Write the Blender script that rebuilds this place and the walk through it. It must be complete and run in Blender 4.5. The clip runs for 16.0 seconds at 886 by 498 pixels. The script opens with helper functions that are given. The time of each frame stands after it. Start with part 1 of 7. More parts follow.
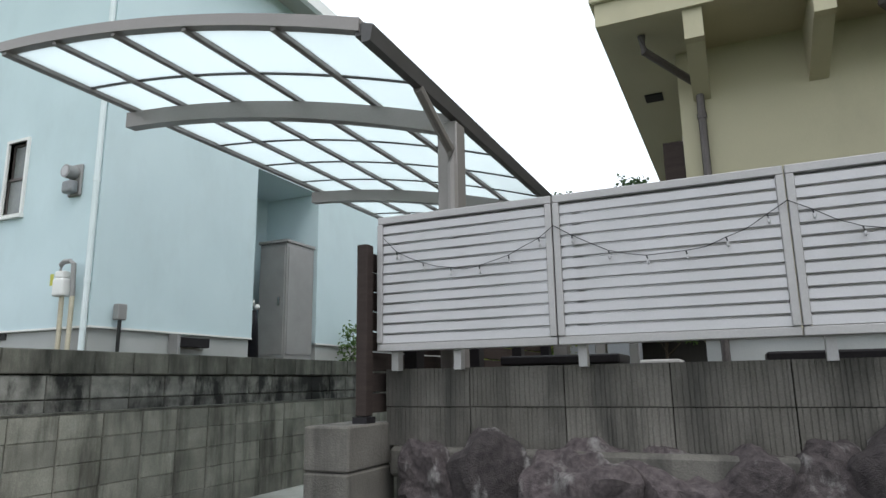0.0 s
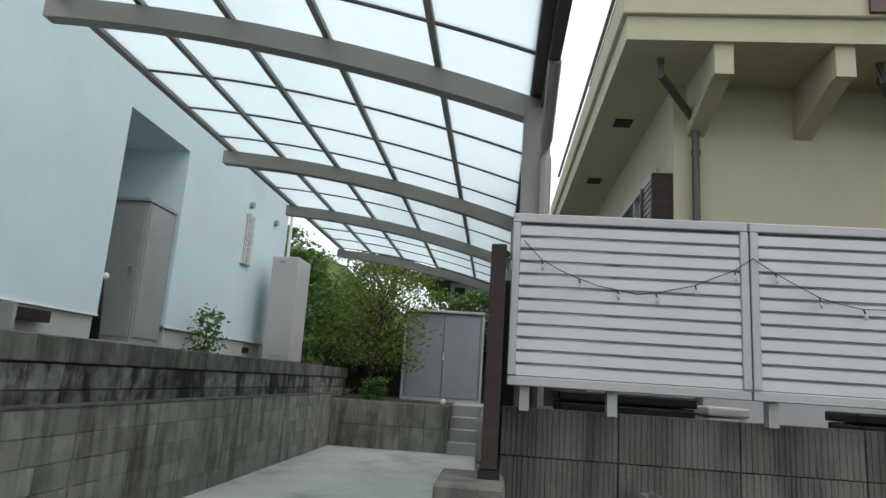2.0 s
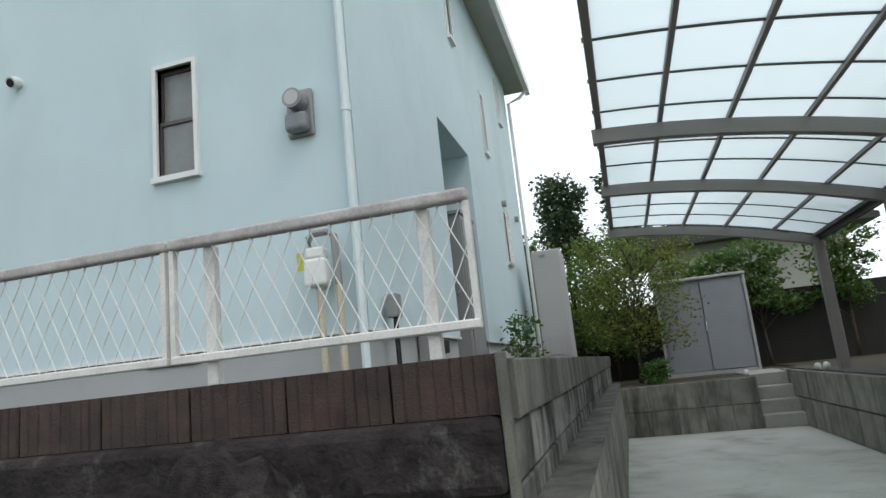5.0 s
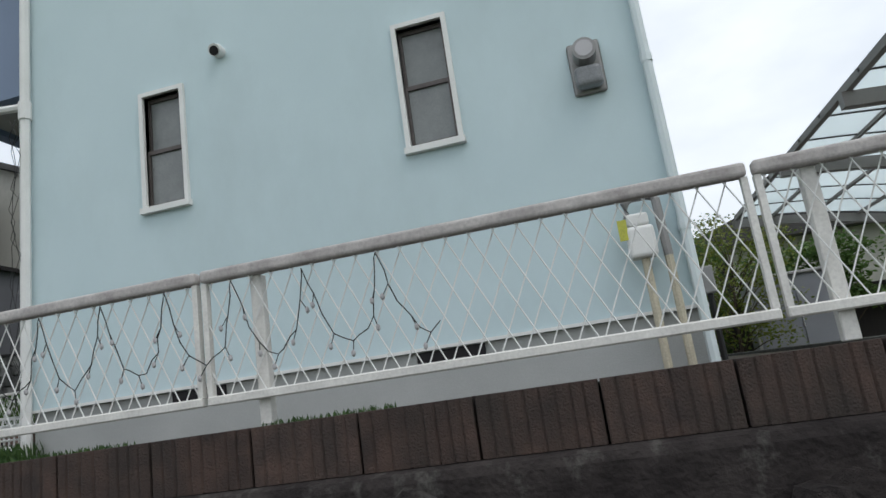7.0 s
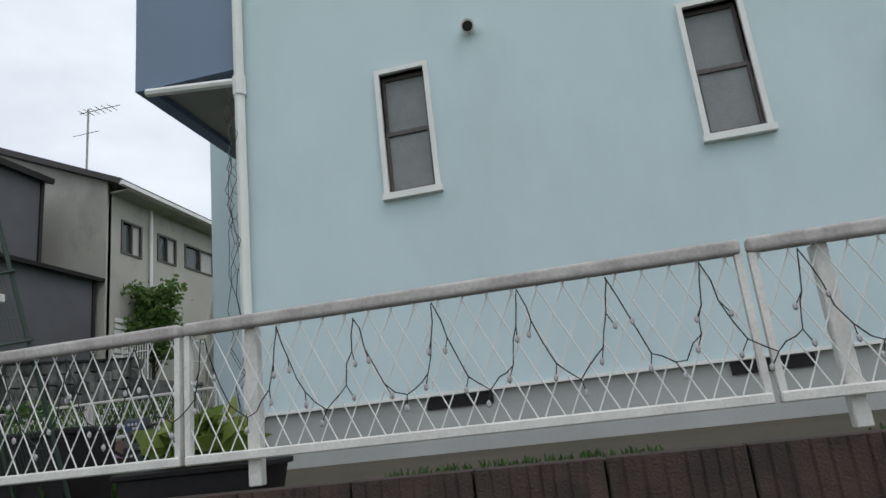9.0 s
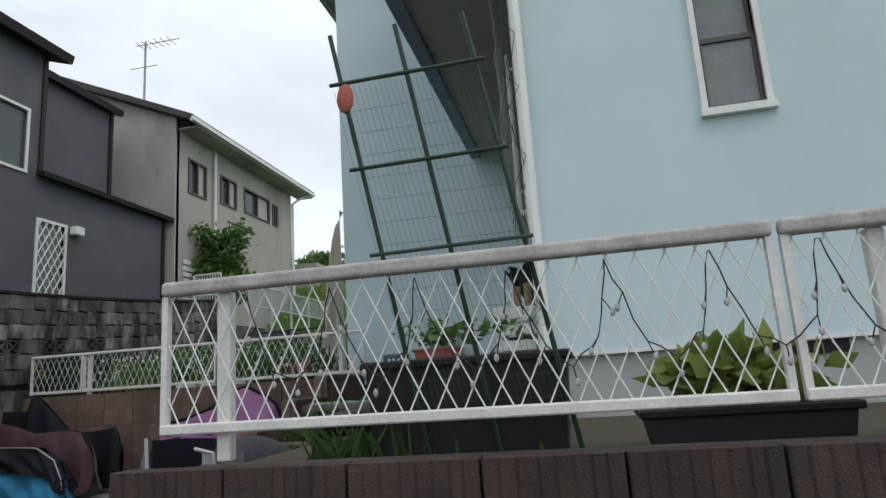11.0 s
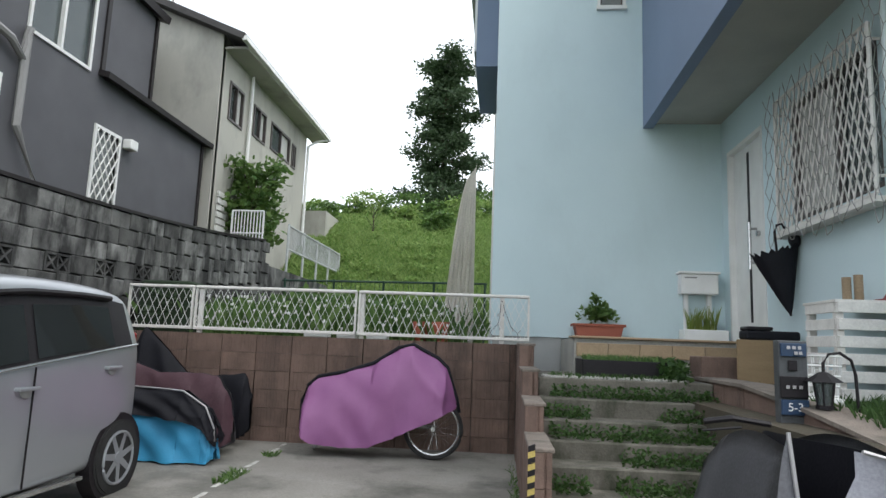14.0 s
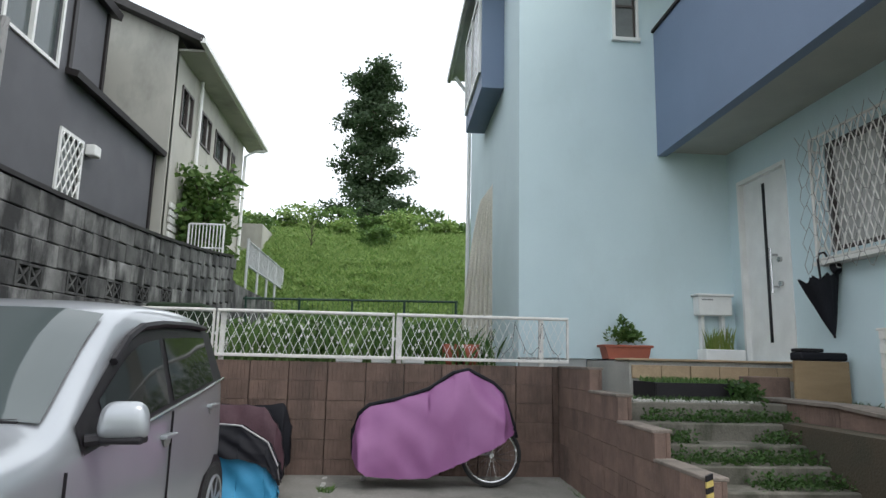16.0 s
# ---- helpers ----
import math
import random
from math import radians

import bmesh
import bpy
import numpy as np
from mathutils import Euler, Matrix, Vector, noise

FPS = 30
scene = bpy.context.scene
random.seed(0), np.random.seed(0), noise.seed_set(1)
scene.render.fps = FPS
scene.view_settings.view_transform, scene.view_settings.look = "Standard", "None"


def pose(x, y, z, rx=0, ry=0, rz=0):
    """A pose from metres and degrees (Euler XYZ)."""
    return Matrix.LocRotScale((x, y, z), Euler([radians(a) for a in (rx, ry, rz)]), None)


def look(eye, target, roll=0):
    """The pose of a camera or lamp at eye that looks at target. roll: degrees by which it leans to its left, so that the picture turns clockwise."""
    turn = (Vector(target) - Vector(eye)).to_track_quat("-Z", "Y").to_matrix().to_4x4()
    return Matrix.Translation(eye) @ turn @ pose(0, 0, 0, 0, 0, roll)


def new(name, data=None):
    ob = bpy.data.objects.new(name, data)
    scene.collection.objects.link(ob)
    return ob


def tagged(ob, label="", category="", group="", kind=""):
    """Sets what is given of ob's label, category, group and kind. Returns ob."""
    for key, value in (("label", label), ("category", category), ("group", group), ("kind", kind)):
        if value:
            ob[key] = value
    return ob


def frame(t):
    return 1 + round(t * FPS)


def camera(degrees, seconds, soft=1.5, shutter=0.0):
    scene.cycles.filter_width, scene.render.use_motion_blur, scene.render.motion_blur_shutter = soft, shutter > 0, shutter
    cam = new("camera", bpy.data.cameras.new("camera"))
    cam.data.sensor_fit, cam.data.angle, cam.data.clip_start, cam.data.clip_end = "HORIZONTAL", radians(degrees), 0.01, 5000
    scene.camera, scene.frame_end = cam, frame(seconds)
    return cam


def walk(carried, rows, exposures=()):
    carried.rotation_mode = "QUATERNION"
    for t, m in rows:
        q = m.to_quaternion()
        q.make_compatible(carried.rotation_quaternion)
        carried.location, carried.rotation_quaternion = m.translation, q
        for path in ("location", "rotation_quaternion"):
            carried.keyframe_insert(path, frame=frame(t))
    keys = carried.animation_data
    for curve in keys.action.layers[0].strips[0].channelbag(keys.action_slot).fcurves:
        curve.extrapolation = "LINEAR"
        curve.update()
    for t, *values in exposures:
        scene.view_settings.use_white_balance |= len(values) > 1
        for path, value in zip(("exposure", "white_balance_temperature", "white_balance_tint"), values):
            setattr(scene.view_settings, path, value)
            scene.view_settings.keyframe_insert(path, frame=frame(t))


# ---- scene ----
cam = camera(68.4, 16.0)
PATH = [
    (0, (0.003, -0.022, 1.325), (-0.796, 1.768, 1.724), -0.9),
    (0.5, (-0.459, -0.065, 1.4), (-1.081, 1.784, 1.839), 1.1),
    (1, (-0.97, 0.036, 1.422), (-1.443, 1.923, 1.886), 2.8),
    (1.5, (-1.437, 0.04, 1.44), (-1.729, 1.963, 1.903), 4.5),
    (2, (-1.8, 0.28, 1.481), (-1.974, 2.233, 1.879), 3.8),
    (2.5, (-2.239, 0.366, 1.495), (-2.406, 2.321, 1.884), 3.1),
    (3, (-2.624, 0.584, 1.5), (-2.875, 2.536, 1.856), 0.5),
    (3.5, (-3.152, 0.558, 1.588), (-3.401, 2.51, 1.945), 1.7),
    (4, (-3.602, 0.615, 1.605), (-3.99, 2.541, 1.977), -5.2),
    (4.5, (-4.163, 0.533, 1.617), (-4.632, 2.441, 1.99), -3.7),
    (5, (-4.687, 0.554, 1.596), (-5.181, 2.455, 1.976), -6.1),
    (5.2, (-4.935, 0.56, 1.614), (-5.468, 2.449, 1.998), -6.4),
    (7.3, (-7.357, 0.599, 1.707), (-7.764, 2.507, 2.146), -8.5),
    (7.5, (-7.556, 0.562, 1.743), (-7.969, 2.466, 2.196), -8.9),
    (8, (-8.041, 0.657, 1.75), (-8.421, 2.56, 2.237), -8.8),
    (8.5, (-8.574, 0.599, 1.807), (-8.952, 2.502, 2.293), -7.6),
    (9, (-9.076, 0.628, 1.815), (-9.461, 2.526, 2.317), -6.4),
    (9.5, (-9.608, 0.601, 1.822), (-10.019, 2.497, 2.308), -5.4),
    (10, (-10.098, 0.618, 1.817), (-10.516, 2.515, 2.292), -5.4),
    (10.2, (-10.325, 0.68, 1.855), (-10.76, 2.583, 2.289), -5.1),
    (12.3, (-12.473, 0.871, 1.88), (-12.743, 2.822, 2.229), -0.2),
    (12.5, (-12.696, 0.885, 1.874), (-12.975, 2.839, 2.196), 0.4),
    (13, (-13.169, 0.92, 1.912), (-13.483, 2.878, 2.168), 1.4),
    (13.5, (-13.622, 1.029, 1.922), (-13.92, 2.991, 2.167), 1.9),
    (14, (-14.023, 0.991, 1.966), (-14.202, 2.963, 2.254), 2.2),
    (14.5, (-14.479, 1.092, 1.954), (-14.596, 3.063, 2.269), 2.4),
    (15, (-14.88, 1.037, 1.991), (-14.931, 3.01, 2.313), 2.7),
    (15.5, (-15.273, 1.147, 1.985), (-15.255, 3.121, 2.312), 1.7),
    (16, (-15.688, 1.076, 2.03), (-15.529, 3.041, 2.367), 1.3),
]
walk(cam, [(t, look(eye, target, roll)) for t, eye, target, roll in PATH],
     exposures=[(0, 0.12, 6400, 9), (1.5, -0.12, 6400, 9), (2.5, 0.2, 6400, 9), (3.5, 0.3, 6400, 9), (4.5, -0.05, 6400, 9), (5.0, -0.1, 6400, 9), (7.4, -0.42, 6400, 10), (10.1, -0.45, 6400, 10), (12.4, 0.02, 6450, 10), (13.5, 0.36, 6450, 10), (14.5, 0.46, 6450, 10), (16, 0.44, 6450, 10)])


# ---- light ----
SUN_EL, SUN_ROT = radians(56), radians(122)
world = bpy.data.worlds.new("sky_world")
scene.world = world
world.use_nodes = True
wn = world.node_tree
for n in list(wn.nodes):
    wn.nodes.remove(n)
w_out = wn.nodes.new("ShaderNodeOutputWorld")
w_bg = wn.nodes.new("ShaderNodeBackground")
w_sky = wn.nodes.new("ShaderNodeTexSky")
w_sky.sky_type, w_sky.sun_disc, w_sky.sun_elevation, w_sky.sun_rotation = "NISHITA", False, SUN_EL, SUN_ROT
w_sky.air_density, w_sky.dust_density, w_sky.ozone_density = 1.0, 3.0, 1.0
# thin overcast: soft grey-white cloud over the blue
w_tc = wn.nodes.new("ShaderNodeTexCoord")
w_map = wn.nodes.new("ShaderNodeMapping")
w_map.inputs["Scale"].default_value = (1.0, 1.0, 2.2)
w_noise = wn.nodes.new("ShaderNodeTexNoise")
w_noise.inputs["Scale"].default_value, w_noise.inputs["Detail"].default_value, w_noise.inputs["Roughness"].default_value = 2.2, 6.0, 0.55
w_ramp = wn.nodes.new("ShaderNodeValToRGB")
w_ramp.color_ramp.elements[0].position, w_ramp.color_ramp.elements[1].position = 0.34, 0.62
w_ramp.color_ramp.elements[0].color, w_ramp.color_ramp.elements[1].color = (0.72, 0.72, 0.72, 1), (1, 1, 1, 1)
w_mix = wn.nodes.new("ShaderNodeMix")
w_mix.data_type = "RGBA"
w_mix.inputs[7].default_value = (8.6, 9.1, 9.6, 1)
wn.links.new(w_tc.outputs["Generated"], w_map.inputs["Vector"])
wn.links.new(w_map.outputs[0], w_noise.inputs["Vector"])
wn.links.new(w_noise.outputs[0], w_ramp.inputs[0])
wn.links.new(w_ramp.outputs[0], w_mix.inputs[0])
wn.links.new(w_sky.outputs[0], w_mix.inputs[6])
wn.links.new(w_mix.outputs[2], w_bg.inputs[0])
w_bg.inputs[1].default_value = 0.15
wn.links.new(w_bg.outputs[0], w_out.inputs[0])
sun = new("sun", bpy.data.lights.new("sun", "SUN"))
sun.data.energy, sun.data.angle, sun.data.color = 0.8, radians(25), (1, 0.97, 0.92)
sun.matrix_world = look((0, 0, 30), (0 - 30 * math.cos(SUN_EL) * math.sin(SUN_ROT), 0 - 30 * math.cos(SUN_EL) * math.cos(SUN_ROT), 30 - 30 * math.sin(SUN_EL)))


# ---- materials ----
def mat(name, c1, c2=None, rough=0.8, scale=6.0, fine=90.0, bump=0.15, metal=0.0, stretch=(1, 1, 1), spec=0.5, dirt=None, dirt_scale=1.2, dirt_lo=0.5, dirt_hi=0.7, rand=0.0, fade=0.35, coat=0.0, streak=(1.6, 1.6, 0.8)):
    """Two scales of colour variation, an optional stain layer, fine relief, a shift per object."""
    m = bpy.data.materials.new(name)
    m.use_nodes = True
    t = m.node_tree
    b = t.nodes["Principled BSDF"]
    N, L = t.nodes.new, t.links.new
    c2 = c2 or tuple(min(1, v * 0.78) for v in c1)
    tc = N("ShaderNodeTexCoord")
    mp = N("ShaderNodeMapping")
    mp.inputs["Scale"].default_value = stretch
    L(tc.outputs["Object"], mp.inputs["Vector"])
    oi = N("ShaderNodeObjectInfo")
    off = N("ShaderNodeVectorMath")
    off.operation = "MULTIPLY_ADD"
    off.inputs[1].default_value = (1, 1, 1)
    sc = N("ShaderNodeMath")
    sc.operation = "MULTIPLY"
    sc.inputs[1].default_value = 37.0 if rand else 0.0
    L(oi.outputs["Random"], sc.inputs[0])
    L(mp.outputs[0], off.inputs[0])
    L(sc.outputs[0], off.inputs[2])
    n1, n2 = N("ShaderNodeTexNoise"), N("ShaderNodeTexNoise")
    n1.inputs["Scale"].default_value, n1.inputs["Detail"].default_value = scale, 5
    n2.inputs["Scale"].default_value, n2.inputs["Detail"].default_value = fine, 3
    L(off.outputs[0], n1.inputs["Vector"])
    L(off.outputs[0], n2.inputs["Vector"])
    r1 = N("ShaderNodeMapRange")
    r1.inputs[1].default_value, r1.inputs[2].default_value = 0.3, 0.7
    L(n1.outputs[0], r1.inputs[0])
    mx = N("ShaderNodeMix")
    mx.data_type = "RGBA"
    mx.inputs[6].default_value, mx.inputs[7].default_value = (*c1, 1), (*c2, 1)
    L(r1.outputs[0], mx.inputs[0])
    last = mx.outputs[2]
    hv = N("ShaderNodeHueSaturation")
    r2 = N("ShaderNodeMapRange")
    r2.inputs[1].default_value, r2.inputs[2].default_value = 0.25, 0.75
    r2.inputs[3].default_value, r2.inputs[4].default_value = 1 - fade * 0.5, 1 + fade * 0.5
    L(n2.outputs[0], r2.inputs[0])
    L(r2.outputs[0], hv.inputs["Value"])
    L(last, hv.inputs["Color"])
    last = hv.outputs[0]
    if rand:
        h2 = N("ShaderNodeHueSaturation")
        r3 = N("ShaderNodeMapRange")
        r3.inputs[3].default_value, r3.inputs[4].default_value = 1 - rand, 1 + rand
        L(oi.outputs["Random"], r3.inputs[0])
        L(r3.outputs[0], h2.inputs["Value"])
        L(last, h2.inputs["Color"])
        last = h2.outputs[0]
    if dirt:
        nd = N("ShaderNodeTexNoise")
        nd.inputs["Scale"].default_value, nd.inputs["Detail"].default_value, nd.inputs["Roughness"].default_value = dirt_scale, 7, 0.65
        md = N("ShaderNodeMapping")
        md.inputs["Scale"].default_value = streak
        gp_ = N("ShaderNodeNewGeometry")
        L(gp_.outputs["Position"], md.inputs["Vector"])
        L(md.outputs[0], nd.inputs["Vector"])
        rd = N("ShaderNodeMapRange")
        rd.inputs[1].default_value, rd.inputs[2].default_value = dirt_lo, dirt_hi
        L(nd.outputs[0], rd.inputs[0])
        m2 = N("ShaderNodeMix")
        m2.data_type = "RGBA"
        m2.inputs[7].default_value = (*dirt, 1)
        L(rd.outputs[0], m2.inputs[0])
        L(last, m2.inputs[6])
        last = m2.outputs[2]
    L(last, b.inputs["Base Color"])
    b.inputs["Roughness"].default_value, b.inputs["Metallic"].default_value = rough, metal
    b.inputs["Specular IOR Level"].default_value = spec
    b.inputs["Coat Weight"].default_value = coat
    if bump:
        bp = N("ShaderNodeBump")
        bp.inputs["Strength"].default_value, bp.inputs["Distance"].default_value = bump, 0.01
        ad = N("ShaderNodeMath")
        ad.operation = "ADD"
        L(n1.outputs[0], ad.inputs[0])
        L(n2.outputs[0], ad.inputs[1])
        L(ad.outputs[0], bp.inputs["Height"])
        L(bp.outputs[0], b.inputs["Normal"])
    return m


def leaf_mat(name, c1, c2, rand=0.25):
    """Foliage: colour varies from leaf to leaf, light shines through a little."""
    m = bpy.data.materials.new(name)
    m.use_nodes = True
    t = m.node_tree
    b = t.nodes["Principled BSDF"]
    g = t.nodes.new("ShaderNodeNewGeometry")
    mx = t.nodes.new("ShaderNodeMix")
    mx.data_type = "RGBA"
    mx.inputs[6].default_value, mx.inputs[7].default_value = (*c1, 1), (*c2, 1)
    t.links.new(g.outputs["Random Per Island"], mx.inputs[0])
    t.links.new(mx.outputs[2], b.inputs["Base Color"])
    b.inputs["Roughness"].default_value, b.inputs["Specular IOR Level"].default_value = 0.55, 0.3
    tr = t.nodes.new("ShaderNodeBsdfTranslucent")
    t.links.new(mx.outputs[2], tr.inputs["Color"])
    ms = t.nodes.new("ShaderNodeMixShader")
    ms.inputs[0].default_value = 0.35
    t.links.new(b.outputs[0], ms.inputs[1])
    t.links.new(tr.outputs[0], ms.inputs[2])
    t.links.new(ms.outputs[0], t.nodes["Material Output"].inputs["Surface"])
    return m


def sheet_mat(name, col, clear=0.12, trans=0.6, rough=0.35):
    """Translucent plastic sheet."""
    m = bpy.data.materials.new(name)
    m.use_nodes = True
    t = m.node_tree
    b = t.nodes["Principled BSDF"]
    b.inputs["Base Color"].default_value = (*col, 1)
    b.inputs["Roughness"].default_value = rough
    tr = t.nodes.new("ShaderNodeBsdfTranslucent")
    tr.inputs["Color"].default_value = (*col, 1)
    tp = t.nodes.new("ShaderNodeBsdfTransparent")
    m1, m2 = t.nodes.new("ShaderNodeMixShader"), t.nodes.new("ShaderNodeMixShader")
    m1.inputs[0].default_value, m2.inputs[0].default_value = trans, clear
    t.links.new(b.outputs[0], m1.inputs[1])
    t.links.new(tr.outputs[0], m1.inputs[2])
    t.links.new(m1.outputs[0], m2.inputs[1])
    t.links.new(tp.outputs[0], m2.inputs[2])
    t.links.new(m2.outputs[0], t.nodes["Material Output"].inputs["Surface"])
    return m


def glass_mat(name, tint, clear=0.5, rough=0.03):
    m = bpy.data.materials.new(name)
    m.use_nodes = True
    t = m.node_tree
    b = t.nodes["Principled BSDF"]
    b.inputs["Base Color"].default_value = (*tint, 1)
    b.inputs["Roughness"].default_value = rough
    b.inputs["Specular IOR Level"].default_value = 0.6
    tp = t.nodes.new("ShaderNodeBsdfTransparent")
    tp.inputs[0].default_value = (0.85, 0.9, 0.9, 1)
    ms = t.nodes.new("ShaderNodeMixShader")
    ms.inputs[0].default_value = clear
    t.links.new(b.outputs[0], ms.inputs[1])
    t.links.new(tp.outputs[0], ms.inputs[2])
    t.links.new(ms.outputs[0], t.nodes["Material Output"].inputs["Surface"])
    return m


M_ASPHALT = mat("asphalt", (0.05, 0.05, 0.052), (0.035, 0.035, 0.036), 0.9, 2.0, 160, 0.4)
M_SOIL = mat("soil", (0.075, 0.055, 0.035), (0.05, 0.045, 0.03), 0.95, 3.0, 60, 0.5)
M_GRASSG = mat("grass_ground", (0.06, 0.12, 0.025), (0.10, 0.16, 0.04), 0.95, 0.8, 30, 0.5)
M_CONC = mat("concrete", (0.42, 0.41, 0.37), (0.32, 0.312, 0.285), 0.85, 2.5, 70, 0.2, dirt=(0.13, 0.12, 0.10), dirt_scale=1.1, dirt_lo=0.55, dirt_hi=0.8)
M_SLAB = mat("concrete_floor", (0.60, 0.59, 0.54), (0.47, 0.46, 0.42), 0.8, 1.2, 60, 0.12, dirt=(0.22, 0.21, 0.18), dirt_scale=0.7, dirt_lo=0.5, dirt_hi=0.8)
M_PARK = mat("parking_concrete", (0.27, 0.255, 0.228), (0.19, 0.18, 0.158), 0.85, 1.6, 60, 0.2, dirt=(0.085, 0.083, 0.07), dirt_scale=0.9, dirt_lo=0.46, dirt_hi=0.70)
M_BLOCKG = mat("grey_block", (0.185, 0.178, 0.15), (0.11, 0.106, 0.088), 0.9, 5.0, 120, 0.35, rand=0.16, dirt=(0.04, 0.04, 0.033), dirt_scale=1.6, dirt_lo=0.42, dirt_hi=0.66, streak=(2.2, 2.2, 0.5))
M_BLOCKL = mat("light_block", (0.285, 0.275, 0.235), (0.17, 0.165, 0.14), 0.9, 4.0, 110, 0.3, rand=0.12, dirt=(0.06, 0.057, 0.046), dirt_scale=1.7, dirt_lo=0.48, dirt_hi=0.70, streak=(2.6, 2.6, 0.45))
M_BLOCKD = mat("stained_block", (0.27, 0.26, 0.235), (0.09, 0.088, 0.078), 0.92, 6.0, 110, 0.35, rand=0.25, dirt=(0.020, 0.020, 0.018), dirt_scale=1.9, dirt_lo=0.45, dirt_hi=0.57, streak=(1.6, 1.6, 0.7))
M_BLOCKW = mat("weathered_wall_block", (0.25, 0.25, 0.24), (0.085, 0.085, 0.082), 0.92, 3.0, 100, 0.35, rand=0.5, dirt=(0.03, 0.03, 0.03), dirt_scale=1.5, dirt_lo=0.43, dirt_hi=0.58, streak=(1.8, 1.8, 0.7))
M_MORTAR = mat("mortar", (0.11, 0.105, 0.095), (0.06, 0.058, 0.052), 0.95, 8, 120, 0.3)
M_RIBG = mat("ribbed_grey_block", (0.155, 0.143, 0.128), (0.10, 0.092, 0.08), 0.92, 4.0, 130, 0.5, rand=0.15, dirt=(0.04, 0.038, 0.034), dirt_scale=2.2, dirt_lo=0.45, dirt_hi=0.7, streak=(2.5, 2.5, 0.4))
M_RIBB = mat("ribbed_brown_block", (0.085, 0.052, 0.041), (0.036, 0.026, 0.023), 0.92, 9.0, 130, 0.7, rand=0.15, dirt=(0.035, 0.028, 0.024), dirt_scale=1.8, dirt_lo=0.45, dirt_hi=0.7, streak=(1.8, 1.8, 0.7))
M_RIBP = mat("brown_parking_block", (0.195, 0.128, 0.102), (0.130, 0.088, 0.070), 0.92, 6.0, 130, 0.5, rand=0.12, dirt=(0.06, 0.046, 0.04), dirt_scale=1.8, dirt_lo=0.50, dirt_hi=0.80, streak=(1.8, 1.8, 0.7))
M_ROCK = mat("purple_grey_rock", (0.10, 0.082, 0.082), (0.04, 0.030, 0.033), 0.85, 8.0, 45, 1.0, rand=0.4, dirt=(0.30, 0.285, 0.275), dirt_scale=7.0, dirt_lo=0.56, dirt_hi=0.70, streak=(1, 1, 0.45))
M_ROCKD = mat("dark_rubble_rock", (0.045, 0.038, 0.036), (0.015, 0.012, 0.012), 0.92, 7.0, 50, 1.0, rand=0.3, spec=0.25, dirt=(0.12, 0.115, 0.105), dirt_scale=7.0, dirt_lo=0.57, dirt_hi=0.74, streak=(1, 1, 0.6))
M_STUCCO = mat("pale_blue_stucco", (0.58, 0.70, 0.73), (0.54, 0.66, 0.69), 0.85, 1.2, 220, 0.25, fade=0.06, dirt=(0.48, 0.58, 0.60), dirt_scale=0.5, dirt_lo=0.5, dirt_hi=0.85)
M_PLINTH = mat("plinth_render", (0.44, 0.45, 0.44), (0.37, 0.38, 0.37), 0.85, 2.0, 120, 0.2, fade=0.12)
M_BALC = mat("blue_grey_siding", (0.17, 0.225, 0.33), (0.155, 0.205, 0.30), 0.6, 1.5, 120, 0.08, fade=0.08)
M_SOFFIT = mat("soffit_board", (0.40, 0.40, 0.36), (0.34, 0.34, 0.31), 0.8, 2, 60, 0.05, fade=0.08)
M_CREAM = mat("cream_render", (0.50, 0.455, 0.32), (0.45, 0.41, 0.29), 0.85, 1.0, 160, 0.25, fade=0.10, dirt=(0.40, 0.36, 0.26), dirt_scale=0.7, dirt_lo=0.52, dirt_hi=0.85)
M_WHITE = mat("white_paint", (0.78, 0.78, 0.76), (0.70, 0.70, 0.68), 0.5, 5, 80, 0.05, fade=0.08)
M_PIPE = mat("pale_pipe_paint", (0.70, 0.77, 0.78), (0.64, 0.72, 0.73), 0.45, 3, 120, 0.03, fade=0.06)
M_WHITEF = mat("white_fence_paint", (0.74, 0.72, 0.68), (0.62, 0.60, 0.57), 0.5, 9, 90, 0.08, fade=0.2)
M_RAILTOP = mat("weathered_rail", (0.50, 0.47, 0.45), (0.34, 0.31, 0.30), 0.6, 12, 90, 0.1, fade=0.3)
M_CARPORT = mat("carport_aluminium", (0.27, 0.245, 0.235), (0.24, 0.22, 0.21), 0.45, 3, 90, 0.03, metal=0.35, fade=0.08)
M_CPDARK = mat("carport_dark_trim", (0.09, 0.085, 0.085), (0.075, 0.07, 0.07), 0.5, 3, 90, 0.03, metal=0.3, fade=0.08)
M_SHEET = sheet_mat("polycarbonate", (0.86, 0.93, 0.94), 0.25, 0.82)
M_LOUVER = mat("silver_louver", (0.46, 0.445, 0.455), (0.40, 0.39, 0.395), 0.4, 3, 120, 0.03, metal=0.35, fade=0.08)
M_LFRAME = mat("louver_frame", (0.42, 0.40, 0.40), (0.36, 0.345, 0.345), 0.45, 3, 120, 0.03, metal=0.35, fade=0.1)
M_BROWNW = mat("dark_brown_board", (0.048, 0.035, 0.031), (0.032, 0.023, 0.021), 0.85, 5, 60, 0.15, spec=0.25, stretch=(1, 0.12, 6), fade=0.3, rand=0.12)
M_BLACKM = mat("black_metal", (0.018, 0.016, 0.018), (0.013, 0.011, 0.013), 0.5, 5, 60, 0.05, spec=0.25)
M_GREYM = mat("grey_metal", (0.30, 0.295, 0.29), (0.26, 0.255, 0.25), 0.5, 4, 80, 0.05, metal=0.2, fade=0.1)
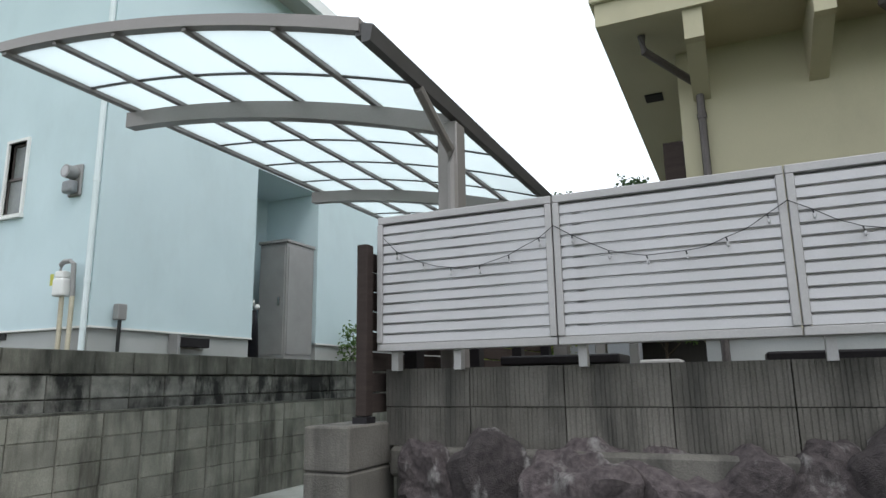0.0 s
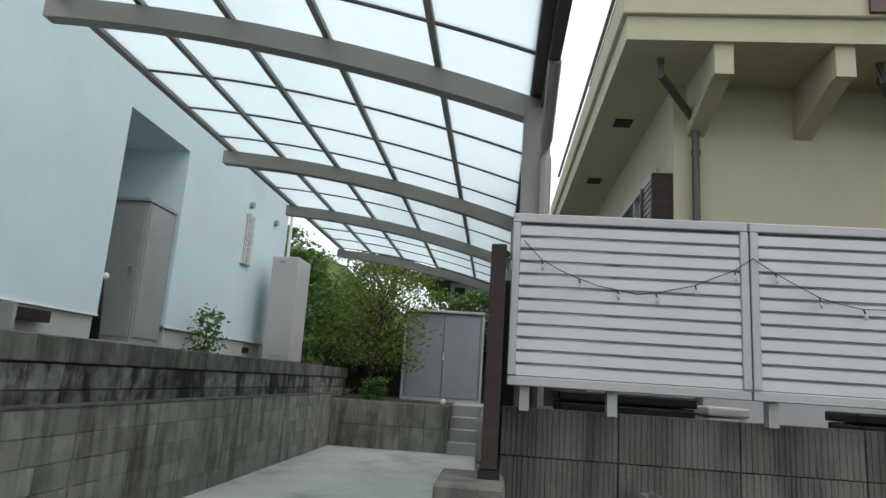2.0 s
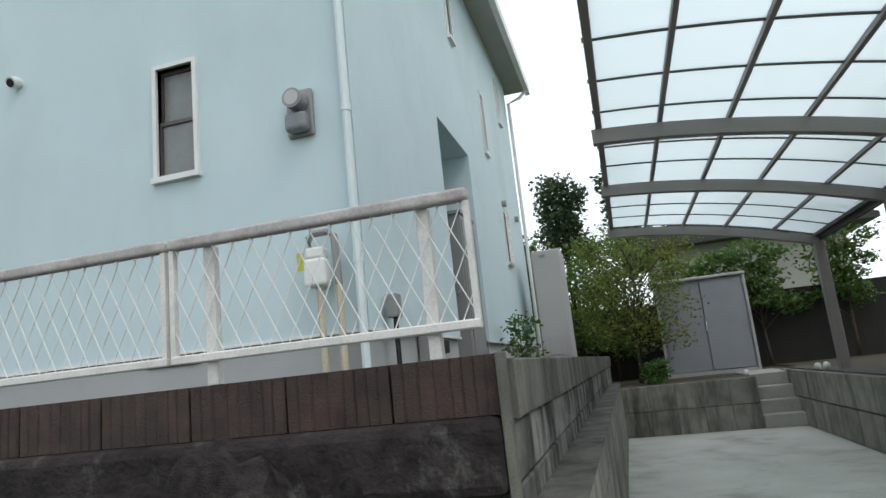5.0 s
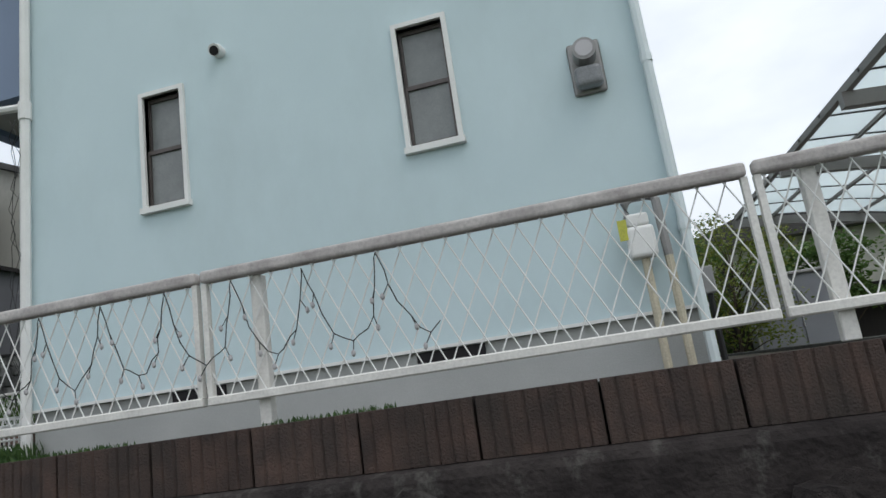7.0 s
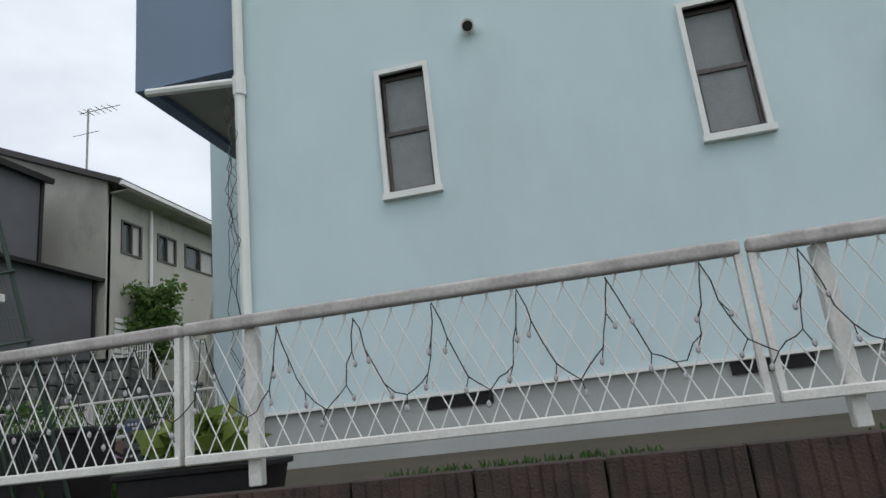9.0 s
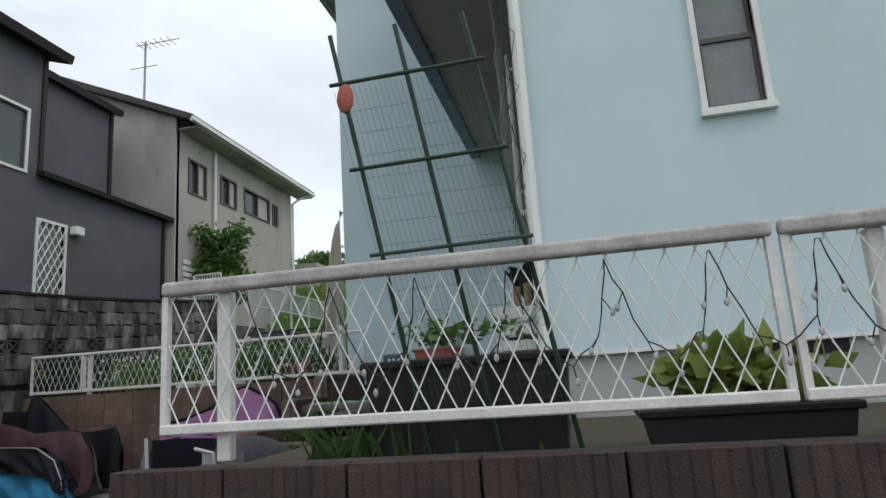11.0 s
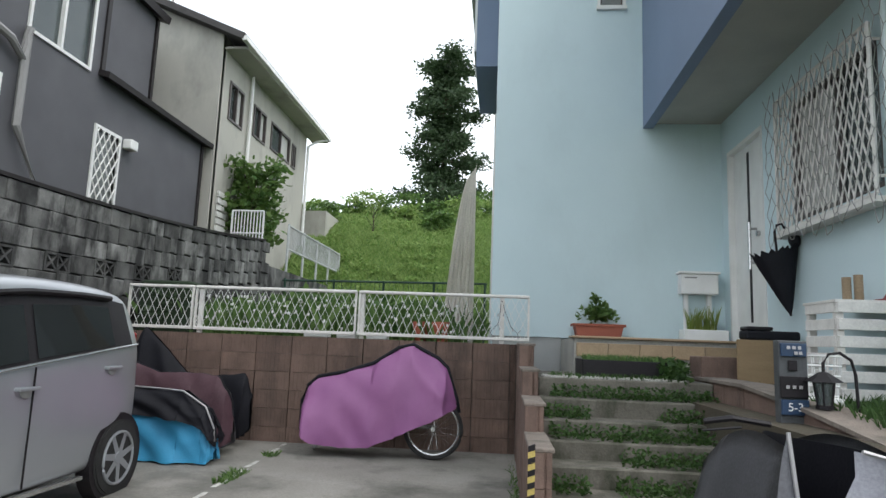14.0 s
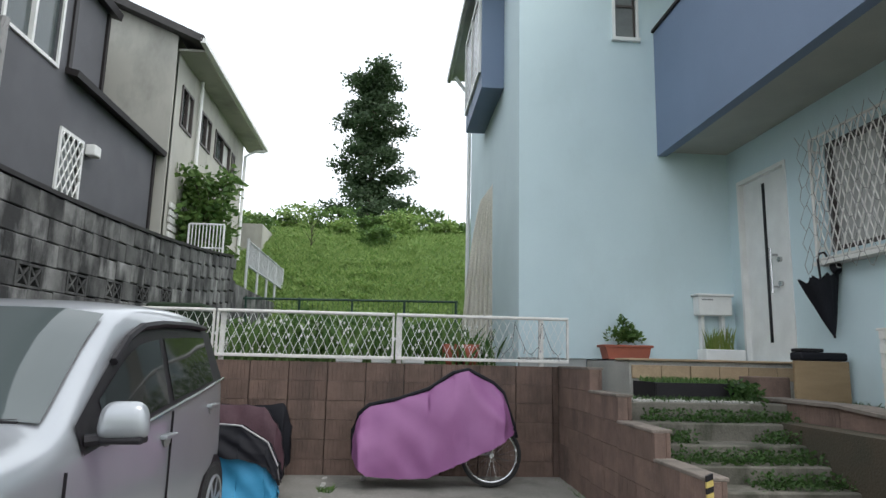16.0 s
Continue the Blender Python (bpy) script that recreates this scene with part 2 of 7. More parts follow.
M_SHED = mat("shed_panel", (0.31, 0.32, 0.35), (0.27, 0.28, 0.31), 0.5, 2, 80, 0.04, metal=0.1, fade=0.06)
M_SHEDTRIM = mat("shed_trim", (0.50, 0.50, 0.50), None, 0.45, 3, 80, 0.03, metal=0.2)
M_TANK = mat("tank_panel", (0.46, 0.44, 0.43), (0.42, 0.40, 0.39), 0.5, 2, 80, 0.03, fade=0.06)
M_DARKH = mat("dark_siding", (0.105, 0.105, 0.115), (0.085, 0.085, 0.094), 0.7, 2, 140, 0.25, fade=0.15)
M_DARKT = mat("dark_trim", (0.026, 0.022, 0.023), None, 0.5, 3, 60, 0.05, spec=0.25)
M_GREYH = mat("grey_render", (0.45, 0.44, 0.39), (0.39, 0.38, 0.34), 0.9, 0.8, 100, 0.2, fade=0.08, dirt=(0.22, 0.215, 0.19), dirt_scale=0.5, dirt_lo=0.52, dirt_hi=0.8)
M_ROOF = mat("roof_slate", (0.07, 0.065, 0.065), (0.05, 0.047, 0.047), 0.8, 4, 60, 0.3)
M_GLASS = glass_mat("window_glass", (0.10, 0.12, 0.12), 0.25)
M_FROST = mat("frosted_glass", (0.20, 0.215, 0.21), (0.15, 0.16, 0.16), 0.25, 5, 200, 0.2, spec=0.7)
# near-black, paints the shade of unlit rooms behind windows
M_ROOMSHADE = mat("painted_room_shade", (0.03, 0.03, 0.03), None, 0.9, 3, 30, 0)
M_CURT = mat("curtain", (0.55, 0.55, 0.52), (0.42, 0.42, 0.40), 0.9, 1, 60, 0.1, stretch=(9, 9, 0.4))
M_BRONZE = mat("bronze_frame", (0.10, 0.085, 0.08), None, 0.45, 4, 60, 0.03, metal=0.3)
M_WIRE = mat("black_wire", (0.012, 0.012, 0.012), None, 0.6, 5, 60, 0)
M_TERRA = mat("terracotta_plastic", (0.33, 0.085, 0.045), (0.27, 0.07, 0.04), 0.6, 6, 80, 0.1)
M_TILE = mat("porch_tile", (0.40, 0.29, 0.18), (0.32, 0.23, 0.14), 0.6, 6, 80, 0.1, rand=0.12)
M_PURPLE = mat("purple_nylon", (0.30, 0.115, 0.265), (0.26, 0.095, 0.235), 0.55, 3, 120, 0.12, fade=0.1)
M_BLACKC = mat("black_nylon", (0.014, 0.014, 0.018), None, 0.6, 5, 90, 0.15, spec=0.15)
M_MAROON = mat("maroon_nylon", (0.085, 0.045, 0.055), None, 0.6, 5, 90, 0.15, spec=0.2)
M_BLUEC = mat("blue_nylon", (0.045, 0.30, 0.52), (0.04, 0.26, 0.46), 0.6, 3, 90, 0.12, fade=0.1)
M_GREYC = mat("grey_nylon", (0.17, 0.17, 0.185), None, 0.5, 3, 90, 0.12, spec=0.25)
M_RUBBER = mat("rubber", (0.02, 0.02, 0.02), None, 0.8, 8, 90, 0.15)
M_CHROME = mat("chrome", (0.6, 0.6, 0.6), None, 0.25, 3, 60, 0, metal=0.9)
M_CAR = mat("silver_car_paint", (0.37, 0.385, 0.405), (0.35, 0.365, 0.385), 0.36, 3, 400, 0.0, metal=0.55, fade=0.05, coat=0.7)
M_SCREEN = glass_mat("windscreen_glass", (0.07, 0.085, 0.085), 0.0, 0.03)
M_SCREEN.node_tree.nodes["Principled BSDF"].inputs["Coat Weight"].default_value = 0.15
M_CARGL = glass_mat("car_glass", (0.012, 0.013, 0.013), 0.0, 0.05)
M_CARGL.node_tree.nodes["Principled BSDF"].inputs["Specular IOR Level"].default_value = 0.3
M_STEP = mat("mossy_step", (0.17, 0.155, 0.13), (0.085, 0.08, 0.062), 0.9, 4, 70, 0.4, dirt=(0.035, 0.038, 0.022), dirt_scale=2.6, dirt_lo=0.48, dirt_hi=0.68)
M_COPE = mat("brown_coping", (0.24, 0.20, 0.17), (0.15, 0.125, 0.105), 0.9, 4, 90, 0.4, dirt=(0.08, 0.075, 0.06), dirt_scale=2.5)
M_BARK = mat("bark", (0.09, 0.07, 0.05), None, 0.95, 14, 80, 0.6, stretch=(1, 1, 0.3))
L_SHRUB = leaf_mat("shrub_leaf", (0.06, 0.13, 0.032), (0.14, 0.225, 0.06))
L_MAPLE = leaf_mat("maple_leaf", (0.11, 0.17, 0.03), (0.24, 0.26, 0.06))
L_DARK = leaf_mat("conifer_leaf", (0.032, 0.062, 0.028), (0.075, 0.115, 0.055))
L_GRASS = leaf_mat("grass_blade", (0.13, 0.24, 0.05), (0.30, 0.40, 0.13))
L_LAWN = leaf_mat("yard_grass_blade", (0.03, 0.07, 0.018), (0.07, 0.13, 0.035))
L_WEED = leaf_mat("weed_leaf", (0.05, 0.115, 0.03), (0.15, 0.24, 0.07))
L_LETT = leaf_mat("pale_leaf", (0.16, 0.24, 0.05), (0.28, 0.32, 0.09))


# ---- mesh helpers ----
def box(bm, x0, x1, y0, y1, z0, z1, m=None):
    r = bmesh.ops.create_cube(bm, size=1, matrix=Matrix.LocRotScale(((x0 + x1) / 2, (y0 + y1) / 2, (z0 + z1) / 2), None, (abs(x1 - x0), abs(y1 - y0), abs(z1 - z0))))
    if m:
        bmesh.ops.transform(bm, matrix=m, verts=r["verts"])
    return r["verts"]


def bm_box(x0, x1, y0, y1, z0, z1, bevel=0.0, seg=1):
    bm = bmesh.new()
    box(bm, x0, x1, y0, y1, z0, z1)
    if bevel:
        bmesh.ops.bevel(bm, geom=bm.edges[:], offset=bevel, segments=seg, affect="EDGES", profile=0.5)
    return bm


def tube(bm, pts, r, n=8, r2=None):
    """A round bar along the points."""
    pts = [Vector(p) for p in pts]
    rings = []
    for i, p in enumerate(pts):
        d = (pts[min(i + 1, len(pts) - 1)] - pts[max(i - 1, 0)]).normalized()
        a = d.orthogonal().normalized() if abs(d.z) > 0.95 else d.cross(Vector((0, 0, 1))).normalized()
        b = d.cross(a).normalized()
        rr = r if r2 is None else r + (r2 - r) * i / max(1, len(pts) - 1)
        rings.append([bm.verts.new(p + rr * (math.cos(2 * math.pi * k / n) * a + math.sin(2 * math.pi * k / n) * b)) for k in range(n)])
    for s, e in zip(rings, rings[1:]):
        for k in range(n):
            bm.faces.new((s[k], s[(k + 1) % n], e[(k + 1) % n], e[k]))
    bm.faces.new(rings[0][::-1])
    bm.faces.new(rings[-1])


def prism(bm, poly, axis, a, b):
    """A polygon drawn across an axis, carried from a to b along it."""
    def at(u, v, w):
        return {"x": (w, u, v), "y": (u, w, v), "z": (u, v, w)}[axis]
    lo = [bm.verts.new(at(u, v, a)) for u, v in poly]
    hi = [bm.verts.new(at(u, v, b)) for u, v in poly]
    bm.faces.new(lo[::-1])
    bm.faces.new(hi)
    k = len(poly)
    for i in range(k):
        bm.faces.new((lo[i], lo[(i + 1) % k], hi[(i + 1) % k], hi[i]))
    bmesh.ops.recalc_face_normals(bm, faces=bm.faces[:])


def thing(name, label, category, at=(0, 0, 0), group="", kind=""):
    e = new(name)
    e.location = at
    e.empty_display_size = 0.1
    return tagged(e, label, category, group, kind)


def part(name, bm, material, parent=None, label="", smooth=False, kind=""):
    """One mesh object under a thing or a part, its mesh given in the world's metres."""
    root = parent
    shift = Vector((0, 0, 0))
    while root is not None:
        shift += root.location
        root = root.parent
    if shift.length > 0:
        bmesh.ops.translate(bm, vec=-shift, verts=bm.verts)
    me = bpy.data.meshes.new(name)
    bm.to_mesh(me)
    bm.free()
    me.materials.append(material)
    if smooth:
        for p in me.polygons:
            p.use_smooth = True
    ob = new(name, me)
    ob.parent = parent
    if label:
        ob["label"] = label
    if kind:
        ob["kind"] = kind
    return ob


def solid(name, bm, material, label, category, kind="", group="", smooth=False):
    return tagged(part(name, bm, material, None, smooth=smooth), label, category, group, kind)


def piece(name, me, parent, m):
    """A piece on shared mesh data under its wall or floor."""
    ob = new(name, me)
    ob.parent = parent
    ob.matrix_local = m
    return ob


def mesh_of(bm, material, name):
    me = bpy.data.meshes.new(name)
    bm.to_mesh(me)
    bm.free()
    me.materials.append(material)
    return me


def wall_with_holes(bm, axis, c0, c1, u0, u1, z0, z1, holes):
    """A wall slab across x or y from c0 to c1, with rectangular openings (u0, u1, z0, z1)."""
    us = sorted({u0, u1, *[h[0] for h in holes], *[h[1] for h in holes]})
    zs = sorted({z0, z1, *[h[2] for h in holes], *[h[3] for h in holes]})

    def free(i, j):
        um, zm = (us[i] + us[i + 1]) / 2, (zs[j] + zs[j + 1]) / 2
        return not any(h[0] < um < h[1] and h[2] < zm < h[3] for h in holes)

    def vert(u, z, c):
        key = (round(u, 4), round(z, 4), round(c, 4))
        if key not in cache:
            cache[key] = bm.verts.new((c, u, z) if axis == "x" else (u, c, z))
        return cache[key]
    cache = {}
    nu, nz = len(us) - 1, len(zs) - 1
    for i in range(nu):
        for j in range(nz):
            if not free(i, j):
                continue
            a, b, c, d = us[i], us[i + 1], zs[j], zs[j + 1]
            for w in (c0, c1):
                bm.faces.new([vert(a, c, w), vert(b, c, w), vert(b, d, w), vert(a, d, w)])
            for (p, q, ok) in (((a, c), (a, d), i > 0 and free(i - 1, j)), ((b, c), (b, d), i < nu - 1 and free(i + 1, j)),
                               ((a, c), (b, c), j > 0 and free(i, j - 1)), ((a, d), (b, d), j < nz - 1 and free(i, j + 1))):
                if not ok:
                    bm.faces.new([vert(*p, c0), vert(*q, c0), vert(*q, c1), vert(*p, c1)])
    bmesh.ops.recalc_face_normals(bm, faces=bm.faces[:])


def leaves(bm, n, centre, size, leaf, hollow=0.5, flat=1.0, lift=0.0, rng=random):
    """Many small pointed leaves spread through a lumpy cloud."""
    cx, cy, cz = centre
    for _ in range(n):
        d = Vector((rng.gauss(0, 1), rng.gauss(0, 1), rng.gauss(0, 1))).normalized()
        r = (hollow + (1 - hollow) * rng.random()) * (0.8 + 0.35 * noise.noise(d * 2.3 + Vector(centre)))
        p = Vector((cx + d.x * size[0] * r, cy + d.y * size[1] * r, cz + d.z * size[2] * r))
        a = Vector((rng.gauss(0, 1), rng.gauss(0, 1), rng.gauss(0, flat) + lift)).normalized()
        b = a.cross(Vector((rng.gauss(0, 1), rng.gauss(0, 1), rng.gauss(0, 1)))).normalized()
        s = leaf * (0.6 + 0.8 * rng.random())
        v = [bm.verts.new(p), bm.verts.new(p + a * s * 0.5 + b * s * 0.28), bm.verts.new(p + a * s), bm.verts.new(p + a * s * 0.5 - b * s * 0.28)]
        bm.faces.new(v)


def blades(bm, n, x0, x1, y0, y1, zf, h, w=0.012, rng=random, lean=0.35):
    """Upright grass blades on a strip of ground."""
    for _ in range(n):
        x, y = x0 + (x1 - x0) * rng.random(), y0 + (y1 - y0) * rng.random()
        z = zf(x, y) if callable(zf) else zf
        hh = h * (0.4 + 0.9 * rng.random())
        a = rng.random() * math.pi
        dx, dy = math.cos(a) * w, math.sin(a) * w
        lx, ly = rng.gauss(0, lean) * hh, rng.gauss(0, lean) * hh
        v = [bm.verts.new((x - dx, y - dy, z)), bm.verts.new((x + dx, y + dy, z)), bm.verts.new((x + lx * 0.4 + dx * 0.7, y + ly * 0.4 + dy * 0.7, z + hh * 0.6)), bm.verts.new((x + lx, y + ly, z + hh))]
        bm.faces.new(v)


# ---- ground ----
def road_z(x):
    return -0.02 - 0.0446 * max(-45.0, min(25.0, x))


def ground_z(x, y):
    z = road_z(x)
    if y > 2.5:
        z -= 0.5 * min(1, (y - 2.5) / 0.3)
    if y > 13.2:
        k = min(1.0, (y - 13.2) / 1.2)
        base = 0.85 + 1.35 * max(0.0, min(1.0, (-x - 7.0) / 4.0)) * min(1.0, (y - 13.2) / 2.0)
        z = z + (base - z) * k
        y0 = 17.6 if x > -6.4 else 14.2
        if y > y0:
            s = min(1.0, (y - y0) / 12.0)
            rise = 4.7 * s * s * (3 - 2 * s) if x < -8 else 3.4 * s
            z += rise * max(0.25, min(1, (-x - 2.0) / 6.0)) * max(0.0, min(1, (30 + x) / 8))
            z += 0.35 * noise.noise((x * 0.22, y * 0.22, 0)) * s
    if y > 40:
        z += (min(y, 140) - 40) * 0.02
    return z


def grid_lines(lo, hi, step, far):
    out = [lo + i * step for i in range(int((hi - lo) / step) + 1)]
    d = step
    while out[-1] + d < far:
        d *= 1.45
        out.append(out[-1] + d)
    d = step
    while out[0] - d > -far:
        d *= 1.45
        out.insert(0, out[0] - d)
    return out


bm = bmesh.new()
xs, ys = grid_lines(-32, 14, 0.6, 900), grid_lines(-6, 44, 0.55, 900)
vv = [[bm.verts.new((x, y, ground_z(x, y))) for y in ys] for x in xs]
for i in range(len(xs) - 1):
    for j in range(len(ys) - 1):
        bm.faces.new((vv[i][j], vv[i + 1][j], vv[i + 1][j + 1], vv[i][j + 1]))
solid("ground", bm, M_GRASSG, "grassy ground rising to a green hill behind the houses", "ground", "structure", smooth=True)

bm = bmesh.new()
prev = None
for i in range(41):
    x = -60 + 2.5 * i
    row = [bm.verts.new((x, -4.5, road_z(x) + 0.012)), bm.verts.new((x, 2.45, road_z(x) + 0.012))]
    if prev:
        bm.faces.new((prev[0], row[0], row[1], prev[1]))
    prev = row
solid("road", bm, M_ASPHALT, "worn dark asphalt of the sloping lane", "road", "structure")

# carport slab
bm = bmesh.new()
for (x0, x1, y0, y1, z0, z1) in ((-4.9, -1.75, 3.2, 13.07, 0.15, 0.15),):
    box(bm, x0, x1, y0, y1, -0.4, 0.15)
v = [bm.verts.new(p) for p in ((-4.9, 2.3, road_z(-4.9) + 0.02), (-1.75, 2.3, road_z(-1.75) + 0.02), (-1.75, 3.2, 0.15), (-4.9, 3.2, 0.15))]
bm.faces.new(v)
solid("carport_floor", bm, M_SLAB, "pale concrete carport floor with damp stains", "floor", "structure")

# yard terrace of the blue house, parking bay and upper garden
YARD = 1.60
solid("yard_terrace", bm_box(-12.55, -5.3, 2.95, 15.0, -0.3, YARD), M_SOIL, "earth terrace of the yard behind the retaining walls", "yard", "structure")


def park_z(y):
    return 0.70 + 0.026 * (y - 2.4)


bm = bmesh.new()
prism(bm, [(2.3, -0.2), (8.12, -0.2), (8.12, park_z(8.12)), (2.3, park_z(2.3))], "x", -18.3, -13.62)
solid("parking_floor", bm, M_PARK, "stained grey concrete parking bay", "floor", "structure")
solid("garden_terrace", bm_box(-18.5, -14.0, 8.3, 14.4, 0, 1.93), M_SOIL, "raised garden bed behind the brown block wall", "garden", "structure")
solid("back_bed", bm_box(-6.3, -1.5, 14.45, 17.5, 0, 1.03), M_SOIL, "planting bed behind the carport end wall", "garden", "structure")
solid("end_bed", bm_box(-6.3, -2.62, 13.3, 14.45, 0, 1.02), M_SOIL, "soil bed on top of the end wall", "garden", "structure")
solid("side_terrace", bm_box(-1.5, 6.5, 3.4, 17.5, -0.3, 1.06), M_SOIL, "earth yard beside the cream house", "yard", "structure")
solid("west_terrace", bm_box(-34, -18.7, 2.4, 30, 0, 3.05), M_SOIL, "raised lot of the neighbouring houses", "yard", "structure")

# ---- pieces for block walls ----
def block_mesh(w, h, d, material, name, bev=0.008):
    bm = bm_box(0, w, 0, d, 0, h)
    bmesh.ops.bevel(bm, geom=[e for e in bm.edges if all(v.co.y < d / 2 for v in e.verts)], offset=bev, segments=1, affect="EDGES")
    return mesh_of(bm, material, name)


def rib_mesh(w, h, d, material, name, ribs=9, deep=0.012, seed=1):
    """A split-ribbed block: broken vertical ribs of uneven width on its face (towards -y)."""
    rng = random.Random(seed)
    bm = bmesh.new()
    x, poly = 0.0, []
    ws = [0.7 + 0.6 * rng.random() for _ in range(ribs)]
    s = w / sum(ws)
    poly.append((0.0, d))
    for i, k in enumerate(ws):
        a, b = x, x + k * s
        g = (b - a) * 0.16
        o = deep * 0.35 * rng.random()
        poly += [(a + 0.001, deep + 0.0018), (a + g, o), (b - g, o + 0.002 * rng.random()), (b - 0.001, deep + 0.0018)]
        x = b
    poly.append((w, d))
    prism(bm, poly, "z", 0, h)
    return mesh_of(bm, material, name)


def lay(parent, meshes, axis, face, u0, u1, z0, rows, w, h, flip=1, gap=0.007, rng=None, stack=True, jit=0.003, name="block"):
    """Lay blocks along x (faces to -y) or along y (faces to +x or -x), row by row."""
    rng = rng or random.Random(7)
    for r in range(rows):
        u = u0 + (0 if stack or r % 2 == 0 else -w / 2)
        while u < u1 - 0.02:
            a, b = max(u, u0), min(u + w, u1)
            k = (b - a) / w
            me = meshes[rng.randrange(len(meshes))]
            j = rng.uniform(-jit, jit)
            sc = Matrix.Diagonal((k * (w - gap) / w, 1, 1, 1))
            if axis == "x":
                m = Matrix.Translation((a, face + j, z0 + r * h)) @ sc
            elif flip > 0:
                m = Matrix.Translation((face + j, a, z0 + r * h)) @ Matrix.Rotation(radians(90), 4, "Z") @ sc
            else:
                m = Matrix.Translation((face + j, b, z0 + r * h)) @ Matrix.Rotation(radians(-90), 4, "Z") @ sc
            piece(name, me, parent, m)
            u += w


# carport west wall: lower light block wall, upper stained wall set back
bl = [block_mesh(0.4, 0.193, 0.1, M_BLOCKL, "light_block")]
bg = [block_mesh(0.4, 0.193, 0.1, M_BLOCKD, "stained_block")]
bt = [block_mesh(0.4, 0.196, 0.12, M_BLOCKG, "cap_block")]
wall = solid("wall_carport_lower", bm_box(-5.2, -4.99, 2.75, 13.2, -0.2, 1.115), M_MORTAR, "pale grey concrete block retaining wall beside the carport", "wall", "structure")
lay(wall, bl, "y", -4.9, 2.75, 13.07, 0.145, 5, 0.4, 0.194, flip=1)
solid("ledge", bm_box(-5.1, -4.895, 2.75, 13.07, 1.117, 1.13), M_BLOCKG, "mossy mortar ledge on the lower block wall", "ledge", "structure")
wall = solid("wall_carport_upper", bm_box(-5.3, -5.16, 2.74, 14.9, 0.9, 1.63), M_MORTAR, "dark stained block wall set back above the ledge", "wall", "structure")
lay(wall, bg, "y", -5.08, 2.74, 14.9, 1.03, 2, 0.4, 0.2, flip=1)
lay(wall, bt, "y", -5.05, 2.74, 14.9, 1.435, 1, 0.4, 0.2, flip=1)
be = [block_mesh(0.46, 0.44, 0.1, M_BLOCKL, "end_block")]
wall = solid("wall_carport_end", bm_box(-4.9, -2.62, 13.16, 13.35, -0.2, 1.03), M_MORTAR, "concrete block end wall of the carport", "wall", "structure")
lay(wall, be, "x", 13.07, -4.9, -2.62, 0.14, 2, 0.456, 0.446)
for i in range(4):
    solid(f"step_{i + 1}", bm_box(-2.62, -1.85, 13.0 + 0.28 * i, 13.32 + 0.28 * i + (1.5 if i == 3 else 0), 0.1, 0.15 + 0.222 * (i + 1), 0.012), M_CONC, "grey concrete garden step", "step", "structure")
wall = solid("wall_carport_east_far", bm_box(-1.87, -1.5, 8.0, 14.3, -0.2, 1.085), M_MORTAR, "concrete block wall on the far side of the carport", "wall", "structure")
lay(wall, be, "y", -1.97, 8.0, 14.3, 0.16, 2, 0.456, 0.462, flip=-1)
wall = solid("wall_carport_east_near", bm_box(-1.66, -1.5, 3.2, 8.0, -0.2, 1.085), M_MORTAR, "concrete block wall under the slatted fence", "wall", "structure")
lay(wall, be, "y", -1.76, 3.2, 8.0, 0.16, 2, 0.456, 0.462, flip=-1)

# corner pillar
pil = thing("corner_pillar", "grey concrete block pillar at the carport mouth", "pillar", (-1.9, 2.8, 0.1), kind="structure")
part("lower_block", bm_box(-2.0, -1.74, 2.74, 3.2, -0.1, 0.9, 0.01), M_RIBG, pil)
part("upper_block", bm_box(-2.0, -1.74, 2.74, 3.2, 0.905, 1.12, 0.01), M_RIBG, pil)

# ribbed block wall and rubble stones on the right
rg = [rib_mesh(0.49, 0.195, 0.1, M_RIBG, "ribbed_block", 21, 0.0028, s) for s in (1, 2, 3)]
wall = solid("wall_ribbed", bm_box(-1.7, 6.5, 3.24, 3.4, 0.0, 1.385), M_MORTAR, "dark weathered ribbed block wall below the louvre fence", "wall", "structure")
lay(wall, rg, "x", 3.14, -1.76, 6.4, 1.0, 2, 0.49, 0.2, gap=0.003)
solid("mortar_bed", bm_box(-1.7, 6.5, 3.06, 3.26, 0.85, 1.0, 0.02), M_RIBG, "rough mortar bed over the boulders", "mortar", "structure")
rub = solid("rubble_wall", bm_box(-1.7, 6.5, 3.15, 3.4, -0.6, 0.86), M_MORTAR, "boulder retaining wall with dark gaps", "wall", "structure")


def boulder(seed, material):
    bm = bmesh.new()
    bmesh.ops.create_icosphere(bm, subdivisions=4, radius=1)
    for v in bm.verts:
        c = v.co.copy()
        f = 1 + 0.42 * noise.noise(c * 1.3 + Vector((seed * 9.1, 0, 0))) + 0.09 * abs(noise.noise(c * 6.5 + Vector((seed * 3.1, 2, 0)))) + 0.2 * noise.noise(c * 2.9 + Vector((0, seed * 5.7, 0)))
        q = max(abs(c.x), abs(c.y), abs(c.z))
        v.co = c * f * (0.75 + 0.25 / q)
    return mesh_of(bm, material, "boulder")


BOULD = [boulder(s, M_ROCK) for s in range(5)]
BOULDD = [boulder(s, M_ROCKD) for s in range(5, 10)]


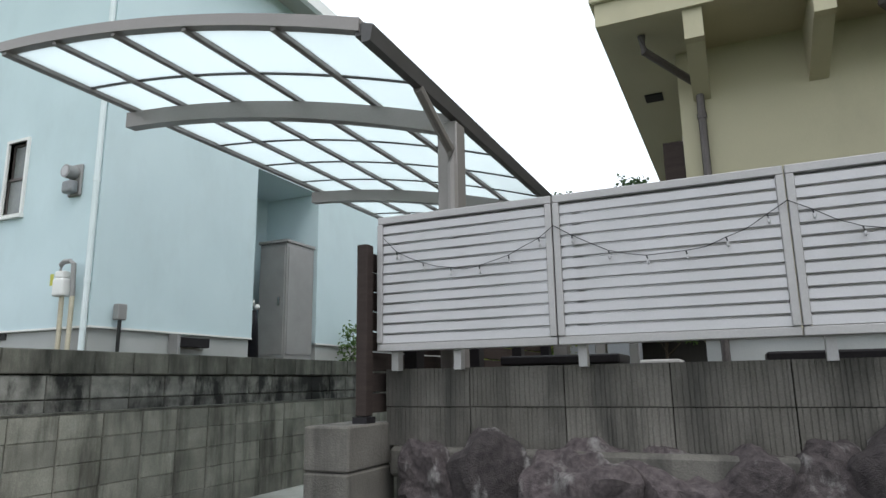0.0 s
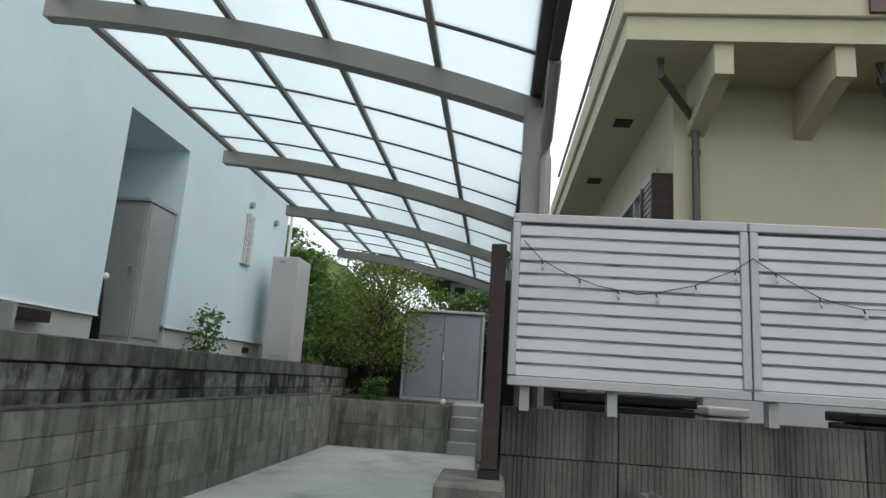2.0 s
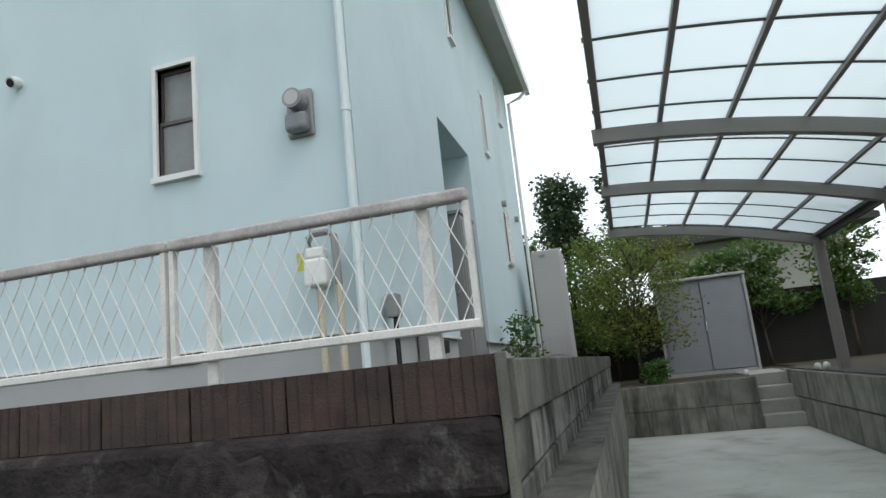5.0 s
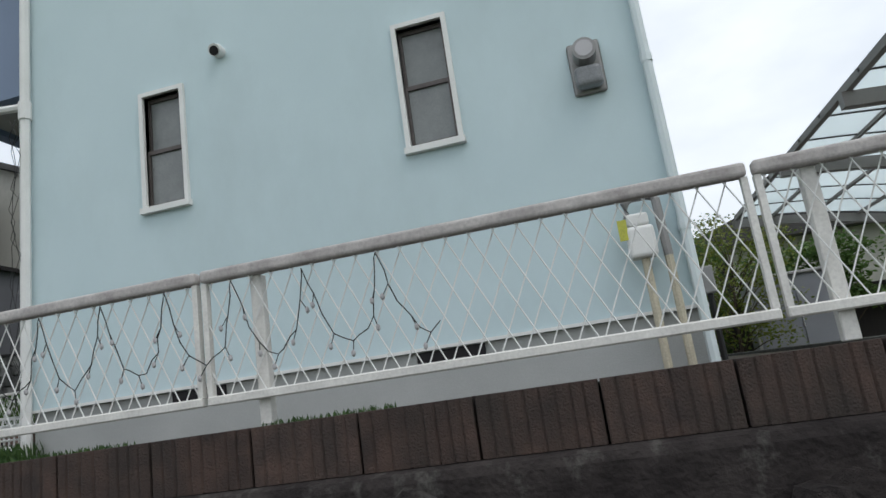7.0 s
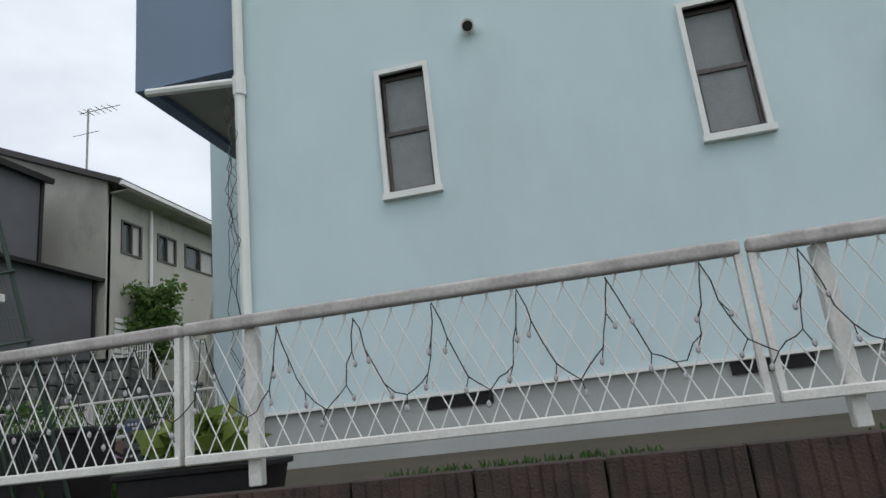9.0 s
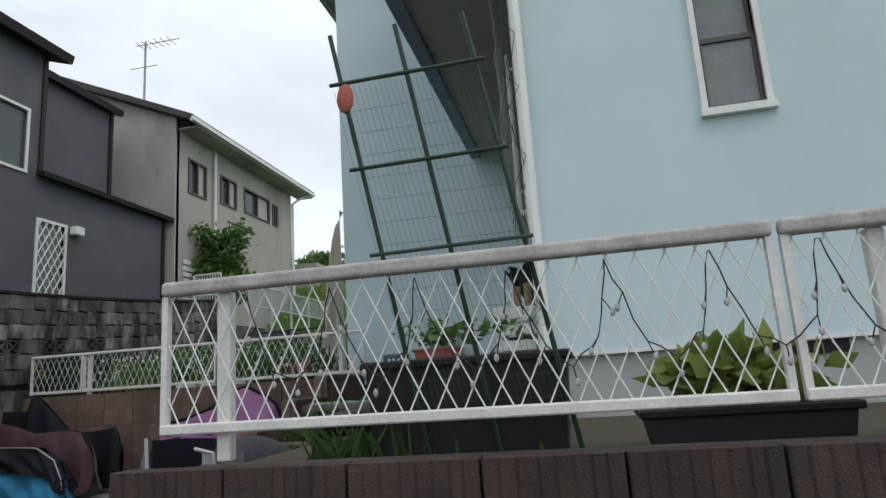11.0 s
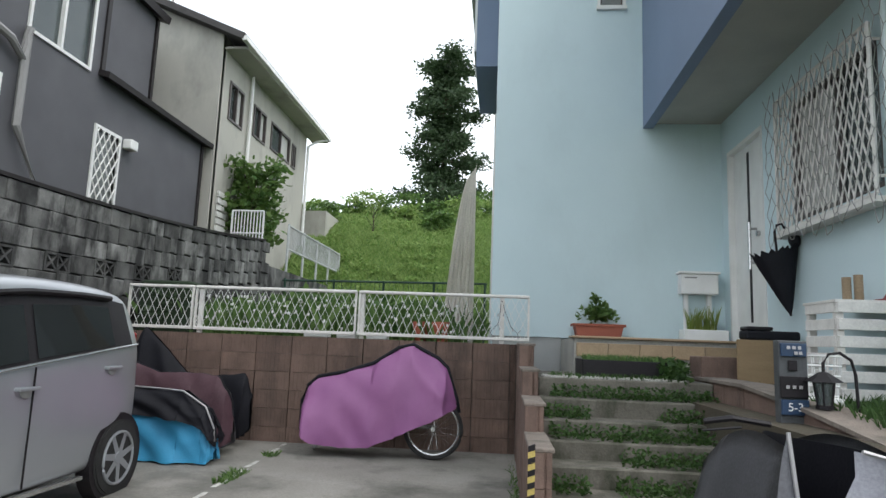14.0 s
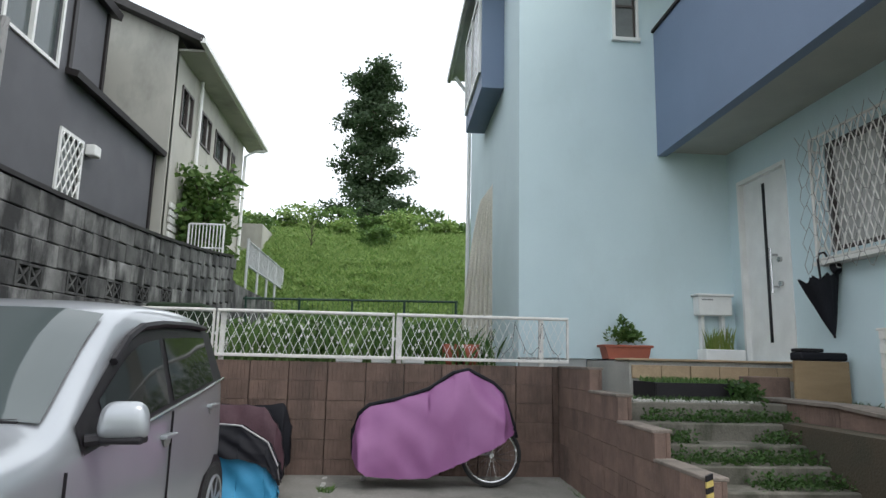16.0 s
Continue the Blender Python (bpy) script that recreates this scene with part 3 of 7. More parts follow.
def boulders(parent, x0, x1, y, ztop, seed, rows=3, size=0.3, fall=0.0, stones=BOULD):
    rng = random.Random(seed)
    for r in range(rows):
        x = x0
        while x < x1:
            w = size * rng.uniform(0.7, 1.35)
            z = ztop - 0.14 - r * 0.3 + rng.uniform(-0.05, 0.05)
            m = Matrix.Translation((x + w / 2, y + rng.uniform(-0.02, 0.06), z + fall * (x - x0))) @ Euler((rng.uniform(-0.4, 0.4), rng.uniform(-3, 3), rng.uniform(-0.4, 0.4))).to_matrix().to_4x4() @ Matrix.Diagonal((w * 0.66, 0.17, max(w * 0.6, 0.2), 1))
            piece("boulder", stones[rng.randrange(5)], parent, m)
            x += w * 0.86


boulders(rub, -1.62, 4.0, 3.12, 0.91, 3, rows=3, size=0.38)

# brown ribbed front wall of the blue house's yard
rb = [rib_mesh(0.4, 0.196, 0.1, M_RIBB, "brown_block", 8, 0.005, s) for s in (11, 12, 13)]
wall = solid("wall_brown_front", bm_box(-12.5, -5.2, 2.8, 2.96, 0.4, 1.64), M_MORTAR, "reddish brown ribbed block wall along the lane", "wall", "structure")
lay(wall, rb, "x", 2.7, -12.68, -5.1, 1.455, 1, 0.4, 0.2)
lay(wall, rb, "x", 2.7, -12.68, -8.1, 1.255, 1, 0.4, 0.2)
lay(wall, rb, "x", 2.7, -12.68, -9.7, 1.055, 1, 0.4, 0.2)
solid("corner_strip", bm_box(-5.105, -5.075, 2.672, 2.735, 0.3, 1.655, 0.004), M_BLOCKG, "mortar strip on the corner of the block walls", "trim", "structure")
solid("footing_band", bm_box(-10.4, -5.1, 2.66, 2.82, 1.2, 1.452, 0.04, 2), M_ROCKD, "rough dark mortar band under the brown blocks", "mortar", "structure")
rub2 = solid("rubble_wall_yard", bm_box(-10.4, -5.1, 2.75, 2.95, -0.3, 1.2), M_MORTAR, "dark boulder wall under the yard", "wall", "structure")
boulders(rub2, -9.5, -5.62, 2.69, 1.20, 8, rows=3, size=0.40, stones=BOULDD)

# brown wall behind the parking bay, stair cheeks
rp = [rib_mesh(0.4, 0.193, 0.08, M_RIBP, "brown_block", 11, 0.003, s) for s in (21, 22, 23)]
rpe = [rib_mesh(0.132, 0.193, 0.08, M_RIBP, "brown_end_block", 4, 0.003, s) for s in (24, 25)]
wall = solid("wall_brown_back", bm_box(-18.4, -13.75, 8.18, 8.32, 0.4, 1.985), M_MORTAR, "brown ribbed block wall behind the parked bicycles", "wall", "structure")
lay(wall, rp, "x", 8.1, -18.3, -13.84, 0.81, 6, 0.4, 0.197, stack=True)
cheek = solid("wall_stair_left", bm_box(-13.745, -13.705, 4.95, 8.1, 0.3, 0.9), M_MORTAR, "stepped brown block wall beside the stairs", "wall", "structure")
for k, (y0, y1, zt) in enumerate(((4.85, 5.60, 1.40), (5.60, 6.32, 1.59), (6.32, 7.05, 1.795), (7.05, 8.12, 2.0))):
    nr = round((zt - 0.62) / 0.197)
    lay(cheek, rp, "y", -13.835, y0, y1, zt - nr * 0.197 - 0.02, nr, 0.37 if k < 3 else 0.357, 0.197, flip=-1)
    part("core", bm_box(-13.75, -13.70, y0 + 0.09, y1, 0.5, zt - 0.028), M_RIBP, cheek)
    lay(cheek, rpe, "x", y0, -13.832, -13.70, zt - nr * 0.197 - 0.02, nr, 0.132, 0.197)
    part("coping", bm_box(-13.84, -13.692, y0 + 0.002, y1, zt - 0.026, zt, 0.006), M_COPE, cheek)
SLOPE = [(2.96, 1.445), (4.0, 1.565), (5.0, 1.68), (5.8, 1.742), (6.9, 1.742)]
bm = bmesh.new()
prism(bm, [(2.96, 0.3)] + SLOPE + [(6.9, 0.3)], "x", -12.238, -12.08)
rc = solid("wall_stair_right", bm, M_MORTAR, "brown block wall between the stairs and the lawn", "wall", "structure")
lay(rc, rp, "y", -12.32, 2.96, 6.9, 0.76, 3, 0.4, 0.197, flip=-1)
lay(rc, rp, "y", -12.32, 4.0, 6.9, 0.76 + 3 * 0.197, 1, 0.4, 0.197, flip=-1)
lay(rc, rp, "y", -12.32, 5.8, 6.9, 0.76 + 4 * 0.197, 1, 0.4, 0.197, flip=-1)
bm = bmesh.new()
prism(bm, [(3.2, 1.34)] + [(y, z - 0.002) for y, z in SLOPE[1:4]] + [(5.8, 1.34)], "x", -12.312, -12.24)
part("sloping_course", bm, M_RIBP, rc)
bm = bmesh.new()
prism(bm, [(y, z + 0.002) for y, z in SLOPE] + [(y, z + 0.026) for y, z in SLOPE[::-1]], "x", -12.335, -12.065)
solid("coping", bm, M_COPE, "mossy grey-brown coping sloping along the stair wall", "coping", "structure")

NOS = [(4.42, 0.84), (4.72, 0.97), (5.02, 1.10), (5.32, 1.23), (5.60, 1.35), (5.86, 1.46), (6.14, 1.59), (6.43, 1.73)]
for i, (y, z) in enumerate(NOS):
    y2 = NOS[i + 1][0] + 0.02 if i < len(NOS) - 1 else 8.0
    solid(f"step_{i + 5}", bm_box(-13.70, -12.32, y, y2, 0.3, z, 0.01), M_STEP, "old concrete step with moss and weeds", "step", "structure")
solid("porch", bm_box(-13.3, -11.46, 7.45, 8.83, 0.4, 2.07), M_CONC, "raised porch before the entrance door", "porch", "structure")
TILE = mesh_of(bm_box(0, 0.295, 0, 0.02, 0, 0.13, 0.004), M_TILE, "porch_tile")
pt = bpy.data.objects["porch"]
for i in range(6):
    piece("tile", TILE, pt, Matrix.Translation((-13.28 + 0.3 * i, 7.425, 1.90)))
part("nosing", bm_box(-13.32, -11.46, 7.40, 7.8, 2.072, 2.095, 0.006), M_TILE, pt)

# weathered block wall of the west lots
bw = [block_mesh(0.4, 0.193, 0.1, M_BLOCKW, "weathered_block")]


def west_rise(y):
    return 0.0075 * max(0.0, y - 5.0) ** 2


bm = bmesh.new()
top = [(2.4 + 0.75 * i, 3.28 + west_rise(2.4 + 0.75 * i)) for i in range(15)]
prism(bm, [(2.4, 0.4)] + top + [(12.9, 0.4)], "x", -18.75, -18.6)
wall = solid("wall_west", bm, M_MORTAR, "tall weathered grey block wall", "wall", "structure")
bm = bmesh.new()
prism(bm, [(y, z + 0.022) for y, z in top] + [(y, z + 0.06) for y, z in top[::-1]], "x", -18.77, -18.485)
part("coping", bm, M_DARKT, wall, "dark capping along the wall top")
bm = bmesh.new()
for x0, x1, z0, z1 in ((0, 0.393, 0, 0.022), (0, 0.393, 0.171, 0.193), (0, 0.03, 0.022, 0.171), (0.363, 0.393, 0.022, 0.171), (0.185, 0.208, 0.022, 0.171)):
    box(bm, x0, x1, 0, 0.09, z0, z1)
for x0 in (0.03, 0.208):
    for k in (1, -1):
        box(bm, -0.10, 0.10, 0.004, 0.085, -0.011, 0.011, Matrix.Translation((x0 + 0.0775, 0, 0.0965)) @ Matrix.Rotation(radians(43 * k), 4, "Y"))
PIERCED = mesh_of(bm, M_BLOCKW, "pierced_block")
rng = random.Random(7)
for row in range(6):
    y = 4.2 - (0.2 if row % 2 else 0)
    while y < 12.85:
        pierced = row == 2 and round((y - 4.2) / 0.4) % 2 == 1 and 5 < y < 10.2
        piece("pierced_block" if pierced else "block", PIERCED if pierced else bw[0], wall, Matrix.Translation((-18.5 + rng.uniform(-0.003, 0.003), y, 2.1 + 0.2 * row + west_rise(y + 0.2))) @ Matrix.Rotation(radians(90), 4, "Z") @ Matrix.Diagonal((0.393 / 0.4 if not pierced else 1, 1, 1, 1)))
        y += 0.4
solid("wall_west_base", bm_box(-18.62, -18.5, 2.4, 12.9, 0.4, 2.1), M_BLOCKW, "lower part of the weathered wall", "wall", "structure")
solid("wall_west_far", bm_box(-18.75, -18.55, 12.9, 20, 0.4, 3.35), M_BLOCKW, "old mossy retaining wall", "wall", "structure")


# ---- blue house ----
house = thing("blue_house", "two-storey pale blue stucco house with blue-grey balcony", "house", (-9, 9, YARD))
XE, XW, YF = -6.395, -11.42, 4.86
HT = 7.55
WINR, WINL = (-8.10, -7.75, 3.39, 4.33), (-10.27, -9.93, 3.39, 4.33)
bm = bmesh.new()
wall_with_holes(bm, "y", YF, YF + 0.15, XW, XE, 1.985, HT, [WINR, WINL])
part("front_wall", bm, M_STUCCO, house)
EW = [(7.48, 9.06, 1.985, 4.55), (11.38, 11.72, 3.36, 4.24), (10.44, 10.66, 5.05, 6.05), (8.62, 8.84, 6.15, 7.0), (12.36, 12.56, 6.25, 7.1)]
bm = bmesh.new()
wall_with_holes(bm, "x", XE - 0.15, XE, YF + 0.15, 13.7, 1.985, HT, EW)
part("east_wall", bm, M_STUCCO, house)
for dims in ((XE - 1.15, XE - 1.1, 7.3, 9.2, 1.6, 4.7), (XE - 1.1, XE - 0.15, 7.40, 7.48, 1.6, 4.62), (XE - 1.1, XE - 0.15, 9.06, 9.14, 1.6, 4.62), (XE - 1.1, XE - 0.15, 7.48, 9.06, 4.55, 4.62)):
    part("recess_wall", bm_box(*dims), M_STUCCO, house, "shaded stucco of the side recess")
bm = bmesh.new()
box(bm, XW + 0.03, XE - 0.03, YF + 0.03, YF + 0.2, 1.2, 1.96)
box(bm, XE - 0.2, XE - 0.03, YF + 0.2, 7.45, 1.2, 1.96)
box(bm, XE - 0.2, XE - 0.03, 9.1, 13.7, 1.2, 1.96)
part("plinth", bm, M_PLINTH, house, "grey rendered plinth")
bm = bmesh.new()
box(bm, XW + 0.0, XE + 0.012, YF - 0.014, YF + 0.02, 1.962, 1.984)
box(bm, XE - 0.02, XE + 0.014, YF + 0.022, 7.48, 1.962, 1.984)
box(bm, XE - 0.02, XE + 0.014, 9.06, 13.7, 1.962, 1.984)
part("drip_edge", bm, M_WHITE, house, "white drip edge above the plinth")
# west side with the entrance, and the projecting wing
DOOR, LATT = (7.66, 8.58, 2.095, 4.25), (5.58, 7.0, 3.15, 4.25)
bm = bmesh.new()
wall_with_holes(bm, "x", XW, XW + 0.15, YF + 0.15, 8.83, 1.6, HT, [DOOR, LATT])
part("west_wall", bm, M_STUCCO, house)
bm = bmesh.new()
wall_with_holes(bm, "y", 8.83, 8.98, -14.13, XW + 0.15, 2.09, HT + 0.3, [(-12.86, -12.58, 6.25, 7.2)])
part("wing_wall", bm, M_STUCCO, house)
part("wing_plinth", bm_box(-14.11, -13.3, 8.86, 8.98, 1.5, 2.088), M_PLINTH, house)
bm = bmesh.new()
box(bm, -14.13, -13.98, 8.98, 13.55, 1.5, HT + 0.3)
box(bm, -14.13, XE - 0.15, 13.55, 13.7, 1.5, HT)
part("rear_wall", bm, M_STUCCO, house)
bm = bmesh.new()
box(bm, XW, -12.32, YF, 8.83, 4.72, 4.80)
part("balcony_floor", bm, M_SOFFIT, house, "beige balcony soffit")
bm = bmesh.new()
box(bm, -12.34, -12.22, YF - 0.02, 8.83, 4.66, 6.35)
box(bm, -12.22, XW, YF - 0.02, YF + 0.1, 4.66, 6.35)
part("balcony_parapet", bm, M_BALC, house, "blue-grey siding parapet")
part("balcony_cap", bm_box(-12.37, -12.19, YF - 0.05, 8.83, 6.352, 6.39), M_DARKT, house)
bm = bmesh.new()
prism(bm, [(-14.132, 5.96), (-14.46, 5.96), (-14.46, 7.70), (-14.132, 7.70)], "y", 9.95, 11.9)
bay = part("bay_window", bm, M_BALC, house, "blue-grey boxed bay window")
part("pane", bm_box(-14.478, -14.463, 10.1, 11.75, 6.3, 7.5), M_FROST, bay)
bm = bmesh.new()
for a, b, c, d in ((10.04, 11.81, 6.23, 6.3), (10.04, 11.81, 7.5, 7.57), (10.04, 10.1, 6.3, 7.5), (11.75, 11.81, 6.3, 7.5), (10.9, 10.95, 6.3, 7.5)):
    box(bm, -14.50, -14.461, a, b, c, d)
part("frame", bm, M_WHITE, bay)
bm = bmesh.new()
tube(bm, [(-14.5, 13.6, HT + 0.2), (-14.3, 13.62, HT - 0.05), (-14.19, 13.62, HT - 0.2), (-14.19, 13.62, 1.9)], 0.04)
part("downpipe", bm, M_WHITE, house, "white downpipe on the rear corner")
# roofs: eaves of the east side, flat lid over the rest
bm = bmesh.new()
prism(bm, [(XE + 0.42, HT), (XE - 0.3, HT + 0.0), (-9.6, HT + 1.25), (-12.9, HT), (-12.9, HT + 0.09), (-9.6, HT + 1.36), (XE + 0.42, HT + 0.10)], "y", YF - 0.25, 14.2)
part("roof", bm, M_SOFFIT, house, "shallow gable roof with pale soffit")
part("roof_wing", bm_box(-14.55, -11.3, 8.6, 14.0, HT + 0.3, HT + 0.40), M_SHEDTRIM, house)
part("gutter", bm_box(-14.64, -14.553, 8.55, 14.0, HT + 0.24, HT + 0.36, 0.02, 2), M_SHEDTRIM, house, "pale grey wing gutter")
bm = bmesh.new()
box(bm, XE + 0.40, XE + 0.50, YF - 0.25, 14.25, HT - 0.08, HT + 0.13)
part("gutter", bm, M_WHITE, house, "white eaves gutter")
bm = bmesh.new()
tube(bm, [(XE + 0.45, 14.0, HT - 0.05), (XE + 0.3, 13.9, HT - 0.25), (XE + 0.06, 13.75, HT - 0.4), (XE + 0.06, 13.75, 1.6)], 0.035)
part("downpipe", bm, M_WHITE, house, "white rain downpipe")
bm = bmesh.new()
tube(bm, [(XE - 0.03, YF - 0.04, HT), (XE - 0.03, YF - 0.04, 1.6)], 0.033)
for z in (2.45, 3.6, 5.4):
    tube(bm, [(XE - 0.03, YF - 0.04, z), (XE - 0.03, YF - 0.04, z + 0.06)], 0.039)
part("downpipe", bm, M_PIPE, house, "pale painted downpipe at the corner")
bm = bmesh.new()
tube(bm, [(XW + 0.03, YF - 0.05, HT), (XW + 0.03, YF - 0.05, 1.6)], 0.04)
tube(bm, [(XW + 0.03, YF - 0.05, 4.52), (-12.2, YF - 0.06, 4.60)], 0.034)
tube(bm, [(XW + 0.03, YF - 0.05, 4.4), (XW + 0.03, YF - 0.05, 4.56)], 0.052)
part("downpipe", bm, M_WHITE, house, "white downpipe with a side branch")


def sash(axis, c, u0, u1, z0, z1, out, parent, lattice=False):
    def bx(bm, ua, ub, ca, cb, za, zb):
        ca, cb = sorted((c + out * ca, c + out * cb))
        if axis == "y":
            box(bm, ua, ub, ca, cb, za, zb)
        else:
            box(bm, ca, cb, ua, ub, za, zb)
    f = 0.035
    bm = bmesh.new()
    bx(bm, u0 - f, u0, -0.05, 0.03, z0 - f, z1 + f)
    bx(bm, u1, u1 + f, -0.05, 0.03, z0 - f, z1 + f)
    bx(bm, u0, u1, -0.05, 0.03, z1, z1 + f)
    bx(bm, u0 - f - 0.012, u1 + f + 0.012, -0.05, 0.05, z0 - f - 0.012, z0)
    fr = part("window_frame", bm, M_WHITE, parent, "white window frame with sill")
    zm = (z0 + z1) / 2
    bm = bmesh.new()
    s = 0.022
    for a, b, d in ((z0, zm + 0.012, 0.0), (zm - 0.012, z1, -0.028)):
        bx(bm, u0, u0 + s, d - 0.05, d - 0.015, a, b)
        bx(bm, u1 - s, u1, d - 0.05, d - 0.015, a, b)
        bx(bm, u0 + s, u1 - s, d - 0.05, d - 0.015, a, a + s + 0.01)
        bx(bm, u0 + s, u1 - s, d - 0.05, d - 0.015, b - s - 0.01, b)
    part("sash", bm, M_BRONZE, fr, "dark sash rails")
    bm = bmesh.new()
    bx(bm, u0 + s, u1 - s, -0.037, -0.033, z0 + s, zm)
    bx(bm, u0 + s, u1 - s, -0.063, -0.059, zm, z1 - s)
    part("pane", bm, M_FROST, fr, "frosted panes")
    return fr


sash("y", YF, *WINR, -1, house)
sash("y", YF, *WINL, -1, house)
for h in EW[1:]:
    sash("x", XE, *h, 1, house)
sash("y", 8.83, -12.86, -12.58, 6.25, 7.2, -1, house)

# ---- carport ----
cp = thing("carport", "grey aluminium carport with arched frame and milky roof panels", "carport", (-1.55, 7, 1.08))
CPX = [-1.64, -2.21, -2.89, -3.51, -4.09, -4.63]
CPY = [3.8, 6.55, 8.65, 11.6]


def arch_z(x):
    u = (-1.6 - x) / 3.0
    return 2.94 + 1.0 * u - 0.4 * u * u


for y in CPY:
    bm = bmesh.new()
    n = 14
    lo = [(-1.60 - 3.1 * i / n, arch_z(-1.60 - 3.1 * i / n)) for i in range(n + 1)]
    prism(bm, lo + [(x, z + 0.135) for x, z in lo[::-1]], "y", y - 0.05, y + 0.05)
    part("arch", bm, M_CARPORT, cp)
    bm = bm_box(-1.70, -1.56, y - 0.075, y + 0.075, 0.6 if y < 8 else 1.0, arch_z(-1.55) + 0.1, 0.008)
    part("post", bm, M_CARPORT, cp)
YS = [2.66, 3.33, 4.07, 4.80, 5.50, 6.18, 7.2, 7.9, 9.3, 10.05, 10.8, 11.6]
for i, x in enumerate(CPX):
    edge = i in (0, 5)
    z = arch_z(x) + 0.14
    bm = bm_box(x - (0.03 if edge else 0.02), x + (0.03 if edge else 0.02), 2.64, 11.66, z, z + (0.075 if edge else 0.05), 0.004)
    part("side_beam" if edge else "rafter", bm, M_CPDARK if i == 0 else M_CARPORT, cp)
for j, y in enumerate(YS):
    bm = bmesh.new()
    n = 15
    lo = [(-1.64 - 3.03 * i / n, arch_z(-1.64 - 3.03 * i / n) + 0.165) for i in range(n + 1)]
    w, h = (0.035, 0.075) if j == 0 else (0.010, 0.028)
    prism(bm, lo + [(x, z + h) for x, z in lo[::-1]], "y", y - w, y + w)
    part("front_beam" if j == 0 else "glazing_bar", bm, M_CARPORT if j == 0 else M_CPDARK, cp)
for j in range(len(YS) - 1):
    for i in range(5):
        bm = bmesh.new()
        n = 4
        a, b = CPX[i] - 0.02, CPX[i + 1] + 0.02
        lo = [(a + (b - a) * k / n, arch_z(a + (b - a) * k / n) + 0.176) for k in range(n + 1)]
        prism(bm, lo + [(x, z + 0.006) for x, z in lo[::-1]], "y", YS[j] + 0.012, YS[j + 1] - 0.012)
        part("panel", bm, M_SHEET, cp)
bm = bmesh.new()
prism(bm, [(-1.608, 3.03), (-1.555, 3.03), (-1.54, 3.12), (-1.606, 3.14)], "y", 2.6, 11.7)
part("gutter", bm, M_CPDARK, cp, "dark rain gutter along the low side")
bm = bmesh.new()
tube(bm, [(-1.58, 3.2, 3.03), (-1.58, 3.45, 2.9), (-1.578, 3.66, 2.8), (-1.578, 3.685, 2.7), (-1.578, 3.685, 1.1)], 0.033)
part("downpipe", bm, M_CARPORT, cp)


# ---- right side: louvre fence, slatted fence, cream house ----
LOUV = [-1.75, -0.77, 0.25, 1.27, 2.29, 3.31]
for a, b in zip(LOUV, LOUV[1:]):
    f = thing("louvre_fence_panel", "silver aluminium louvre fence panel on a ribbed block wall", "fence", ((a + b) / 2, 3.05, 1.385), "louvre fence")
    part("top_rail", bm_box(a + 0.003, b - 0.003, 3.02, 3.075, 2.175, 2.215, 0.004), M_LFRAME, f)
    part("bottom_rail", bm_box(a + 0.003, b - 0.003, 3.02, 3.075, 1.485, 1.525, 0.004), M_LFRAME, f)
    part("stile", bm_box(a + 0.003, a + 0.036, 3.015, 3.075, 1.527, 2.173, 0.003), M_LFRAME, f)
    part("stile", bm_box(b - 0.036, b - 0.003, 3.015, 3.075, 1.527, 2.173, 0.003), M_LFRAME, f)
    for k in range(12):
        z = 1.528 + k * 0.0538
        bm = bmesh.new()
        prism(bm, [(3.022, z), (3.030, z - 0.004), (3.066, z + 0.052), (3.052, z + 0.056), (3.026, z + 0.040)], "x", a + 0.037, b - 0.037)
        part("slat", bm, M_LOUVER, f)
    for px in (a + 0.10,) if a > -1.7 else (a + 0.08, a + 0.44):
        part("post", bm_box(px - 0.02, px + 0.02, 3.077, 3.13, 1.385, 2.17), M_LFRAME, f)

bm = bmesh.new()
bulbs = bmesh.new()
rng = random.Random(5)
for a, b in ((-1.70, -0.76), (-0.76, 0.25), (0.25, 1.27), (1.27, 2.29)):
    pts = []
    for i in range(13):
        t = i / 12
        sag = (0.17 + 0.02 * (a > -1)) * (1 - (2 * t - 1) ** 2)
        pts.append((a + (b - a) * t, 3.005, 2.06 + (0.03 if (i == 0 and a < -1.6) else 0) - sag + rng.uniform(-0.006, 0.006)))
    tube(bm, pts, 0.0021, 5)
    for i in range(1, 12, 2):
        p = Vector(pts[i])
        tube(bm, [p, p + Vector((0.005, -0.004, -0.018))], 0.0035, 5)
        bmesh.ops.create_icosphere(bulbs, subdivisions=1, radius=0.008, matrix=Matrix.Translation(p + Vector((0.006, -0.005, -0.032))) @ Matrix.Diagonal((1, 1, 1.8, 1)))
sl = thing("string_lights", "thin wire of small clear bulbs hung in swags on the louvres", "string lights", (-0.7, 3.0, 2.0))
part("wire", bm, M_WIRE, sl)
part("bulbs", bulbs, M_LOUVER, sl, "clear unlit bulbs", kind="stuff")

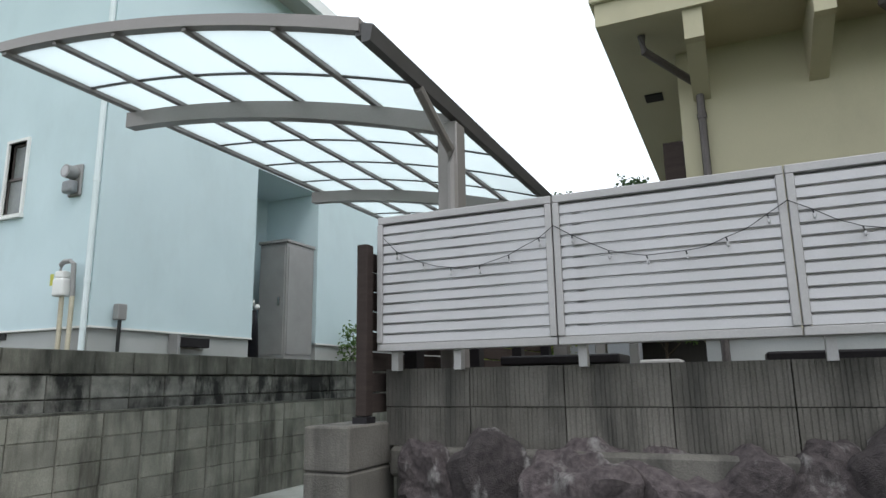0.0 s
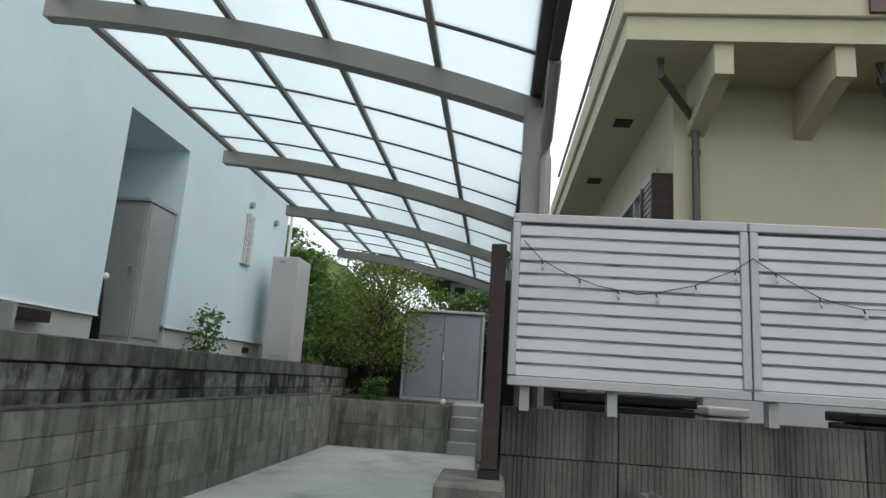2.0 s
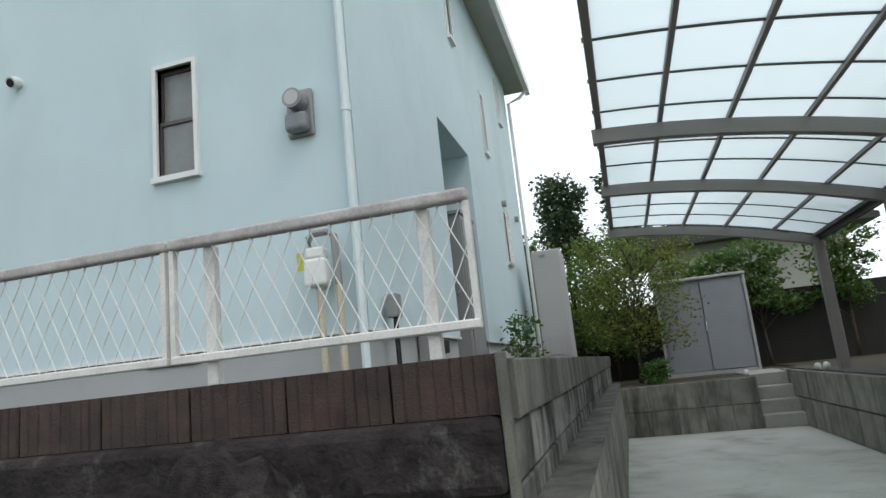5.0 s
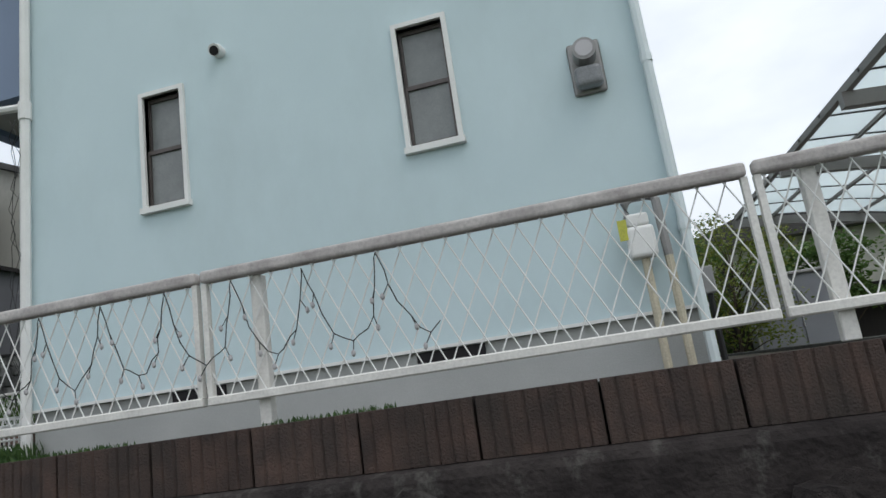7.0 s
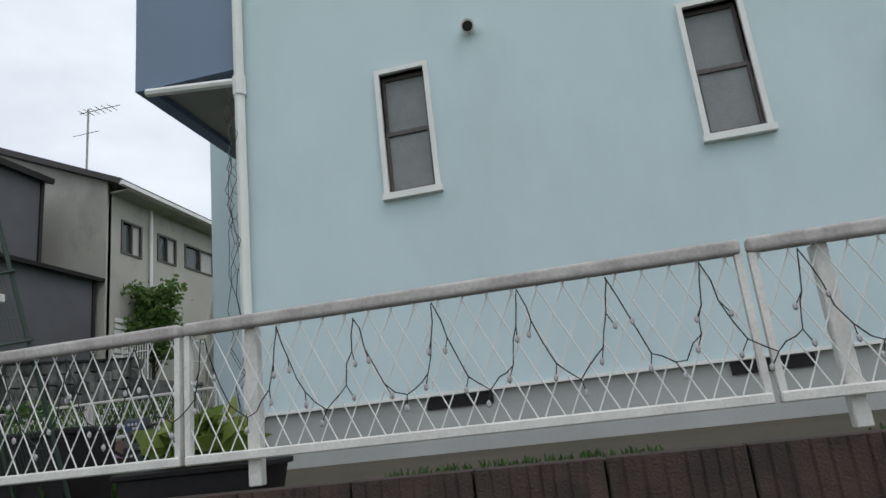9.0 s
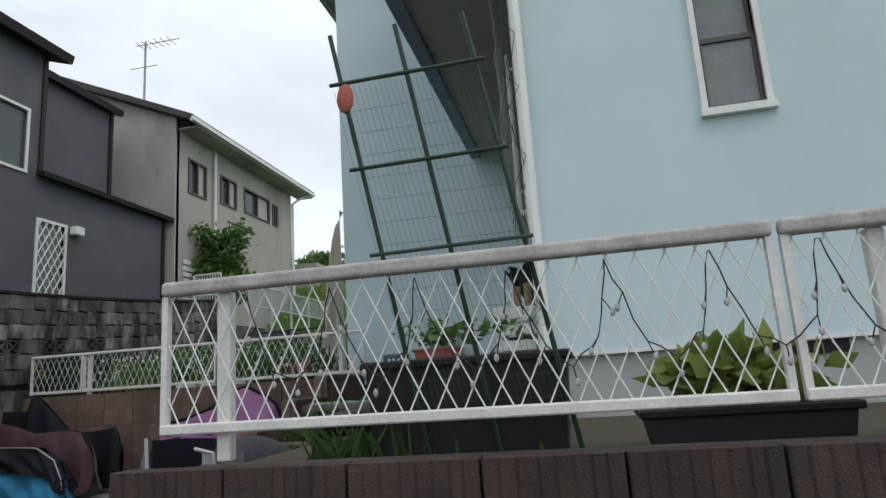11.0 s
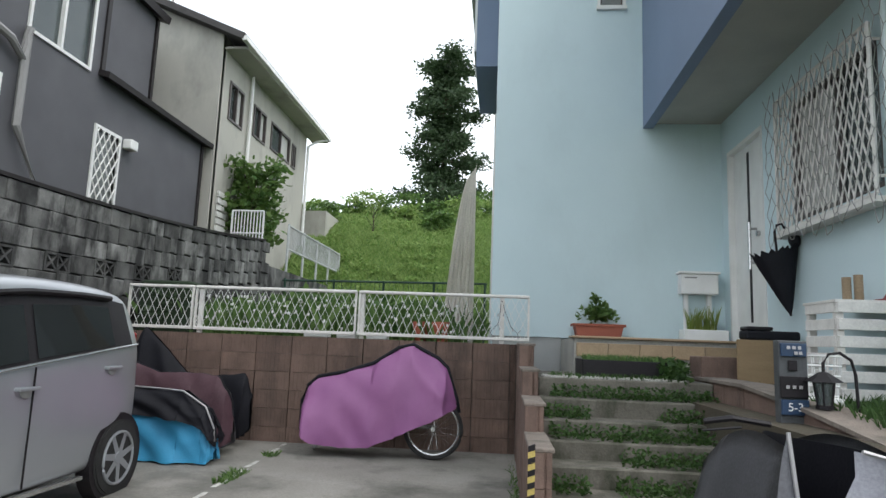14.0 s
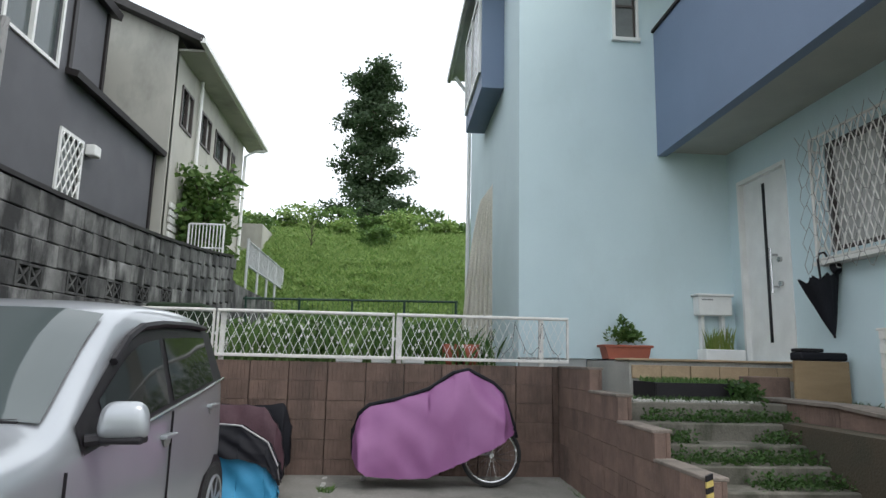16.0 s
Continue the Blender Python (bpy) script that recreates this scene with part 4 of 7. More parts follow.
sf = thing("slatted_fence", "dark brown slatted board fence beside the carport", "fence", (-1.76, 5, 1.09))
for k in range(8):
    z = 1.19 + k * 0.108
    part("board", bm_box(-1.815, -1.785, 3.023, 6.5, z - 0.02, z + 0.078, 0.003), M_BROWNW, sf)
for y in (3.45, 4.45, 5.45, 6.35):
    part("post", bm_box(-1.783, -1.70, y - 0.05, y + 0.05, 1.06, 1.98, 0.004), M_BLACKM, sf)
part("end_post", bm_box(-1.835, -1.77, 2.95, 3.02, 1.155, 2.06, 0.005), M_BROWNW, sf)
part("end_post_foot", bm_box(-1.845, -1.76, 2.94, 3.03, 1.11, 1.153), M_BLACKM, sf)

ch = thing("cream_house", "cream rendered house with concrete balcony slab on corbels", "house", (3, 9, 1.06))
bm = bmesh.new()
wall_with_holes(bm, "y", 6.02, 6.2, -0.28, 6.5, 1.65, 4.3, [])
part("south_wall", bm, M_CREAM, ch)
bm = bmesh.new()
WB = (6.55, 10.7, 2.55, 3.68)
wall_with_holes(bm, "x", -0.28, -0.1, 6.2, 11.6, 1.65, 4.3, [WB])
box(bm, -0.1, 6.5, 11.42, 11.6, 1.65, 4.3)
part("west_wall", bm, M_CREAM, ch)
part("plinth", bm_box(-0.25, 6.4, 6.06, 11.55, 0.9, 1.648), M_PLINTH, ch)
bm = bmesh.new()
box(bm, -0.86, 6.6, 5.2, 12.1, 4.29, 4.50)
part("balcony_slab", bm, M_CREAM, ch)
part("fascia", bm_box(-0.90, 6.64, 5.16, 12.14, 4.502, 4.78, 0.008), M_CREAM, ch, "cream concrete fascia band")
part("fascia_board", bm_box(1.0, 6.5, 5.13, 5.158, 4.53, 4.80), mat("rust_board", (0.12, 0.06, 0.05), None, 0.6), ch, "brown board on the fascia")
for x in (-0.16, 0.77, 1.7, 2.63, 3.56):
    bm = bmesh.new()
    prism(bm, [(5.24, 4.289), (5.24, 4.03), (5.34, 4.03), (6.018, 3.80), (6.018, 4.289)], "x", x, x + 0.15)
    part("corbel", bm, M_CREAM, ch)
for y in (6.9, 8.9, 10.9):
    part("soffit_vent", bm_box(-0.66, -0.48, y - 0.1, y + 0.1, 4.276, 4.288), M_BLACKM, ch, "dark soffit vent")
bm = bmesh.new()
tube(bm, [(-0.52, 5.5, 4.28), (-0.51, 5.52, 4.14), (-0.14, 5.93, 3.95), (-0.10, 5.96, 3.86), (-0.10, 5.96, 1.1)], 0.035)
for z in (3.6, 2.9):
    tube(bm, [(-0.10, 5.96, z), (-0.10, 5.96, z + 0.05)], 0.043)
part("downpipe", bm, M_BRONZE, ch, "dark brown downpipe")
bm = bmesh.new()
tube(bm, [(1.25, 5.5, 4.28), (1.26, 5.52, 4.14), (1.7, 5.93, 3.9), (1.72, 5.96, 1.2)], 0.035)
part("downpipe", bm, M_BRONZE, ch, "dark brown downpipe")
bm = bmesh.new()
tube(bm, [(-0.78, 5.32, 5.35), (6.4, 5.32, 5.35)], 0.022, 6)
tube(bm, [(-0.78, 5.32, 4.90), (6.4, 5.32, 4.90)], 0.014, 6)
tube(bm, [(-0.78, 5.32, 5.35), (-0.78, 12.0, 5.35)], 0.022, 6)
for i in range(60):
    tube(bm, [(-0.78 + 0.12 * i, 5.32, 4.78), (-0.78 + 0.12 * i, 5.32, 5.35)], 0.008, 5)
part("balcony_rail", bm, M_BRONZE, ch, "brown metal balcony railing")
part("upper_storey", bm_box(0.4, 6.5, 6.6, 11.8, 4.785, 7.2), M_CREAM, ch)
part("upper_roof", bm_box(-0.2, 7.1, 6.0, 12.4, 7.2, 7.4), M_ROOF, ch)
bm = bmesh.new()
for z0, z1 in ((2.55, 2.60), (3.28, 3.35), (3.63, 3.68)):
    box(bm, -0.31, -0.18, 6.55, 10.7, z0, z1)
for y in (6.55, 7.57, 8.6, 9.63, 10.66):
    box(bm, -0.31, -0.18, y, y + 0.04, 2.6, 3.28)
    box(bm, -0.31, -0.18, y, y + 0.04, 3.35, 3.63)
win = part("window", bm, M_LFRAME, ch, "long aluminium window band")
for k in range(4):
    y = 6.59 + 1.027 * k
    part("pane", bm_box(-0.232, -0.226, y, y + 0.985, 2.6, 3.28), M_GLASS, win)
    part("transom_pane", bm_box(-0.232, -0.226, y, y + 0.985, 3.35, 3.63), M_FROST, win)
bm = bmesh.new()
n = 160
pts = [(6.6 + 4.05 * i / n, -0.15 + 0.018 * math.sin(i * 1.3) + 0.012 * math.sin(i * 0.37)) for i in range(n + 1)]
prev = None
for y, x in pts:
    row = [bm.verts.new((x, y, 2.6)), bm.verts.new((x, y, 3.27))]
    if prev:
        bm.faces.new((prev[0], row[0], row[1], prev[1]))
    prev = row
part("curtain", bm, M_CURT, win, "pale drawn curtains", smooth=True)
# painted shade: near-black slab behind the curtains, no room is built
part("room_dark", bm_box(-0.08, 0.1, 6.5, 10.8, 2.4, 3.8), M_ROOMSHADE, ch)
sh = part("shutter", bm_box(-0.46, -0.285, 6.03, 6.10, 2.75, 3.45), M_BROWNW, ch, "brown louvred shutter standing open")
for k in range(11):
    z = 2.78 + k * 0.06
    part("shutter_slat", bm_box(-0.44, -0.43, 6.10, 6.52, z, z + 0.045), M_BRONZE, sh)
part("shutter_edge", bm_box(-0.46, -0.40, 6.525, 6.545, 2.75, 3.45), M_BRONZE, sh)

for x, y, w, d, h, mt, lab, nm in ((-1.05, 4.3, 0.75, 0.4, 0.42, M_BLACKM, "black storage crate under the fence", "storage_crate"), (-0.45, 4.4, 0.22, 0.3, 0.38, M_TANK, "pale grey equipment box by the house wall", "equipment_box"),
                                  (0.55, 4.2, 0.8, 0.35, 0.40, M_BLACKM, "dark tool chest by the house wall", "tool_chest"), (1.45, 4.0, 0.3, 0.3, 0.42, M_WHITE, "white plastic tub on the yard", "plastic_tub")):
    o = thing(nm, lab, "box", (x, y, 1.06))
    part("body", bm_box(x - w / 2, x + w / 2, y - d / 2, y + d / 2, 1.06, 1.06 + h * 0.85, 0.015, 2), mt, o)
    part("lid", bm_box(x - w / 2 - 0.01, x + w / 2 + 0.01, y - d / 2 - 0.01, y + d / 2 + 0.01, 1.06 + h * 0.86, 1.06 + h, 0.012, 2), mt, o)
bm = bmesh.new()
tube(bm, [(1.12, 3.75, 1.44), (1.22, 3.72, 1.42), (1.30, 3.75, 1.30), (1.34, 3.8, 1.06)], 0.03, 8)
solid("blue_hose", bm, M_BLUEC, "bright blue hose end behind the wall", "hose")

# ---- behind the carport: shed, trees, dark fence ----
shed = thing("storage_shed", "grey steel double-door storage shed", "shed", (-3.0, 15.9, 1.02))
part("body", bm_box(-3.88, -2.12, 15.56, 16.4, 1.06, 3.05, 0.01), M_SHED, shed)
part("door", bm_box(-3.82, -3.01, 15.53, 15.558, 1.12, 3.0, 0.006), M_SHED, shed)
part("door", bm_box(-2.99, -2.16, 15.515, 15.558, 1.12, 3.0, 0.006), M_SHED, shed)
part("roof", bm_box(-3.96, -2.06, 15.46, 16.45, 3.052, 3.11, 0.01), M_SHEDTRIM, shed)
part("corner_trim", bm_box(-3.93, -3.88, 15.5, 15.56, 1.05, 3.05), M_SHEDTRIM, shed)
part("corner_trim", bm_box(-2.12, -2.07, 15.5, 15.56, 1.05, 3.05), M_SHEDTRIM, shed)
part("sill", bm_box(-3.93, -2.07, 15.49, 15.56, 1.02, 1.10), M_SHEDTRIM, shed)
part("handle", bm_box(-3.0, -2.97, 15.495, 15.515, 1.95, 2.15), M_CHROME, shed, "chrome handle")

bm = bm_box(-6.2, 4.0, 17.3, 17.4, 0.9, 2.75)
solid("dark_board_fence", bm, mat("old_dark_board", (0.035, 0.032, 0.03), None, 0.9, 4, 60, 0.3, stretch=(6, 6, 0.4)), "dark weathered board fence behind the garden", "fence")
bm = bm_box(-10.5, -6.2, 15.4, 15.5, 1.0, 2.2)
solid("dark_low_wall", bm, M_BLOCKD, "dark stained low wall below the hill", "wall", "structure")


def tree(name, label, x, y, z0, h, crown, clumps, leafmat, leaf, n, seed, trunk=0.06, cat="tree", spread=0.55, lean=(0, 0)):
    """Tapered trunk with limbs and a crown of leaf clumps with gaps."""
    rng = random.Random(seed)
    t = thing(name, label, cat, (x, y, z0))
    bm = bmesh.new()
    top = Vector((x + lean[0], y + lean[1], z0 + h * 0.8))
    base = Vector((x, y, z0))
    mid = base.lerp(top, 0.5) + Vector((rng.uniform(-0.08, 0.08), rng.uniform(-0.08, 0.08), 0))
    tube(bm, [base, base.lerp(mid, 0.5), mid, top], trunk, 8, trunk * 0.25)
    lv = bmesh.new()
    for k in range(clumps):
        a = 2.4 * k + rng.uniform(-0.5, 0.5)
        f = (k + 0.5) / clumps
        r = crown[0] * spread * (0.35 + 0.75 * rng.random())
        c = Vector((x + lean[0] * f + math.cos(a) * r, y + lean[1] * f + math.sin(a) * r * crown[1] / crown[0], z0 + h - crown[2] * 2 * (1 - f) * 0.92 - 0.1))
        s = base.lerp(top, max(0.2, min(0.95, (c.z - z0) / h - 0.12)))
        tube(bm, [s, s.lerp(c, 0.55) + Vector((0, 0, 0.04)), c], trunk * 0.35, 5, trunk * 0.1)
        q = rng.uniform(0.42, 0.68)
        leaves(lv, n // clumps, c, (crown[0] * q, crown[1] * q, crown[2] * q * 0.62), leaf, 0.25, 0.6, rng=rng)
    part("trunk", bm, M_BARK, t, smooth=True)
    part("crown", lv, leafmat, t, kind="stuff")
    return t


tree("maple_tree", "light green maple with layered branches by the shed", -4.5, 14.6, 1.0, 3.3, (1.3, 0.9, 1.3), 34, L_MAPLE, 0.075, 5200, 31, 0.045, spread=0.75, lean=(0.25, -0.2))
tree("garden_tree", "dense green garden tree behind the end wall", -5.7, 15.6, 1.0, 2.7, (0.9, 0.8, 0.95), 22, L_SHRUB, 0.10, 2600, 32, 0.06)
tree("garden_tree", "dense green garden tree behind the end wall", -7.2, 17.5, 1.9, 2.9, (1.4, 1.2, 1.1), 22, L_SHRUB, 0.15, 4600, 33, 0.08)
tree("garden_tree", "leafy green tree behind the maple", -4.9, 16.9, 1.0, 3.5, (1.3, 0.7, 1.45), 26, L_SHRUB, 0.11, 5200, 45, 0.06)
tree("far_round_tree", "dark green round tree on the hillside", -6.6, 30.0, 5.2, 4.6, (1.6, 1.5, 1.9), 26, L_DARK, 0.22, 4200, 34, 0.14)
tree("far_round_tree", "dark green round tree on the hillside", -3.9, 30.0, 5.0, 5.2, (1.2, 1.3, 2.2), 22, L_DARK, 0.22, 3600, 35, 0.14)
tree("hedge_bush", "bushy hedge shrub behind the shed", -1.6, 16.9, 1.1, 2.8, (1.2, 0.5, 0.8), 16, L_SHRUB, 0.11, 3000, 36, 0.05, "shrub")
tree("hedge_bush", "bushy hedge shrub behind the shed", -3.0, 17.0, 1.1, 2.7, (1.0, 0.5, 0.7), 14, L_SHRUB, 0.11, 2400, 37, 0.05, "shrub")
tree("hedge_bush", "bushy hedge shrub behind the cream house", 0.2, 17.0, 1.1, 3.0, (1.2, 0.5, 0.9), 16, L_SHRUB, 0.11, 2600, 38, 0.05, "shrub")
tree("low_shrub", "low leafy shrub at the foot of the maple", -4.2, 13.8, 1.0, 0.55, (0.4, 0.3, 0.28), 9, L_SHRUB, 0.06, 1300, 39, 0.02, "shrub")
tree("oleander_shrub", "narrow-leaved shrub beside the house wall", -6.1, 9.75, YARD, 0.80, (0.36, 0.32, 0.40), 16, L_WEED, 0.07, 520, 40, 0.012, "shrub", spread=0.8)

far = thing("far_house", "distant pale house with a dark roof behind the trees", "house", (-1.8, 23.5, 2.6))
part("wall", bm_box(-3.4, 2.0, 22.0, 27, 2.2, 5.0), M_GREYH, far)
bm = bmesh.new()
prism(bm, [(-4.4, 4.75), (2.8, 4.75), (2.8, 4.9), (-0.6, 6.2), (-4.4, 4.9)], "y", 21.4, 27.5)
part("roof", bm, M_ROOF, far)
# far window is a near-black panel, its room shade painted in
part("window", bm_box(-3.25, -2.9, 21.97, 21.998, 3.2, 4.6), M_ROOMSHADE, far)

tank = thing("water_heater_tank", "tall grey water heater cabinet beside the house", "water heater", (-5.75, 12.6, YARD))
part("body", bm_box(-6.1, -5.58, 12.2, 13.0, 1.66, 3.62, 0.025, 2), M_TANK, tank)
part("base", bm_box(-6.08, -5.6, 12.22, 12.98, YARD, 1.66), M_PLINTH, tank)
part("front_cover", bm_box(-5.97, -5.72, 12.185, 12.198, 1.75, 2.1, 0.004), M_TANK, tank)
part("label_plate", bm_box(-5.95, -5.85, 12.185, 12.198, 3.50, 3.53), M_GREYM, tank)

lock = thing("steel_locker", "grey steel storage locker in the side recess", "locker", (-6.75, 8.6, 1.7))
part("body", bm_box(-6.98, -6.44, 8.30, 9.02, 1.7, 3.56, 0.008), M_GREYM, lock)
part("top", bm_box(-7.0, -6.42, 8.27, 9.03, 3.562, 3.61, 0.006), M_GREYM, lock)
part("door", bm_box(-6.439, -6.425, 8.33, 8.99, 1.78, 3.5, 0.004), M_GREYM, lock)
part("side_door", bm_box(-6.95, -6.47, 8.283, 8.298, 1.78, 3.5, 0.004), M_GREYM, lock)
part("handle", bm_box(-6.58, -6.54, 8.265, 8.282, 2.55, 2.68), M_CHROME, lock, "small chrome handle")
solid("recess_floor", bm_box(-7.45, -6.4, 7.5, 9.04, 1.6, 1.70), M_CONC, "concrete floor of the side recess", "floor", "structure")
cart = thing("golf_bag", "black bag with white caps leaning in the recess", "bag", (-6.62, 7.75, 1.7))
bm = bmesh.new()
tube(bm, [(-6.62, 7.75, 1.7), (-6.62, 7.74, 2.2), (-6.61, 7.72, 2.42)], 0.11, 10, 0.07)
part("bag", bm, M_BLACKC, cart, smooth=True)
bm = bmesh.new()
for dx, dy, dz in ((0, 0, 0.12), (0.06, 0.04, 0.05), (-0.05, 0.03, 0.09)):
    bmesh.ops.create_icosphere(bm, subdivisions=2, radius=0.045, matrix=Matrix.Translation((-6.61 + dx, 7.72 + dy, 2.42 + dz)))
part("caps", bm, M_WHITE, cart, "white head covers", smooth=True)

# side wall details
bm = bmesh.new()
for k in range(7):
    a = 11.36 + 0.06 * k
    tube(bm, [(XE + 0.06, a, 3.34), (XE + 0.06, a, 4.26)], 0.008, 5)
for z in (3.34, 4.26):
    tube(bm, [(XE + 0.06, 11.34, z), (XE + 0.06, 11.76, z)], 0.010, 5)
for k in range(6):
    z = 3.45 + 0.14 * k
    tube(bm, [(XE + 0.065, 11.36, z), (XE + 0.065, 11.72, z + 0.1)], 0.006, 5)
part("window_guard", bm, M_WHITE, house, "white wrought guard on the side window")
for y in (11.55, 12.9):
    bm = bmesh.new()
    tube(bm, [(XE, y, 4.42), (XE + 0.07, y, 4.42)], 0.06, 12)
    part("round_vent", bm, M_GREYM, house, "small round wall vent")
part("floor_vent", bm_box(XE - 0.028, XE - 0.016, 12.05, 12.35, 1.76, 1.86), M_BLACKM, house, "dark plinth vent")
fb = thing("folding_bracket", "dark grey metal bracket on the plinth", "bracket", (-6.3, 6.4, YARD))
part("plate", bm_box(-6.405, -6.28, 6.05, 6.55, 1.80, 1.92, 0.006), M_BLACKM, fb)
part("arm", bm_box(-6.405, -6.25, 5.98, 6.03, 1.60, 1.95, 0.006), M_GREYM, fb)
sb = thing("socket_box", "grey outdoor socket box on a black cable", "socket", (-6.32, 5.15, YARD))
part("box", bm_box(-6.36, -6.27, 5.12, 5.24, 2.06, 2.24, 0.012, 2), M_GREYM, sb)
bm = bmesh.new()
tube(bm, [(-6.31, 5.18, 2.06), (-6.31, 5.18, YARD)], 0.02, 8)
part("cable", bm, M_WIRE, sb)

# spotlights on the second carport post
spot = thing("spotlight", "twin black outdoor spotlights on the carport post", "lamp", (-1.66, 6.45, 2.7))
for dx in (-0.07, 0.06):
    bm = bmesh.new()
    tube(bm, [(-1.66 + dx, 6.46, 2.72), (-1.68 + dx, 6.38, 2.70), (-1.70 + dx, 6.33, 2.68)], 0.035, 10, 0.05)
    part("head", bm, M_BLACKM, spot)
part("sensor", bm_box(-1.69, -1.62, 6.40, 6.474, 2.56, 2.66, 0.01, 2), M_WHITE, spot)
for x, y in ((-2.75, 13.15), (-1.9, 12.0), (-1.82, 11.8)):
    bm = bmesh.new()
    bmesh.ops.create_icosphere(bm, subdivisions=2, radius=0.055, matrix=Matrix.Translation((x, y, (1.05 if y > 13 else 1.09) + 0.05)))
    for v in bm.verts:
        v.co += 0.012 * noise.noise_vector(v.co * 14)
    solid("white_stone", bm, M_WHITE, "small white stone on the wall top", "stone", group="white stones", smooth=True)


# ---- wire fences with string lights ----
def wire_fence(name, label, spans, posts, y, z0, z1, ground, pitch, off, group, top_mat, top_h=0.05, r=0.0028):
    """Painted frame fence with a diamond lattice of thin rods; spans along x."""
    for a, b in spans:
        f = thing(name, label, "fence", ((a + b) / 2, y, ground), group)
        part("top_rail", bm_box(a, b, y - 0.028, y + 0.028, z1, z1 + top_h, 0.014, 3), top_mat, f, smooth=False)
        part("bottom_rail", bm_box(a, b, y - 0.02, y + 0.02, z0 - 0.035, z0, 0.005), M_WHITEF, f)
        for px in (a, b - 0.022):
            part("stile", bm_box(px, px + 0.022, y - 0.014, y + 0.014, z0, z1), M_WHITEF, f)
        bm = bmesh.new()
        n = int((b - a) / pitch) + 4
        for s in (1, -1):
            for k in range(-4, n):
                u0 = a + k * pitch + (0.3 * pitch if s < 0 else 0)
                ua, ub = (u0, u0 + off) if s > 0 else (u0 + off, u0)
                za, zb = z0, z1
                d = (zb - za) / (ub - ua)
                lo, hi = sorted((ua, ub))
                c0, c1 = max(lo, a), min(hi, b)
                if c1 - c0 < 0.01:
                    continue
                tube(bm, [(c0, y + 0.004 * s, za + d * (c0 - ua)), (c1, y + 0.004 * s, za + d * (c1 - ua))], r, 5)
        part("lattice", bm, M_WHITE, f, "white rod lattice", kind="stuff")
        for px in posts:
            if a <= px < b:
                part("post", bm_box(px - 0.025, px + 0.025, y + 0.016, y + 0.06, ground, z1 + 0.002, 0.004), M_WHITEF, f)


wire_fence("wire_fence", "white wire lattice fence with a weathered pipe rail", [(-6.47, -5.17), (-8.53, -6.49), (-10.57, -8.55), (-12.6, -10.59)],
           [-5.36, -6.3, -8.31, -10.31, -12.38], 2.86, 1.785, 2.225, 1.655, 0.088, 0.215, "front fence", M_RAILTOP)
wire_fence("wire_fence", "white wire lattice fence above the brown wall", [(-15.6, -13.7), (-17.5, -15.62), (-18.3, -17.52)],
           [-15.56, -17.44, -14.0], 8.08 + 0.12, 2.06, 2.49, 1.985, 0.088, 0.2, "back fence", M_WHITEF, 0.035)


def icicle(name, label, x0, x1, y, zt, zb, seed, step=0.42):
    """A dark wire strung in tall peaks, with small clear bulbs."""
    rng = random.Random(seed)
    bm, bb = bmesh.new(), bmesh.new()
    x, pts = x0, []
    while x < x1:
        dz = zt - zb
        for u, f in ((0.0, 1.0), (0.06, 0.80), (0.12, 0.62), (0.22, 0.36), (0.33, 0.12), (0.45, 0.03), (0.58, -0.06), (0.68, 0.02), (0.78, 0.12), (0.86, 0.20), (0.90, 0.42), (0.945, 0.60), (0.96, 0.80), (0.98, 0.96)):
            pts.append((x + step * u, zb + dz * f + rng.uniform(-0.012, 0.012)))
        x += step
    p3 = [Vector((a + rng.uniform(-0.006, 0.006), y - 0.03 + rng.uniform(-0.004, 0.004), b)) for a, b in pts]
    p3 = p3[:-6]
    tube(bm, p3, 0.0024, 5)
    for i, p in enumerate(p3):
        if i % 14 in (2, 4, 6, 9, 11):
            q = p + Vector((rng.uniform(-0.03, 0.03), -0.006, -0.045))
            tube(bm, [p, q], 0.002, 5)
            bmesh.ops.create_icosphere(bb, subdivisions=1, radius=0.009, matrix=Matrix.Translation(q) @ Matrix.Diagonal((1, 1, 1.6, 1)))
    t = thing(name, label, "string lights", (x0, y - 0.03, zb))
    part("wire", bm, M_WIRE, t)
    part("bulbs", bb, M_LOUVER, t, "clear unlit bulbs", kind="stuff")


icicle("string_lights", "black wire of small bulbs strung in peaks on the fence", -12.268, -7.6, 2.86, 2.205, 1.915, 4, 0.2985)
icicle("string_lights", "black wire of small bulbs strung in peaks on the back fence", -14.6, -13.85, 8.19, 2.47, 2.13, 6, 0.3)

# ---- meters, vents and pipes on the blue house ----
em = thing("electric_meter", "grey electric meter with a domed cover on a wall plate", "meter", (-6.81, YF, 3.66))
part("plate", bm_box(-6.92, -6.70, YF - 0.03, YF - 0.001, 3.48, 3.86, 0.02, 3), M_GREYM, em)
part("lower_case", bm_box(-6.90, -6.72, YF - 0.13, YF - 0.031, 3.50, 3.65, 0.035, 3), mat("meter_case", (0.22, 0.23, 0.24), None, 0.4), em)
bm = bmesh.new()
tube(bm, [(-6.81, YF - 0.031, 3.75), (-6.81, YF - 0.14, 3.75), (-6.81, YF - 0.155, 3.75)], 0.078, 20)
part("dome", bm, M_GREYM, em, "round glazed meter dome", smooth=False)
bm = bmesh.new()
tube(bm, [(-6.81, YF - 0.157, 3.75), (-6.81, YF - 0.16, 3.75)], 0.058, 18)
part("dial", bm, M_LOUVER, em)
gm = thing("gas_meter", "white gas meter with grey pipes and a yellow tag", "meter", (-6.7, YF, YARD))
